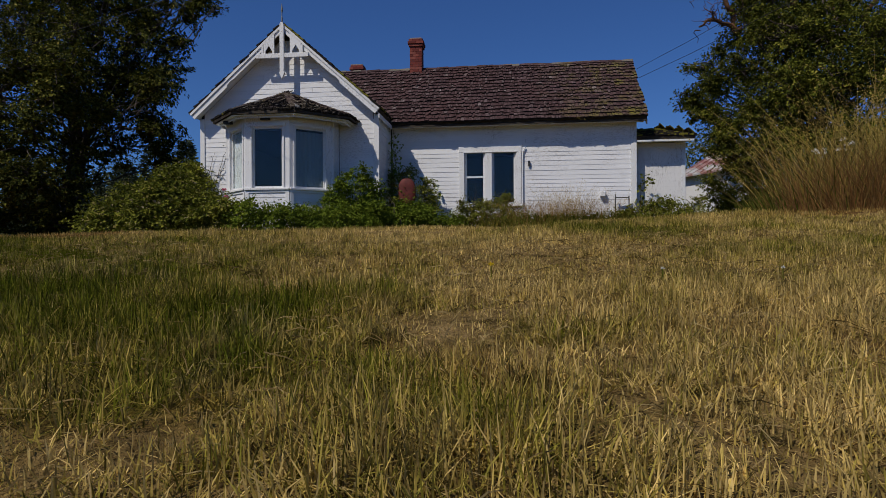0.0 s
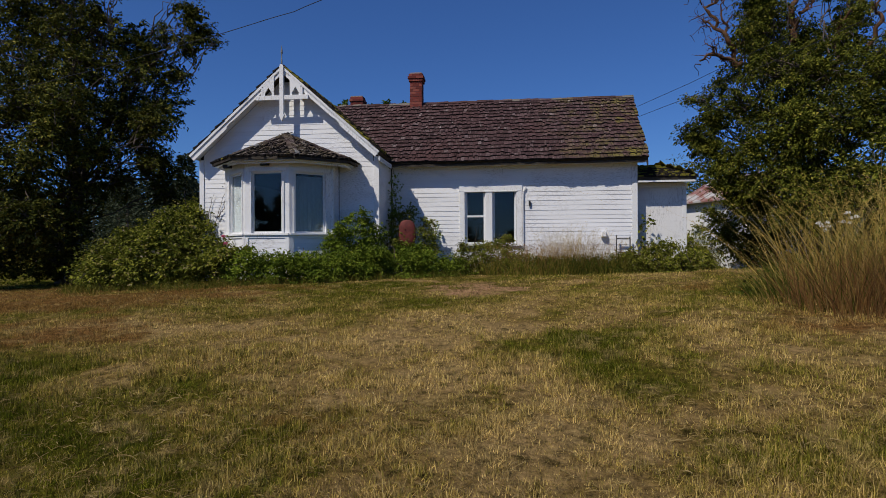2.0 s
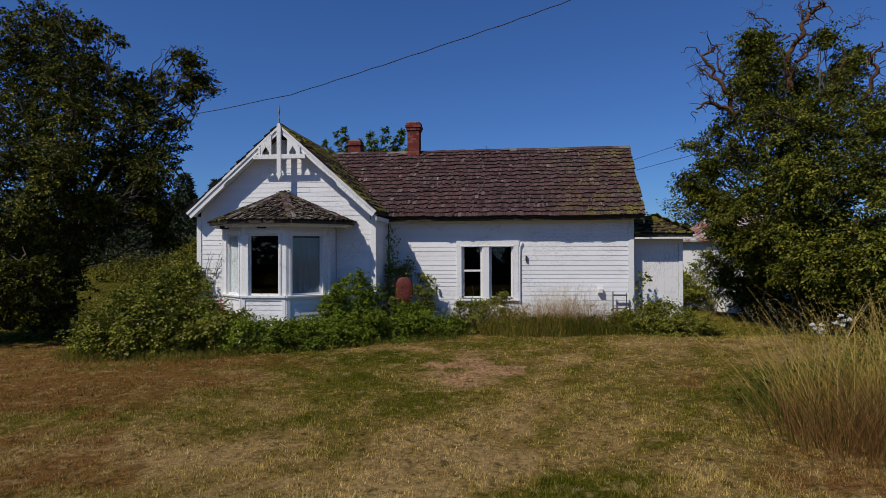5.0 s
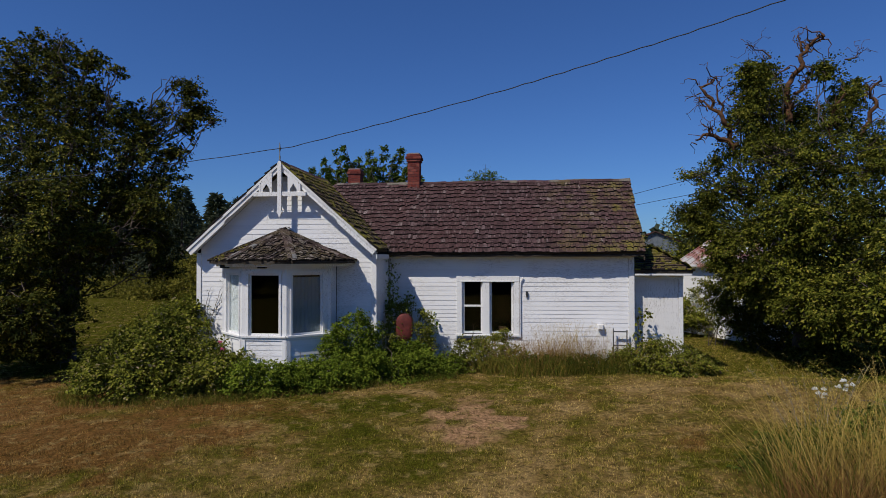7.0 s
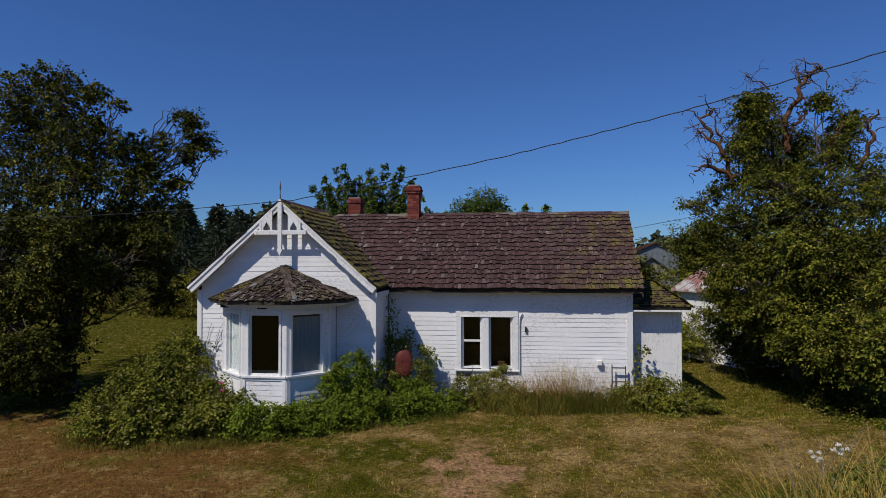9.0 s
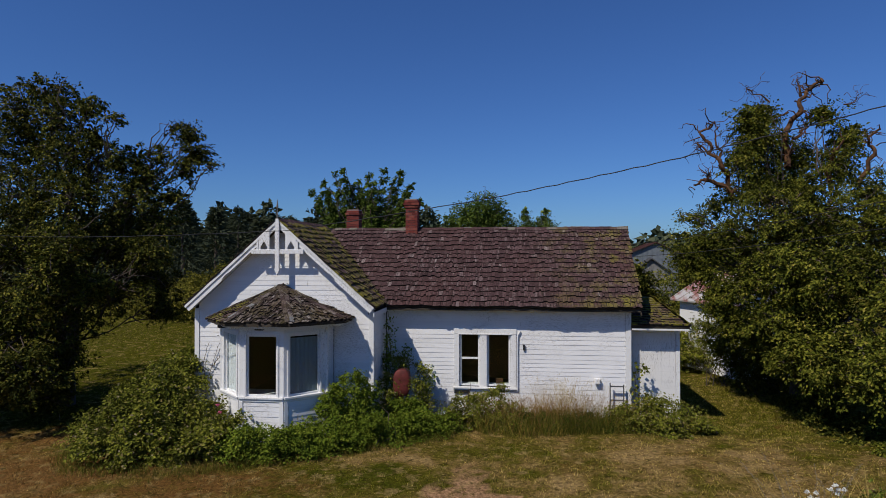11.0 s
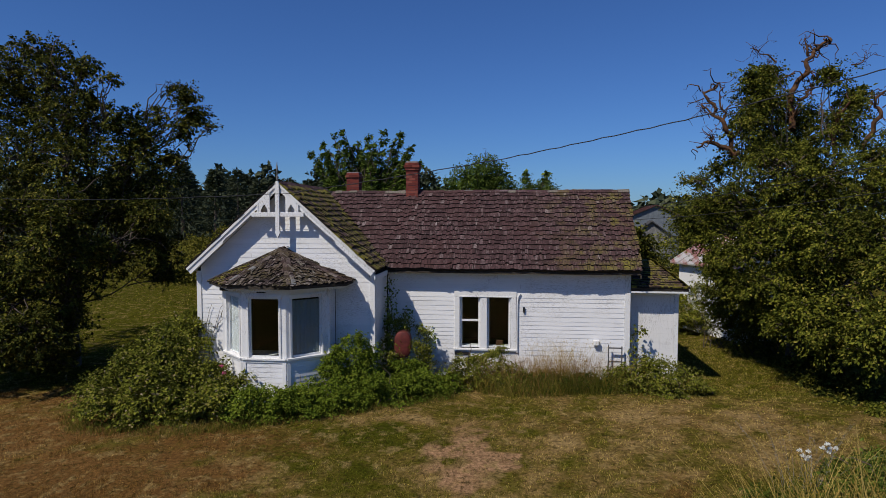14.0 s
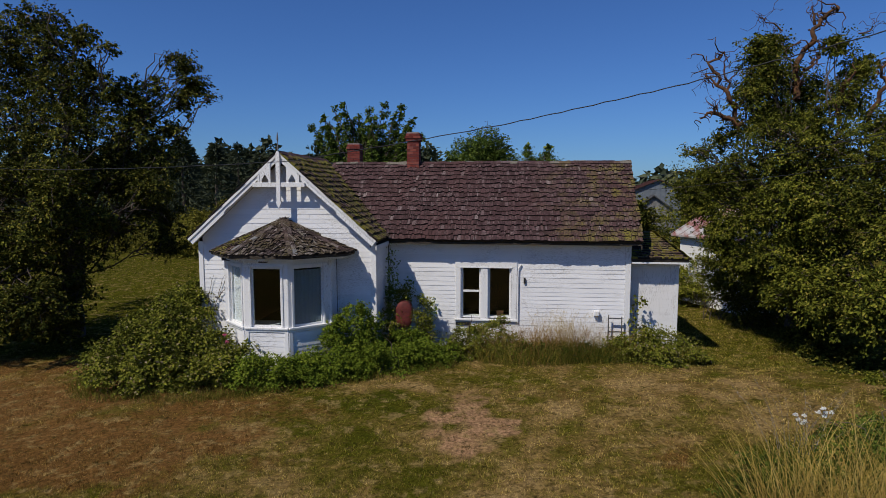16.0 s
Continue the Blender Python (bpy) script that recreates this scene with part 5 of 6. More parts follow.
EAST_SKIRT = [(6.3, 18.5, 3.9, 0.25), (6.35, 18.8, 3.2, 0.28), (6.6, 18.5, 2.5, 0.3), (6.25, 19, 4.4, 0.24), (6.7, 17.2, 3.9, 0.50), (7.5, 16.6, 4.3, 0.75), (8.2, 15.5, 4.2, 0.75), (8.8, 15, 4.2, 0.65), (6.7, 17.2, 2.9, 0.30), (7.2, 16.6, 3.0, 0.48), (7.5, 15.6, 2.3, 0.45), (7.3, 16.3, 1.95, 0.20), (7.9, 15, 2.4, 0.57),
              (7.7, 14.8, 1.9, 0.31), (8.1, 14.3, 2.5, 0.55), (7.95, 13.5, 1.85, 0.40), (7.9, 13, 2.3, 0.51), (9.1, 14, 3.3, 0.93), (8.6, 12.8, 2.2, 0.64), (8.0, 17.5, 2.9, 1.07), (9.0, 17, 2.7, 0.89), (9.6, 16.0, 1.7, 0.9), (8.6, 18.6, 4.6, 1.2)]
EAST_SIDE = [(8.6, 19.8, 6.9, 0.6), (9.3, 19.8, 6.9, 0.55), (7.7, 19.2, 6.9, 0.42), (10.6, 14.6, 1.8, 1.0), (8.8, 17.4, 1.5, 0.7), (8.2, 18.9, 1.7, 0.6),
             (5.55, 18.7, 4.55, 0.36), (5.95, 18.6, 4.15, 0.36), (6.15, 18.7, 5.0, 0.4), (6.45, 18.4, 3.55, 0.40), (6.55, 18.3, 2.95, 0.42), (7.15, 18.2, 2.45, 0.42), (7.6, 17.0, 2.2, 0.42), (7.9, 15.6, 1.9, 0.40)]
# dead limbs: depth, thickness, then x and z along each
DEAD = [(18.8, 0.13, (6.89, 6.67), (6.62, 7.36), (6.23, 7.88), (6.02, 8.47), (6.37, 8.8)), (18.7, 0.07, (6.62, 7.36), (6.41, 8.11), (6.47, 8.68)), (18.8, 0.05, (6.23, 7.88), (5.92, 8.24), (6.03, 7.96)),
        (18.7, 0.13, (7.01, 6.75), (6.44, 6.89), (6.05, 7.08), (5.79, 6.91)), (18.5, 0.07, (6.82, 6.65), (6.16, 6.99), (6.04, 7.24)),
        (19.1, 0.17, (8.62, 7.4), (8.72, 7.9), (8.65, 8.66), (9.04, 9.15), (9.0, 9.53), (9.33, 9.89), (9.61, 10.08)), (19.4, 0.08, (9.17, 9.72), (9.06, 10.2)), (19.2, 0.09, (8.79, 8.35), (9.08, 8.52), (9.3, 8.73)),
        (18.6, 0.12, (9.64, 6.6), (9.72, 7.56), (9.97, 8.15)), (18.2, 0.12, (10.3, 6.8), (10.65, 7.69), (10.53, 7.96), (10.74, 8.4))]
DEAD_TWIGS = [(19.2, 0.04, (8.19, 9.36), (7.69, 9.8), (7.36, 9.93)), (19.3, 0.04, (10.26, 9.41), (10.86, 9.61))]
tree("old_tree", (-13.6, 16.6, 0.1), (-13.4, 16.8, 3.2), WEST_CROWN + WEST_SKIRT + WEST_SIDE, 3500, 41, 0.24, 0.088, LEAF_SHADE_DARK,
     "large old tree with leaves toned dark for shade and an open ragged crown", 3, 0.36, dense=True, bough=0.27, group="old trees beside the house")
tree("old_tree", (8.8, 18.6, 0.2), (9.0, 18.8, 3.0), EAST_CROWN + EAST_SKIRT + EAST_SIDE, 2600, 58, 0.21, 0.084, LEAF_APPLE,
     "large old fruit tree with dense leaves and bare limbs on top", 5, 0.38, dense=True, bough=0.40, group="old trees beside the house", bare=DEAD + DEAD_TWIGS)
# upright leafy shoots fan out of the plum tree's head
pg = np.random.default_rng(77)
shoots = []
for tx, tz in ((-11.14, 8.1), (-10.54, 8.6), (-9.94, 9.2), (-9.32, 9.3), (-8.9, 8.4), (-8.54, 8.7), (-7.85, 9.0), (-7.4, 8.5), (-7.03, 9.3), (-6.4, 8.7), (-6.03, 9.2), (-5.43, 8.3), (-4.87, 7.5), (-10.2, 7.9), (-5.8, 7.9)):
    bx, dy = -8.0 + (tx + 8.0) * 0.55, pg.uniform(-0.7, 0.7)
    for f in np.linspace(0.0, 1.0, 8):
        shoots.append((bx + (tx - bx) * f + pg.normal() * 0.05, 32.5 + dy * (0.5 + 0.5 * f), 5.6 + (tz + 0.2 - 5.6) * f, 0.36 - 0.24 * f))
tree("plum_tree", (-8.0, 32.5, 0.6), (-8.0, 32.5, 3.5), [(-9.4, 32.4, 5.6, 0.9), (-6.6, 32.7, 5.6, 0.9), (-8.0, 32.6, 5.2, 1.5)] + shoots,
     3900, 14, 0.10, 0.15, LEAF_PLUM, "leafy plum tree with upright shoots behind the roof", 7, 0.25, tall=1.6)
tree("far_tree", (-1.4, 35.3, 0.6), (-1.4, 35.3, 3.5), [(-1.5, 35.3, 7.3, 1.1), (-2.3, 35.1, 6.6, 1.2), (-0.6, 35.3, 6.6, 0.9), (-1.2, 35.4, 5.0, 1.8)],
     1500, 18, 0.22, 0.14, LEAF_PLUM, "rounded leafy tree behind the roof", 9, 0.2, "tree", group="far trees behind the house")
tree("far_tree", (1.6, 36.5, 0.6), (1.6, 36.5, 3.5), [(1.0, 36.5, 6.3, 0.6), (2.1, 36.7, 6.2, 0.7), (1.6, 36.5, 4.8, 1.5), (1.0, 36.5, 7.0, 0.22), (1.0, 36.5, 7.4, 0.12), (2.2, 36.6, 6.95, 0.25), (2.25, 36.6, 7.4, 0.13)],
     1000, 16, 0.20, 0.13, LEAF_PLUM, "leafy tree with two upright tops behind the roof", 10, 0.2, "tree", group="far trees behind the house")
tree("far_tree", (10.8, 34.0, 0.6), (10.8, 34.0, 2.5), [(10.6, 34.0, 5.0, 1.6), (12.4, 34.5, 4.5, 1.5), (9.6, 33.5, 2.8, 1.6), (11.4, 34, 2.6, 1.8)],
     1000, 16, 0.30, 0.15, LEAF_APPLE, "low leafy tree beyond the shed", 12, 0.2, "tree", group="far trees behind the house")
tree("far_tree", (6.7, 30.0, 0.6), (6.7, 30.0, 1.6), [(6.7, 30.0, 3.3, 0.6), (6.4, 30.2, 2.4, 0.9), (7.2, 29.8, 2.3, 0.6), (6.3, 30, 4.0, 0.4)],
     420, 18, 0.2, 0.14, LEAF_SHADE_DARK, "small dark leafy tree behind the annex", 13, 0.12, "tree", group="far trees behind the house")


# ---- shrubs, vines and weeds round the house ----
def shrub(name, lobes, sprays, per, spread, size, material, label, seed, category="shrub", stems=14, group=""):
    g = np.random.default_rng(seed)
    lobes = np.asarray(lobes, float)
    at = lobes[:, :2].mean(0)
    z = float(ground_z(*at))
    e = thing(name, (at[0], at[1], z), label, category, group)
    bits = []
    for _ in range(stems):
        k = lobes[int(g.integers(len(lobes)))]
        a = k[:2] + g.normal(size=2) * k[3] * 0.4
        b = k[:3] + g.normal(size=3) * k[3] * 0.7
        b[2] = max(b[2], z + 0.2)
        bits.append(tube(limb_path((a[0], a[1], float(ground_z(*a)) - 0.02), b, g, 0.4, 6), np.linspace(0.016, 0.005, 6), 5))
    mesh_part("branchwork", sheet("branchwork", *join(bits), BARK, True), e, kind="stuff")
    # small tufts stand out of every lobe, so that its outline is uneven
    tuft = np.repeat(lobes, 4, 0)
    out = g.normal(size=(len(tuft), 3)) + np.array([0, -0.2, 0.5])
    out /= np.linalg.norm(out, axis=1)[:, None]
    tuft[:, :3] += out * tuft[:, 3:] * g.uniform(0.75, 1.25, (len(tuft), 1))
    tuft[:, 3] *= g.uniform(0.22, 0.42, len(tuft))
    lobes = np.concatenate([lobes, tuft])
    quads, _, _ = pads(lobes, sprays, per, spread * 1.5, size, g, ground_z, up=0.4, droop=0.2, ratio=0.7, deep=0.8)
    mesh_part("foliage", sheet("foliage", *quads, material), e, kind="stuff")
    return e


shrub("bramble_thicket", [(-8.9, 12.1, 0.80, 0.55), (-8.5, 12.8, 1.10, 0.65), (-8.1, 13.5, 1.55, 0.55), (-7.7, 13.0, 1.45, 0.5), (-7.0, 12.5, 1.0, 0.55), (-7.3, 11.8, 0.80, 0.55),
                          (-6.2, 12.0, 0.75, 0.45), (-8.7, 11.5, 0.65, 0.35), (-9.4, 12.4, 0.65, 0.4), (-8.4, 14.6, 1.5, 0.6), (-6.5, 11.7, 0.65, 0.4), (-8.0, 11.6, 0.7, 0.45), (-7.8, 12.4, 1.1, 0.6), (-8.9, 13.4, 1.1, 0.5), (-8.0, 14.0, 1.95, 0.36), (-8.5, 14.2, 1.75, 0.4)],
      2300, 18, 0.15, 0.074, LEAF_BRAMBLE, "broad tangled bramble thicket against the house wall", 21, "bramble")
shrub("ivy_bed", [(-5.5, 11.75, 0.70, 0.42), (-4.9, 11.9, 0.65, 0.45), (-4.3, 12.2, 0.65, 0.45), (-3.7, 12.5, 0.65, 0.45), (-3.1, 12.9, 0.65, 0.45), (-2.5, 13.2, 0.65, 0.42),
                  (-2.0, 13.6, 0.65, 0.42), (-4.5, 12.5, 0.7, 0.4), (-3.3, 13.4, 0.75, 0.45), (-2.5, 14.0, 0.8, 0.45), (-1.4, 14.0, 0.6, 0.38)],
      2100, 18, 0.12, 0.057, LEAF_IVY, "bright green ground ivy bed in front of the bay window", 22, "ivy")
shrub("rose_shrub", [(-3.85, 13.2, 1.35, 0.30), (-3.5, 13.3, 1.72, 0.28), (-3.25, 13.45, 1.5, 0.26), (-3.95, 13.1, 1.05, 0.28), (-3.3, 13.5, 1.1, 0.32), (-3.6, 13.3, 0.9, 0.32)],
      520, 18, 0.10, 0.055, LEAF_IVY, "leggy green shrub beside the bay window", 23)
shrub("elder_shrub", [(-3.0, 14.5, 1.35, 0.32), (-2.95, 14.35, 0.95, 0.36), (-2.05, 14.5, 1.3, 0.26), (-1.95, 14.3, 0.95, 0.36), (-2.5, 14.05, 0.72, 0.36), (-3.0, 14.9, 1.9, 0.26), (-2.6, 14.85, 2.0, 0.22), (-2.15, 14.9, 1.75, 0.2), (-2.15, 14.25, 1.5, 0.16), (-2.78, 14.2, 1.3, 0.15)],
      480, 16, 0.10, 0.05, LEAF_BRAMBLE, "straggling shrub grown up round the rusty tank", 24)
shrub("bramble_clump", [(-0.9, 14.5, 0.82, 0.45), (-0.4, 14.6, 0.95, 0.42), (0.1, 14.5, 0.75, 0.4), (-1.3, 14.3, 0.6, 0.35)], 620, 18, 0.10, 0.05, LEAF_BRAMBLE,
      "low bramble clump under the paired window", 25, "bramble")
shrub("bramble_clump", [(3.2, 14.6, 0.75, 0.42), (3.8, 14.6, 0.8, 0.45), (4.4, 14.7, 0.72, 0.36), (4.75, 14.6, 0.55, 0.25), (2.7, 14.5, 0.65, 0.38), (3.9, 14.2, 0.6, 0.35)], 860, 18, 0.11, 0.055, LEAF_BRAMBLE,
      "low bramble clump in front of the annex", 26, "bramble")
shrub("hedge_shrub", [(6.3, 23.4, 0.8, 0.6), (7.0, 23.2, 0.75, 0.5), (7.7, 23.4, 0.9, 0.6), (6.6, 24.0, 1.3, 0.6), (7.6, 24.2, 1.3, 0.7), (5.8, 24.2, 1.1, 0.7), (6.8, 20.9, 2.2, 0.32), (7.1, 20.8, 1.75, 0.45), (7.35, 20.8, 1.2, 0.45), (7.9, 20.9, 1.9, 0.6), (7.9, 20.9, 0.9, 0.5)], 1500, 16, 0.15, 0.08, LEAF_BRAMBLE,
      "green shrubs behind the annex under the fruit tree", 27)
shrub("undergrowth", [(8.2, 13.2, 0.55, 0.25), (7.7, 12.3, 0.60, 0.26), (8.8, 13.6, 0.55, 0.3), (7.6, 11.4, 0.7, 0.32), (9.1, 12.5, 0.65, 0.4), (10.2, 13.8, 0.6, 0.5), (8.4, 10.6, 0.75, 0.5), (7.4, 10.4, 0.7, 0.38)], 900, 16, 0.14, 0.075, LEAF_APPLE,
      "weedy undergrowth at the edge of the fruit tree", 28)
# two dark-coloured plantings added to blacken the shade by the fruit tree
shrub("undergrowth", [(7.6, 13.8, 0.5, 0.16), (7.8, 15.2, 0.35, 0.18), (8.0, 16.2, 0.35, 0.2), (8.2, 17.2, 0.35, 0.2), (8.4, 18.2, 0.35, 0.25), (8.6, 15.4, 0.45, 0.3), (8.8, 16.6, 0.45, 0.3), (8.4, 14.2, 0.5, 0.3), (8.9, 17.8, 0.5, 0.4)], 600, 16, 0.13, 0.08, LEAF_SHADE_DARK,
      "weeds coloured dark to deepen the shade under the fruit tree", 35)
shrub("undergrowth", [(7.9, 19.6, 0.8, 0.5), (8.6, 20.2, 1.0, 0.7), (9.4, 20.6, 1.1, 1.0), (10.8, 20.4, 1.1, 1.0), (8.2, 21.4, 1.2, 0.8)], 520, 16, 0.2, 0.11, LEAF_SHADE_DARK, "thicket coloured dark to fill the shade behind the fruit tree", 36)
shrub("meadow_weeds", [(-27, 38, 0.9, 1.2), (-25, 37, 1.0, 1.2), (-23, 36, 0.9, 1.2), (-21.3, 35.5, 1.2, 1.3), (-19.6, 34.5, 1.5, 1.4), (-18, 34, 1.7, 1.5), (-16.5, 33.5, 1.9, 1.5), (-14.6, 33, 1.9, 1.6), (-20, 37, 2.2, 1.3), (-17.5, 36, 2.6, 1.4), (-15, 35.5, 2.6, 1.4), (-22.5, 38.5, 1.9, 1.2)],
      1500, 16, 0.40, 0.16, LEAF_MEADOW, "bank of tall olive-green weeds at the end of the back lawn", 30, "weeds")


def vine(name, paths, leaves, size, material, label, seed):
    g = np.random.default_rng(seed)
    a = paths[0][0]
    e = thing(name, a, label, "vine")
    bits, pts = [], []
    for path in paths:
        p = np.asarray(path, float)
        t = np.linspace(0, len(p) - 1, 14)
        q = np.stack([np.interp(t, np.arange(len(p)), p[:, i]) for i in range(3)], 1) + g.normal(size=(14, 3)) * np.array([0.02, 0.01, 0.02])
        bits.append(tube(q, np.linspace(0.012, 0.004, 14), 5))
        s = g.integers(0, 13, leaves)
        f = g.random((leaves, 1))
        pts.append(q[s] * (1 - f) + q[s + 1] * f + g.normal(size=(leaves, 3)) * np.array([0.085, 0.045, 0.08]))
    mesh_part("stem", sheet("stem", *join(bits), BARK, True), e)
    pts = np.concatenate(pts)
    mesh_part("foliage", sheet("foliage", *kites(pts, np.tile((0, -0.4, -0.5), (len(pts), 1)), size, g, 0.2, 0.7), material), e, kind="stuff")


vine("climbing_vine", [[(-3.04, 14.95, 0.5), (-3.06, 14.9, 1.6), (-3.04, 15.0, 2.4), (-3.03, 15.1, 3.3)], [(-3.0, 14.9, 0.5), (-3.02, 14.85, 1.4), (-2.98, 14.95, 2.3), (-3.0, 15.0, 2.9)], [(-2.9, 15.3, 0.5), (-2.75, 15.35, 1.6), (-2.6, 15.38, 2.3)],
                       [(-2.2, 15.3, 0.5), (-2.05, 15.35, 1.3), (-1.95, 15.38, 1.75)]], 230, 0.07, LEAF_IVY, "green vine climbing the inner corner of the house", 31)
vine("climbing_vine", [[(3.32, 15.3, 0.4), (3.30, 15.38, 1.1), (3.34, 15.4, 1.75), (3.55, 15.4, 1.95)], [(3.3, 15.2, 1.2), (3.6, 15.25, 1.15), (3.85, 15.2, 0.8), (4.05, 15.1, 0.5)]],
     110, 0.10, LEAF_BRAMBLE, "bramble shoot arching against the annex wall", 32)


vine("dry_vine", [[(-7.55, 13.88, 0.6), (-7.45, 13.89, 1.5), (-7.30, 13.90, 2.1), (-7.05, 13.90, 2.75)], [(-7.45, 13.89, 1.4), (-7.55, 13.90, 2.0), (-7.38, 13.90, 2.6)],
                  [(-7.3, 13.89, 2.0), (-7.12, 13.90, 2.2), (-7.02, 13.90, 2.9)]], 9, 0.05, LEAF_SHADE_DARK, "bare dry vine stems on the gable wall", 33)


def stalks(count, region, h0, h1, width, g, lean=0.35, bend=0.5, seg=5, heads=0.0, drift=(0.0, 0.0)):
    """Curved grass stalks, each a narrow tapering strip; region(g, n) gives the roots."""
    xy = region(g, count)
    root = np.column_stack([xy, ground_z(xy[:, 0], xy[:, 1]) - 0.01])
    h = g.uniform(h0, h1, count)
    az = g.uniform(0, 2 * np.pi, count)
    out = np.column_stack([np.cos(az) + drift[0], np.sin(az) + drift[1], np.zeros(count)])
    l0, b0 = np.abs(g.normal(0, lean, count)), g.uniform(0.1, bend, count)
    fa = g.uniform(0, 2 * np.pi, count)
    flat = np.column_stack([np.cos(fa), np.sin(fa), np.zeros(count)])
    rows = []
    for i in range(seg + 1):
        t = i / seg
        c = root + out * (h * (l0 * t * 0.5 + b0 * t * t * 0.6))[:, None] + np.array([0, 0, 1]) * (h * (t - 0.25 * b0 * t * t))[:, None]
        w = (width * (1 - 0.8 * t)) * g.uniform(0.8, 1.2, count) / 2
        rows += [c - flat * w[:, None], c + flat * w[:, None]]
    V = np.stack(rows, 1)
    k = 2 * (seg + 1)
    F = np.concatenate([np.arange(count)[:, None] * k + np.array([2 * i, 2 * i + 1, 2 * i + 3, 2 * i + 2]) for i in range(seg)])
    V = V.reshape(-1, 3)
    if heads:
        n = int(count * heads)
        tip = V.reshape(count, k, 3)[:n, -1]
        pre = V.reshape(count, k, 3)[:n, -3]
        per = 7
        f = g.uniform(-0.1, 1.0, (n, per, 1))
        pts = (pre[:, None] * (1 - f) + tip[:, None] * f + g.normal(size=(n, per, 3)) * 0.007).reshape(-1, 3)
        V2, F2 = kites(pts, np.repeat((tip - pre) * 4, per, 0), 0.022, g, 0.0, 0.35)
        F = np.concatenate([F, F2 + len(V)])
        V = np.concatenate([V, V2])
    return V, F


def around(cx, cy, rx, ry, turn=0.0):
    def pick(g, n):
        a = g.uniform(0, 2 * np.pi, n)
        r = g.random(n) ** 0.72 * (1 + 0.22 * np.sin(3 * a + cx) + 0.12 * np.sin(7 * a + cy)) * 1.12
        u, v = rx * r * np.cos(a), ry * r * np.sin(a)
        c, s = math.cos(turn), math.sin(turn)
        return np.column_stack([cx + u * c - v * s, cy + u * s + v * c])
    return pick


g = np.random.default_rng(40)
rank = thing("tall_grass", (4.3, 7.2, 0.4), "tall rank grass, green below with dry straw seed stalks", "tall grass", kind="stuff")


def tussock(count, cx, cy, r, h0, h1, width, material, name, heads=1.0, lean=0.5):
    """Stalks that fan out from one root."""
    def pick(g, n):
        return np.array((cx, cy)) + g.normal(size=(n, 2)) * r
    V, F = stalks(count, pick, h0, h1, width, g, 0.15, lean, heads=0.0)
    k = 12
    P = V.reshape(count, k, 3)
    root = P[:, :2].mean(1)
    away = (root[:, :2] - np.array((cx, cy))) / r
    t = (np.arange(k) // 2) / 5.0
    h = P[:, -1, 2] - P[:, 0, 2]
    P[:, :, :2] += away[:, None, :] * (h[:, None] * (0.22 * t + 0.16 * t * t))[:, :, None]
    V = P.reshape(-1, 3)
    if heads:
        tip, pre = P[:, -1], P[:, -3]
        f = g.uniform(-0.1, 1.0, (count, 8, 1))
        pts = (pre[:, None] * (1 - f) + tip[:, None] * f + g.normal(size=(count, 8, 3)) * 0.006).reshape(-1, 3)
        V2, F2 = kites(pts, np.repeat((tip - pre) * 5, 8, 0), 0.024, g, 0.0, 0.35)
        V, F = np.concatenate([V, V2]), np.concatenate([F, F2 + len(V)])
    mesh_part(name, sheet(name, V, F, material), rank)


for cx, cy, h in ((3.3, 6.5, 1.15), (3.6, 6.9, 1.3), (3.2, 7.2, 1.05), (3.9, 6.4, 1.3), (4.1, 7.1, 1.35), (3.7, 7.6, 1.2), (4.4, 6.7, 1.3), (4.6, 7.5, 1.25), (4.3, 8.1, 1.1), (5.0, 8.0, 1.15), (5.2, 7.1, 1.2), (4.0, 6.8, 1.3)):
    cx += 0.3
    tussock(100 if cy < 7.4 else 16, cx, cy, 0.20, 0.5 * h, h + 0.32, 0.0095, STRAW, "straw", 1.0, 0.75)
    tussock(100 if cy < 7.4 else 60, cx, cy, 0.30, 0.25, 0.80, 0.012, RANKGRASS, "green_blades", 0.0, 0.95)
for cx, cy in ((3.2, 6.2), (3.5, 6.1), (3.8, 6.0), (3.05, 6.6), (4.2, 6.0), (3.45, 6.4), (3.75, 6.3)):
    cx += 0.25
    tussock(260, cx, cy, 0.24, 0.25, 0.85, 0.007, RUSTGRASS, "rusty_stalks", 0.0, 0.7)
for cx, cy in ((2.85, 7.25), (3.0, 7.7), (3.3, 8.05), (3.6, 8.4), (4.0, 8.8), (4.5, 8.8), (3.3, 7.6), (4.9, 8.6), (5.4, 8.6), (5.9, 9.2), (6.4, 8.4), (3.0, 7.0)):
    cx += 0.35
    tussock(90, cx, cy, 0.22, 0.2, 0.5, 0.010, RANKGRASS, "green_blades", 0.0, 0.9)
for cx, cy in ((4.35, 9.0), (4.65, 9.05), (4.5, 8.85)):
    tussock(14, cx, cy, 0.10, 0.65, 1.12, 0.009, DEADSTALK, "dead_stalks", 1.0, 0.35)
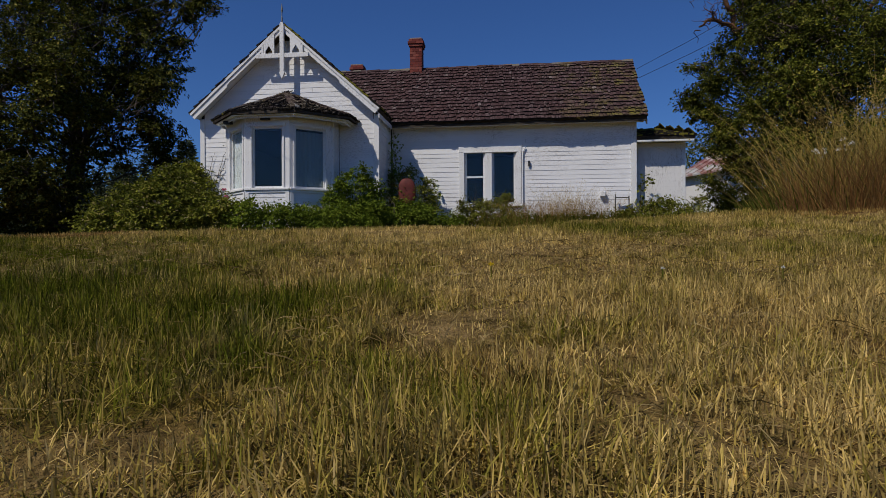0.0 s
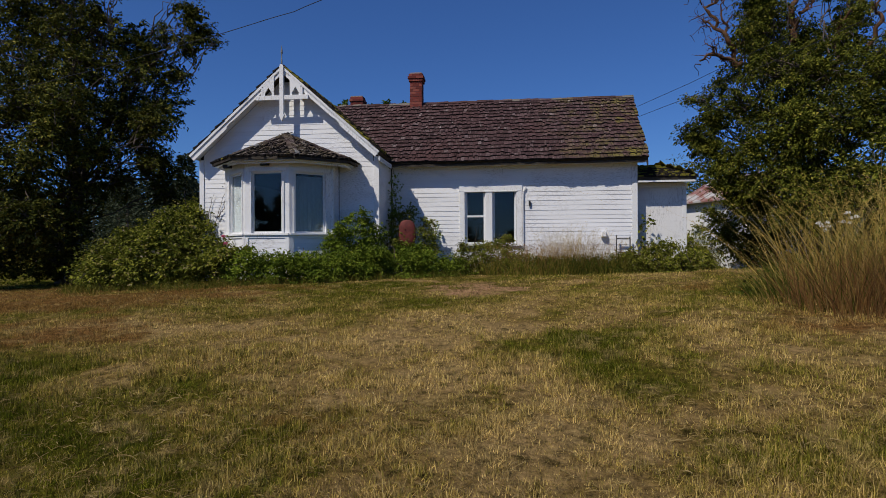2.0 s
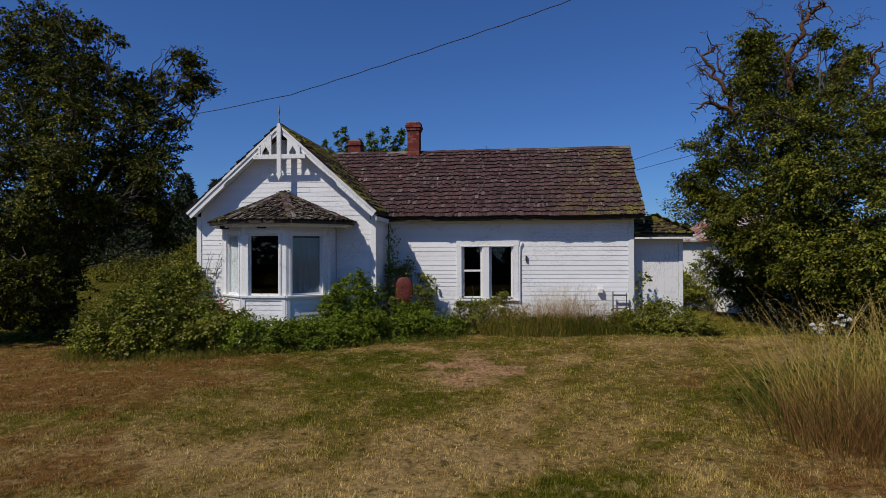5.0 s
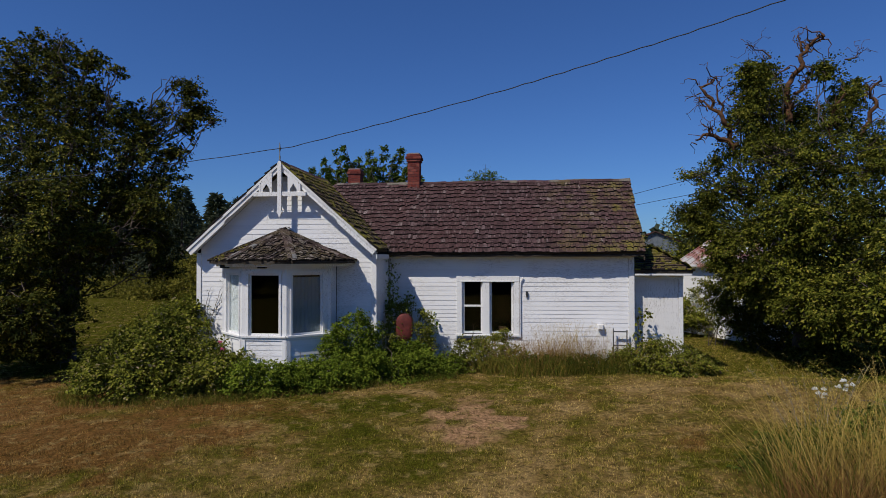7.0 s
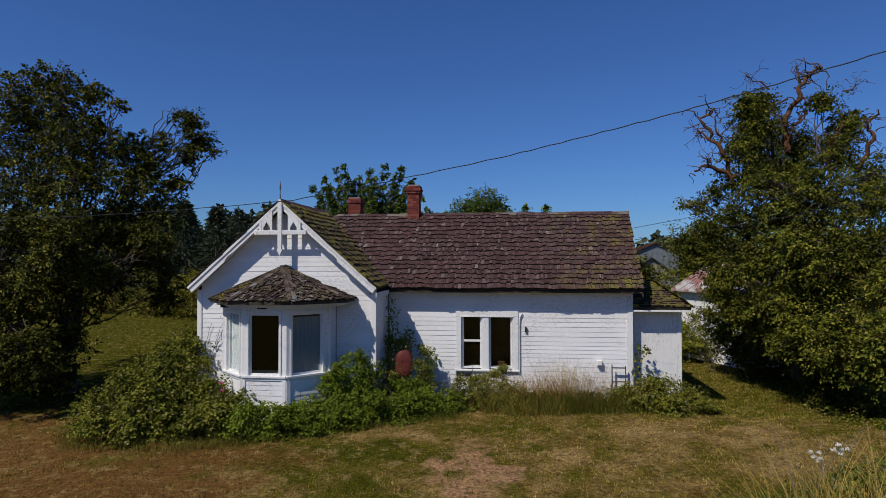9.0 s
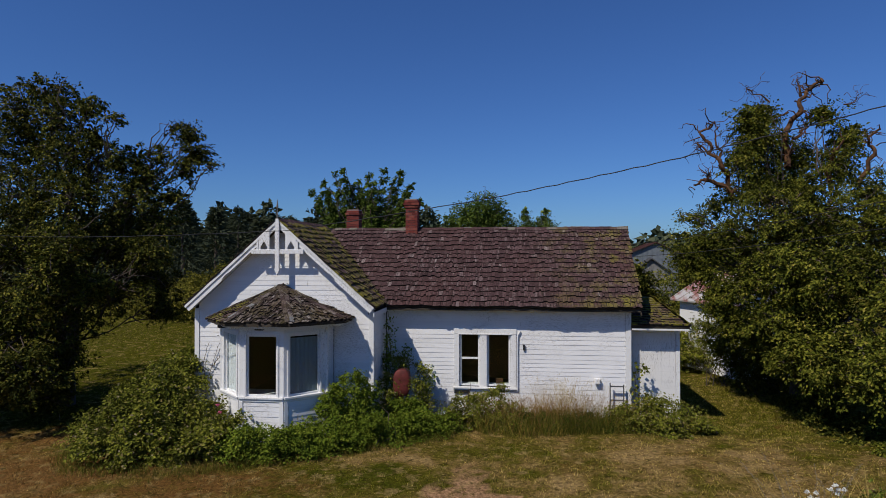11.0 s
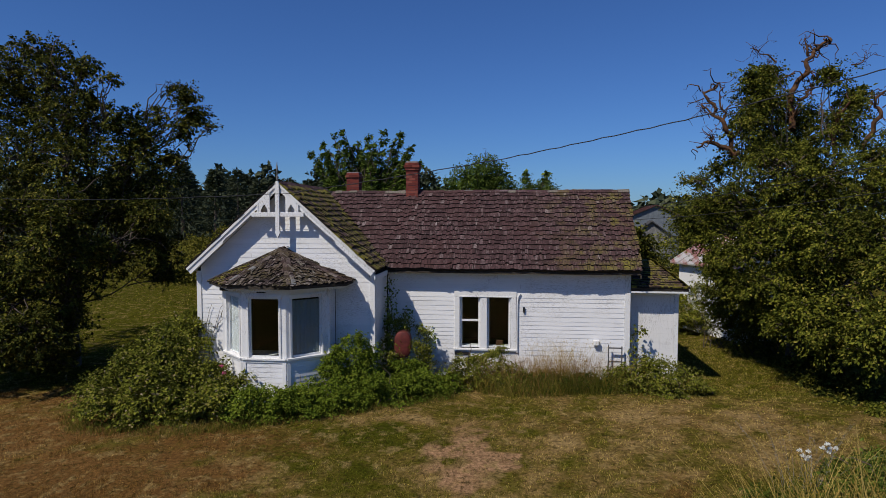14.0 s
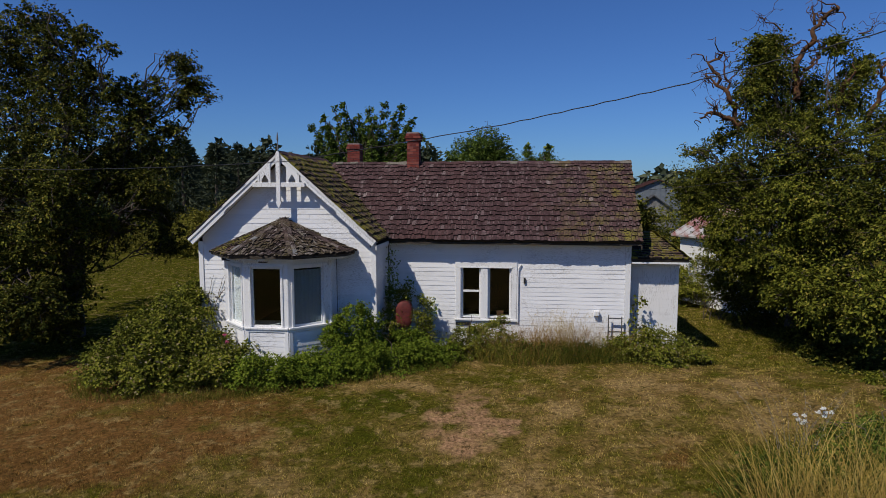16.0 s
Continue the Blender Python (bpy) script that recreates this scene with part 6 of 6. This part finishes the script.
shrub("weed_clump", [(5.6, 8.6, 0.75, 0.5), (6.3, 8.0, 0.7, 0.55), (6.6, 9.0, 0.75, 0.6), (5.9, 7.2, 0.65, 0.5), (5.6, 9.6, 0.6, 0.4), (6.9, 7.0, 0.7, 0.6), (5.1, 8.3, 0.6, 0.4), (4.7, 8.1, 0.85, 0.36), (4.4, 7.8, 0.8, 0.34), (5.4, 7.9, 0.9, 0.42), (4.9, 8.6, 0.75, 0.32), (4.9, 7.3, 0.72, 0.34), (4.6, 8.6, 0.62, 0.3), (3.9, 8.5, 0.55, 0.28), (3.4, 7.9, 0.5, 0.25), (3.9, 7.9, 0.6, 0.3), (5.2, 7.4, 0.6, 0.4), (6.4, 10.0, 0.65, 0.45), (6.9, 9.6, 0.75, 0.5), (7.4, 8.4, 0.8, 0.6)], 2300, 14, 0.12, 0.06, LEAF_WEED,
      "green weeds among the tall grass", 41, "weeds")
shrub("weed_clump", [(0.55, 14.4, 0.65, 0.24), (0.95, 14.5, 0.70, 0.22), (1.55, 14.35, 0.60, 0.22), (2.05, 14.45, 0.68, 0.24), (2.45, 14.4, 0.62, 0.22), (1.2, 14.3, 0.58, 0.2)], 420, 14, 0.09, 0.055, LEAF_WEED,
      "dark green weeds in the grass along the house wall", 43, "weeds")
strip = thing("tall_grass", (1.4, 14.6, 0.5), "dry grass and seed stalks along the house wall", "tall grass", kind="stuff")
mesh_part("straw", sheet("straw", *stalks(420, around(1.5, 14.75, 0.85, 0.45), 0.7, 1.35, 0.005, g, 0.25, 0.6, heads=1.0), STRAW), strip)
mesh_part("rusty_stalks", sheet("rusty_stalks", *stalks(1300, around(1.0, 14.6, 1.9, 0.5), 0.45, 0.95, 0.006, g, 0.3, 0.6, heads=1.0), RUSTGRASS), strip)
mesh_part("green_blades", sheet("green_blades", *stalks(7000, around(1.2, 14.5, 2.6, 0.6), 0.22, 0.6, 0.011, g, 0.5, 0.9, seg=3), WALLGRASS), strip)
fringe = thing("tall_grass", (-5.0, 11.2, 0.5), "uncut grass at the edge of the brambles", "tall grass", kind="stuff")


def fringe_line(g, n):
    t = g.random(n) * 5
    p = np.array([(-9.9, 12.4), (-8.9, 11.1), (-6.6, 11.0), (-5.2, 11.35), (-3.0, 12.5), (-1.2, 13.6)])
    k = np.minimum(t.astype(int), 4)
    f = (t - k)[:, None]
    return p[k] * (1 - f) + p[k + 1] * f + g.normal(size=(n, 2)) * 0.16


mesh_part("green_blades", sheet("green_blades", *stalks(4200, fringe_line, 0.06, 0.24, 0.009, g, 0.6, 0.9, seg=2), WALLGRASS), fringe)


# ---- lawn ----
def lawn(count, y0, y1, h0, h1, width, seg, g, side=0.93, lie=0.42, per=10):
    """Mown blades over a stretch of the lawn, taller where it is green, few on bare soil."""
    n = int(count * 1.25)
    y = np.sqrt(g.uniform((y0 + 0.6) ** 2, (y1 + 0.6) ** 2, n)) - 0.6
    x = -0.12 * y + g.uniform(-1, 1, n) * (side * y + 0.75)
    # blades stand together in small tufts
    pick = g.integers(0, max(1, n // per), n)
    near = 0.016 + 0.0022 * y
    x, y = x[pick] + g.normal(size=n) * near, y[pick] + g.normal(size=n) * near
    green, brown, bare = cover(x, y)
    thick = 0.5 * patchy(x, y, 0.5, 2) + 0.5 * patchy(x + 7, y, 0.13, 2)
    thick = np.clip(0.5 + 2.2 * (thick - 0.5), 0, 1)
    keep = g.random(n) < np.clip(0.10 + 0.35 * ease((1.5 - y) / 0.5) + 1.0 * thick + 0.25 * green - 0.95 * bare, 0.05, 1)
    x, y, green, thick = x[keep], y[keep], green[keep], thick[keep]
    n = len(x)
    root = np.column_stack([x, y, ground_z(x, y) - 0.004])
    h = g.uniform(h0, h1, n) * np.clip(0.30 + 0.5 * green + 1.05 * thick, 0.35, 1.8)
    az, lying = g.uniform(0, 2 * np.pi, n), g.random(n) < lie
    out = np.column_stack([np.cos(az), np.sin(az), np.zeros(n)])
    lean = np.where(lying, g.uniform(1.2, 2.6, n), np.abs(g.normal(0, 0.6, n)))
    fa = g.uniform(0, 2 * np.pi, n)
    flat = np.column_stack([np.cos(fa), np.sin(fa), np.zeros(n)])
    rows = []
    for i in range(seg + 1):
        t = i / seg
        f = 1 / np.sqrt(1 + lean ** 2)
        c = root + (out * (lean * f * h * (0.4 * t + 0.6 * t * t))[:, None]) + np.array([0, 0, 1]) * (h * f * (t - 0.12 * lean.clip(0, 1.5) * t * t))[:, None]
        w = width * (1 - 0.75 * t ** 1.5) / 2 * np.ones(n)
        rows += [c - flat * w[:, None], c + flat * w[:, None]]
    k = 2 * (seg + 1)
    F = np.concatenate([np.arange(n)[:, None] * k + np.array([2 * i, 2 * i + 1, 2 * i + 3, 2 * i + 2]) for i in range(seg)])
    me = sheet("blades", np.stack(rows, 1).reshape(-1, 3), F, BLADE)
    return sown(me, np.repeat(x, k), np.repeat(y, k))


g = np.random.default_rng(50)
grass = thing("lawn_grass", (0, 6, 0.2), "short mown grass, dry straw mixed with green tufts", "grass", kind="stuff")
for count, y0, y1, h0, h1, width, seg in ((76000, 0.35, 1.7, 0.026, 0.070, 0.0033, 2), (104000, 1.7, 3.4, 0.020, 0.050, 0.0046, 1), (96000, 3.4, 5.6, 0.022, 0.056, 0.0060, 1),
                                          (102000, 5.6, 9.0, 0.020, 0.046, 0.0084, 1), (96000, 9.0, 15.5, 0.022, 0.046, 0.0125, 1)):
    mesh_part("blades", lawn(count, y0, y1, h0, h1, width, seg, g), grass)


# coarser blades on the rest of the lawn, beside and behind
n = 45000
xy = np.column_stack([g.uniform(-15, 13, n), g.uniform(-9, 15, n)])
xy = xy[np.abs(xy[:, 0] + 0.12 * xy[:, 1]) > 0.93 * np.maximum(xy[:, 1], -0.2) + 0.6]
V, F = stalks(len(xy), lambda g, n: xy[:n], 0.03, 0.075, 0.022, g, 0.7, 0.9, seg=1)
mesh_part("blades", sown(sheet("blades", V, F, BLADE), V[:, 0], V[:, 1]), grass)


# grass of the back lawn and of the track past the annex
n = 26000
xy = np.column_stack([g.uniform(-24, -6.5, n), g.uniform(16, 40, n)])
xy = np.concatenate([xy, np.column_stack([g.uniform(4.5, 8.5, 22000), g.uniform(15, 22, 22000)])])
wide = np.where(xy[:, 0] < 0, 0.052, 0.018)
V, F = stalks(len(xy), lambda g, n: xy[:n], 0.025, 0.07, wide, g, 0.7, 0.9, seg=1)
mesh_part("blades", sown(sheet("blades", V, F, BLADE), V[:, 0], V[:, 1]), grass)


# long dry straws lying on the mown grass
def straws(count, y0, y1, g):
    y = np.sqrt(g.uniform((y0 + 0.6) ** 2, (y1 + 0.6) ** 2, count)) - 0.6
    x = -0.12 * y + g.uniform(-1, 1, count) * (0.93 * y + 0.75)
    az, L = g.uniform(0, 2 * np.pi, count), g.uniform(0.025, 0.085, count)
    d = np.column_stack([np.cos(az), np.sin(az), g.normal(0, 0.22, count)])
    c = np.column_stack([x, y, ground_z(x, y) + g.uniform(0.006, 0.032, count)])
    w = np.column_stack([-np.sin(az), np.cos(az), g.normal(0, 0.6, count)]) * (0.0007 + 0.0002 * y)[:, None]
    a, b = c - d * L[:, None] / 2, c + d * L[:, None] / 2
    mid = c + np.column_stack([np.zeros(count), np.zeros(count), g.uniform(0, 0.012, count)])
    V = np.stack([a - w, a + w, mid + w, mid - w, b + w * 0.5, b - w * 0.5], 1).reshape(-1, 3)
    k = np.arange(count)[:, None] * 6
    return V, np.concatenate([k + np.array([0, 1, 2, 3]), k + np.array([3, 2, 4, 5])])


mesh_part("straws", sheet("straws", *straws(12000, 0.3, 3.6, g), DRYSTRAW), grass, kind="stuff")


def flower(name, at, h, petals, size, material, label, cat="flower", heads=1):
    g = np.random.default_rng(int(abs(at[0] * 100)) + 7)
    z = float(ground_z(at[0], at[1]))
    e = thing(name, (at[0], at[1], z), label, cat)
    for _ in range(heads):
        tip = np.array((at[0], at[1], z + h)) + (g.normal(size=3) * 0.045 * np.array((1, 1, 1.4)) if heads > 1 else 0)
        mesh_part("stalk", sheet("stalk", *tube(limb_path((at[0], at[1], z), tip, g, 0.1, 5), np.linspace(0.004, 0.002, 5), 5), RANKGRASS), e)
        a = g.uniform(0, 2 * np.pi, petals)
        r = size * np.sqrt(g.random(petals))
        pts = tip + np.column_stack([np.cos(a) * r * 0.6, np.sin(a) * r * 0.6, g.uniform(-0.25, 0.25, petals) * size])
        mesh_part("flower_head", sheet("flower_head", *kites(pts, pts - tip + 0.001, size * 0.6, g, 0.0, 0.7), material), e)


flower("dandelion", (0.02, 1.85), 0.065, 50, 0.012, YELLOW, "yellow dandelion open in the lawn")
flower("clover_flower", (0.62, 1.95), 0.050, 30, 0.008, PETAL, "pale clover head in the lawn")
flower("clover_flower", (1.02, 1.95), 0.050, 30, 0.008, PETAL, "pale clover head in the lawn")
flower("white_phlox", (4.30, 8.5), 0.80, 46, 0.042, PETAL, "tall white flower cluster in the rank grass", heads=5)
flower("white_phlox", (4.64, 8.55), 0.84, 46, 0.042, PETAL, "tall white flower cluster in the rank grass", heads=5)
flower("white_umbel", (4.55, 6.6), 0.95, 24, 0.05, PETAL, "small white flowering weed in the tall grass", heads=3)
flower("pink_rose", (-6.28, 12.2), 1.02, 40, 0.06, PINK, "pink rose in bloom among the brambles", heads=2)


# ---- cables ----
def cable(name, pts, sag, radius, label):
    a, b = Vector(pts[0]), Vector(pts[-1])
    e = thing(name, pts[0], label, "cable")
    way = []
    for (p, q), s in zip(zip(pts, pts[1:]), sag):
        for i in range(16):
            t = i / 16
            w = Vector(p).lerp(Vector(q), t)
            w.z -= s * 4 * t * (1 - t) - 0.006 * math.sin(len(way) * 2.3)
            way.append(w)
    way.append(b)
    vs, fs = tube(way, [radius] * len(way), 6)
    mesh_part("wire", sheet("wire", vs, fs, CABLE, True), e)


cable("overhead_cable", [(-32.0, 22.5, 7.4), (-12.2, 13.3, 5.24), (-3.6, 9.5, 5.20), (0.0, 7.85, 5.575), (2.03, 7.0, 5.90), (3.81, 6.27, 6.265), (10.5, 3.27, 7.65)], (0.25, 0.05, 0.012, 0.006, 0.006, 0.04), 0.0065, "black overhead cable crossing the lawn")
cable("service_wire", [(3.46, 16.6, 5.05), (10.5, 3.4, 7.2)], (0.30,), 0.006, "thin service wire to the gable end of the house")
cable("service_wire", [(3.46, 16.3, 4.72), (10.5, 3.3, 6.7)], (0.35,), 0.006, "thin service wire to the gable end of the house")

# ---- shed, barn, far woods ----
def gabled(name, at, turn, length, width, eave, peak, wall_m, roof_m, label, ribs, over=0.3, base=0.4):
    """A plain outbuilding: walls, two roof slopes with ribs along the fall. x along the ridge."""
    e = thing(name, (*at, base), label, name.replace("_", " "))
    m = Matrix.Translation((*at, 0)) @ Matrix.Rotation(turn, 4, "Z")
    hw, hl = width / 2, length / 2
    for s in (-1, 1):
        part("gable_wall", prism(bmesh.new(), [(s * hl, -hw, base - 0.2), (s * hl, hw, base - 0.2), (s * hl, hw, eave), (s * hl, 0, peak), (s * hl, -hw, eave)], (-s * 0.12, 0, 0), m), wall_m, e)
        part("side_wall", box(bmesh.new(), -hl + 0.125, hl - 0.125, s * hw - (0.12 if s > 0 else 0), s * hw + (0.12 if s < 0 else 0), base - 0.2, eave, m), wall_m, e)
        k = (peak - eave) / hw
        o = hw + over
        rf = part("roof", prism(bmesh.new(), [(-hl - over, 0, peak + 0.06), (hl + over, 0, peak + 0.06), (hl + over, s * o, peak + 0.06 - o * k), (-hl - over, s * o, peak + 0.06 - o * k)], (0, 0, -0.06), m), roof_m, e)
        n = int((length + 2 * over) / ribs)
        for i in range(n + 1):
            x = -hl - over + i * (length + 2 * over - 0.06) / n
            part("rib", prism(bmesh.new(), [(x, 0, peak + 0.063), (x + 0.06, 0, peak + 0.063), (x + 0.06, s * o, peak + 0.063 - o * k), (x, s * o, peak + 0.063 - o * k)], (0, 0, 0.035), m), roof_m, rf)
        for i in range(int(width / 0.5)):
            y = -hw + 0.1 + i * 0.5
            top = peak - abs(y) * k - 0.15
            part("batten", box(bmesh.new(), s * hl + (0.002 if s > 0 else -0.04), s * hl + (0.04 if s > 0 else -0.002), y, y + 0.05, base, top, m), wall_m, e)
    return e


gabled("shed", (9.1, 23.9), radians(-66), 3.2, 3.3, 3.05, 3.95, PANEL, TIN, "small white shed with a rusting tin roof", 0.45, 0.25)
gabled("barn", (15.6, 68.2), radians(84), 9.0, 4.6, 4.95, 5.95, STEEL, RUSTROOF, "grey steel-clad barn with a rusty roof", 0.9)
gabled("small_barn", (12.3, 53.5), radians(80), 4.0, 3.2, 3.2, 4.4, GREYWOOD, BARNWOOD, "small grey weathered wooden barn", 0.8)


def fir(at, h, seed, spread):
    g = np.random.default_rng(seed)
    e = thing("fir_tree", (*at, 0.9), "dark conifer at the edge of the meadow", "conifer", "conifers beyond the meadow")
    base = np.array((*at, 0.9))
    mesh_part("trunk", sheet("trunk", *tube([base, base + (0, 0, h)], [0.22, 0.03], 6), BARK), e)
    n = int(210 * h)
    t = g.random(n) ** 0.8
    a = g.uniform(0, 2 * np.pi, n)
    lump = 1 + 0.35 * np.sin(a * 2 + t * 17 + seed) + 0.25 * g.normal(size=n)
    r = spread * (1 - t) ** 0.85 * np.sqrt(g.uniform(0.15, 1, n)) * lump.clip(0.4, 1.6) + 0.08
    pts = base + np.column_stack([np.cos(a) * r, np.sin(a) * r, t * h * 1.0 - 0.22 * r])
    d = np.column_stack([np.cos(a), np.sin(a), -0.15 + 0.5 * t])
    mesh_part("crown", sheet("crown", *kites(pts, d * 3.0, 0.50, g, 0.6, 0.32), LEAF_FIR), e)


for i, (x, y, h, w) in enumerate([(-46, 66, 12, 3.4), (-42, 68, 10.5, 3.2), (-38.5, 66, 11.5, 3.2), (-35, 69, 10.5, 3), (-32.2, 67, 12, 3.2), (-29.4, 69, 10.4, 3), (-27.0, 68, 9.6, 2.8),
                                   (-24.6, 70, 10.6, 3), (-22.2, 69, 9.4, 2.8), (-19.8, 71, 10.0, 2.8), (-17.6, 70, 9.0, 2.6), (-50, 70, 13, 3.6), (-55, 72, 12, 3.6), (-44, 72, 11, 3), (-40.5, 71, 12, 3), (-37, 72, 10, 3), (-33.5, 73, 11.5, 3), (-30.8, 72, 10.5, 3), (-28.2, 73, 11, 3), (-25.8, 72, 9.5, 3), (-23.4, 74, 10.6, 3), (-21, 73, 9.8, 3), (-18.6, 74, 10, 3)]):
    fir((x, y), h * 0.78, 60 + i, w * 1.15)
for i, (x, y, h, w) in enumerate([(-24.0, 46, 7.6, 2.4), (-27.5, 47, 8.4, 2.6), (-21.5, 49, 7.0, 2.2), (-31, 48, 8.6, 2.8)]):
    fir((x, y), h, 90 + i, w)

g = np.random.default_rng(70)
n = 9000
a = g.uniform(-1.35, 1.35, n)
R = g.uniform(185, 215, n)
top = 8.5 + 2.5 * np.sin(a * 23) * np.sin(a * 9 + 1) + 1.5 * np.sin(a * 61)
pts = np.column_stack([R * np.sin(a), R * np.cos(a), 1.5 + top * g.random(n) ** 0.7])
tagged(new("far_woods", sheet("far_woods", *kites(pts, g.normal(size=(n, 3)), 3.2, g, 0.3, 0.8), LEAF_FIR)), "dark line of far woods on the horizon", "woods", kind="stuff")

n = 13000
x = g.uniform(-95, 60, n)
top = 2.4 + 7.4 * ease((-14 - x) / 9.0) + 1.3 * np.sin(x * 0.55) + 0.9 * np.sin(x * 1.7 + 1)
pts = np.column_stack([x, -62 + 3 * np.sin(x * 0.4) + g.normal(0, 1.5, n), -2.6 + (top + 2.6) * g.random(n) ** 0.8])
tagged(new("far_woods", sheet("far_woods", *kites(pts, g.normal(size=(n, 3)), 1.5, g, 0.4, 0.7), LEAF_FIR)), "dark belt of trees across the field, mirrored in the panes", "woods", kind="stuff")

n = 19000
x = g.uniform(-75, -8, n)
top = 9.0 + 1.2 * np.sin(x * 0.9) + 0.9 * np.sin(x * 2.3 + 1)
pts = np.column_stack([x, 78 + 3 * np.sin(x * 0.4) + g.normal(0, 1.2, n), 0.9 + top * g.random(n) ** 0.8])
tagged(new("far_woods", sheet("far_woods", *kites(pts, g.normal(size=(n, 3)), 0.9, g, 0.4, 0.6), LEAF_FIR)), "dark mixed wood behind the meadow", "woods", kind="stuff")
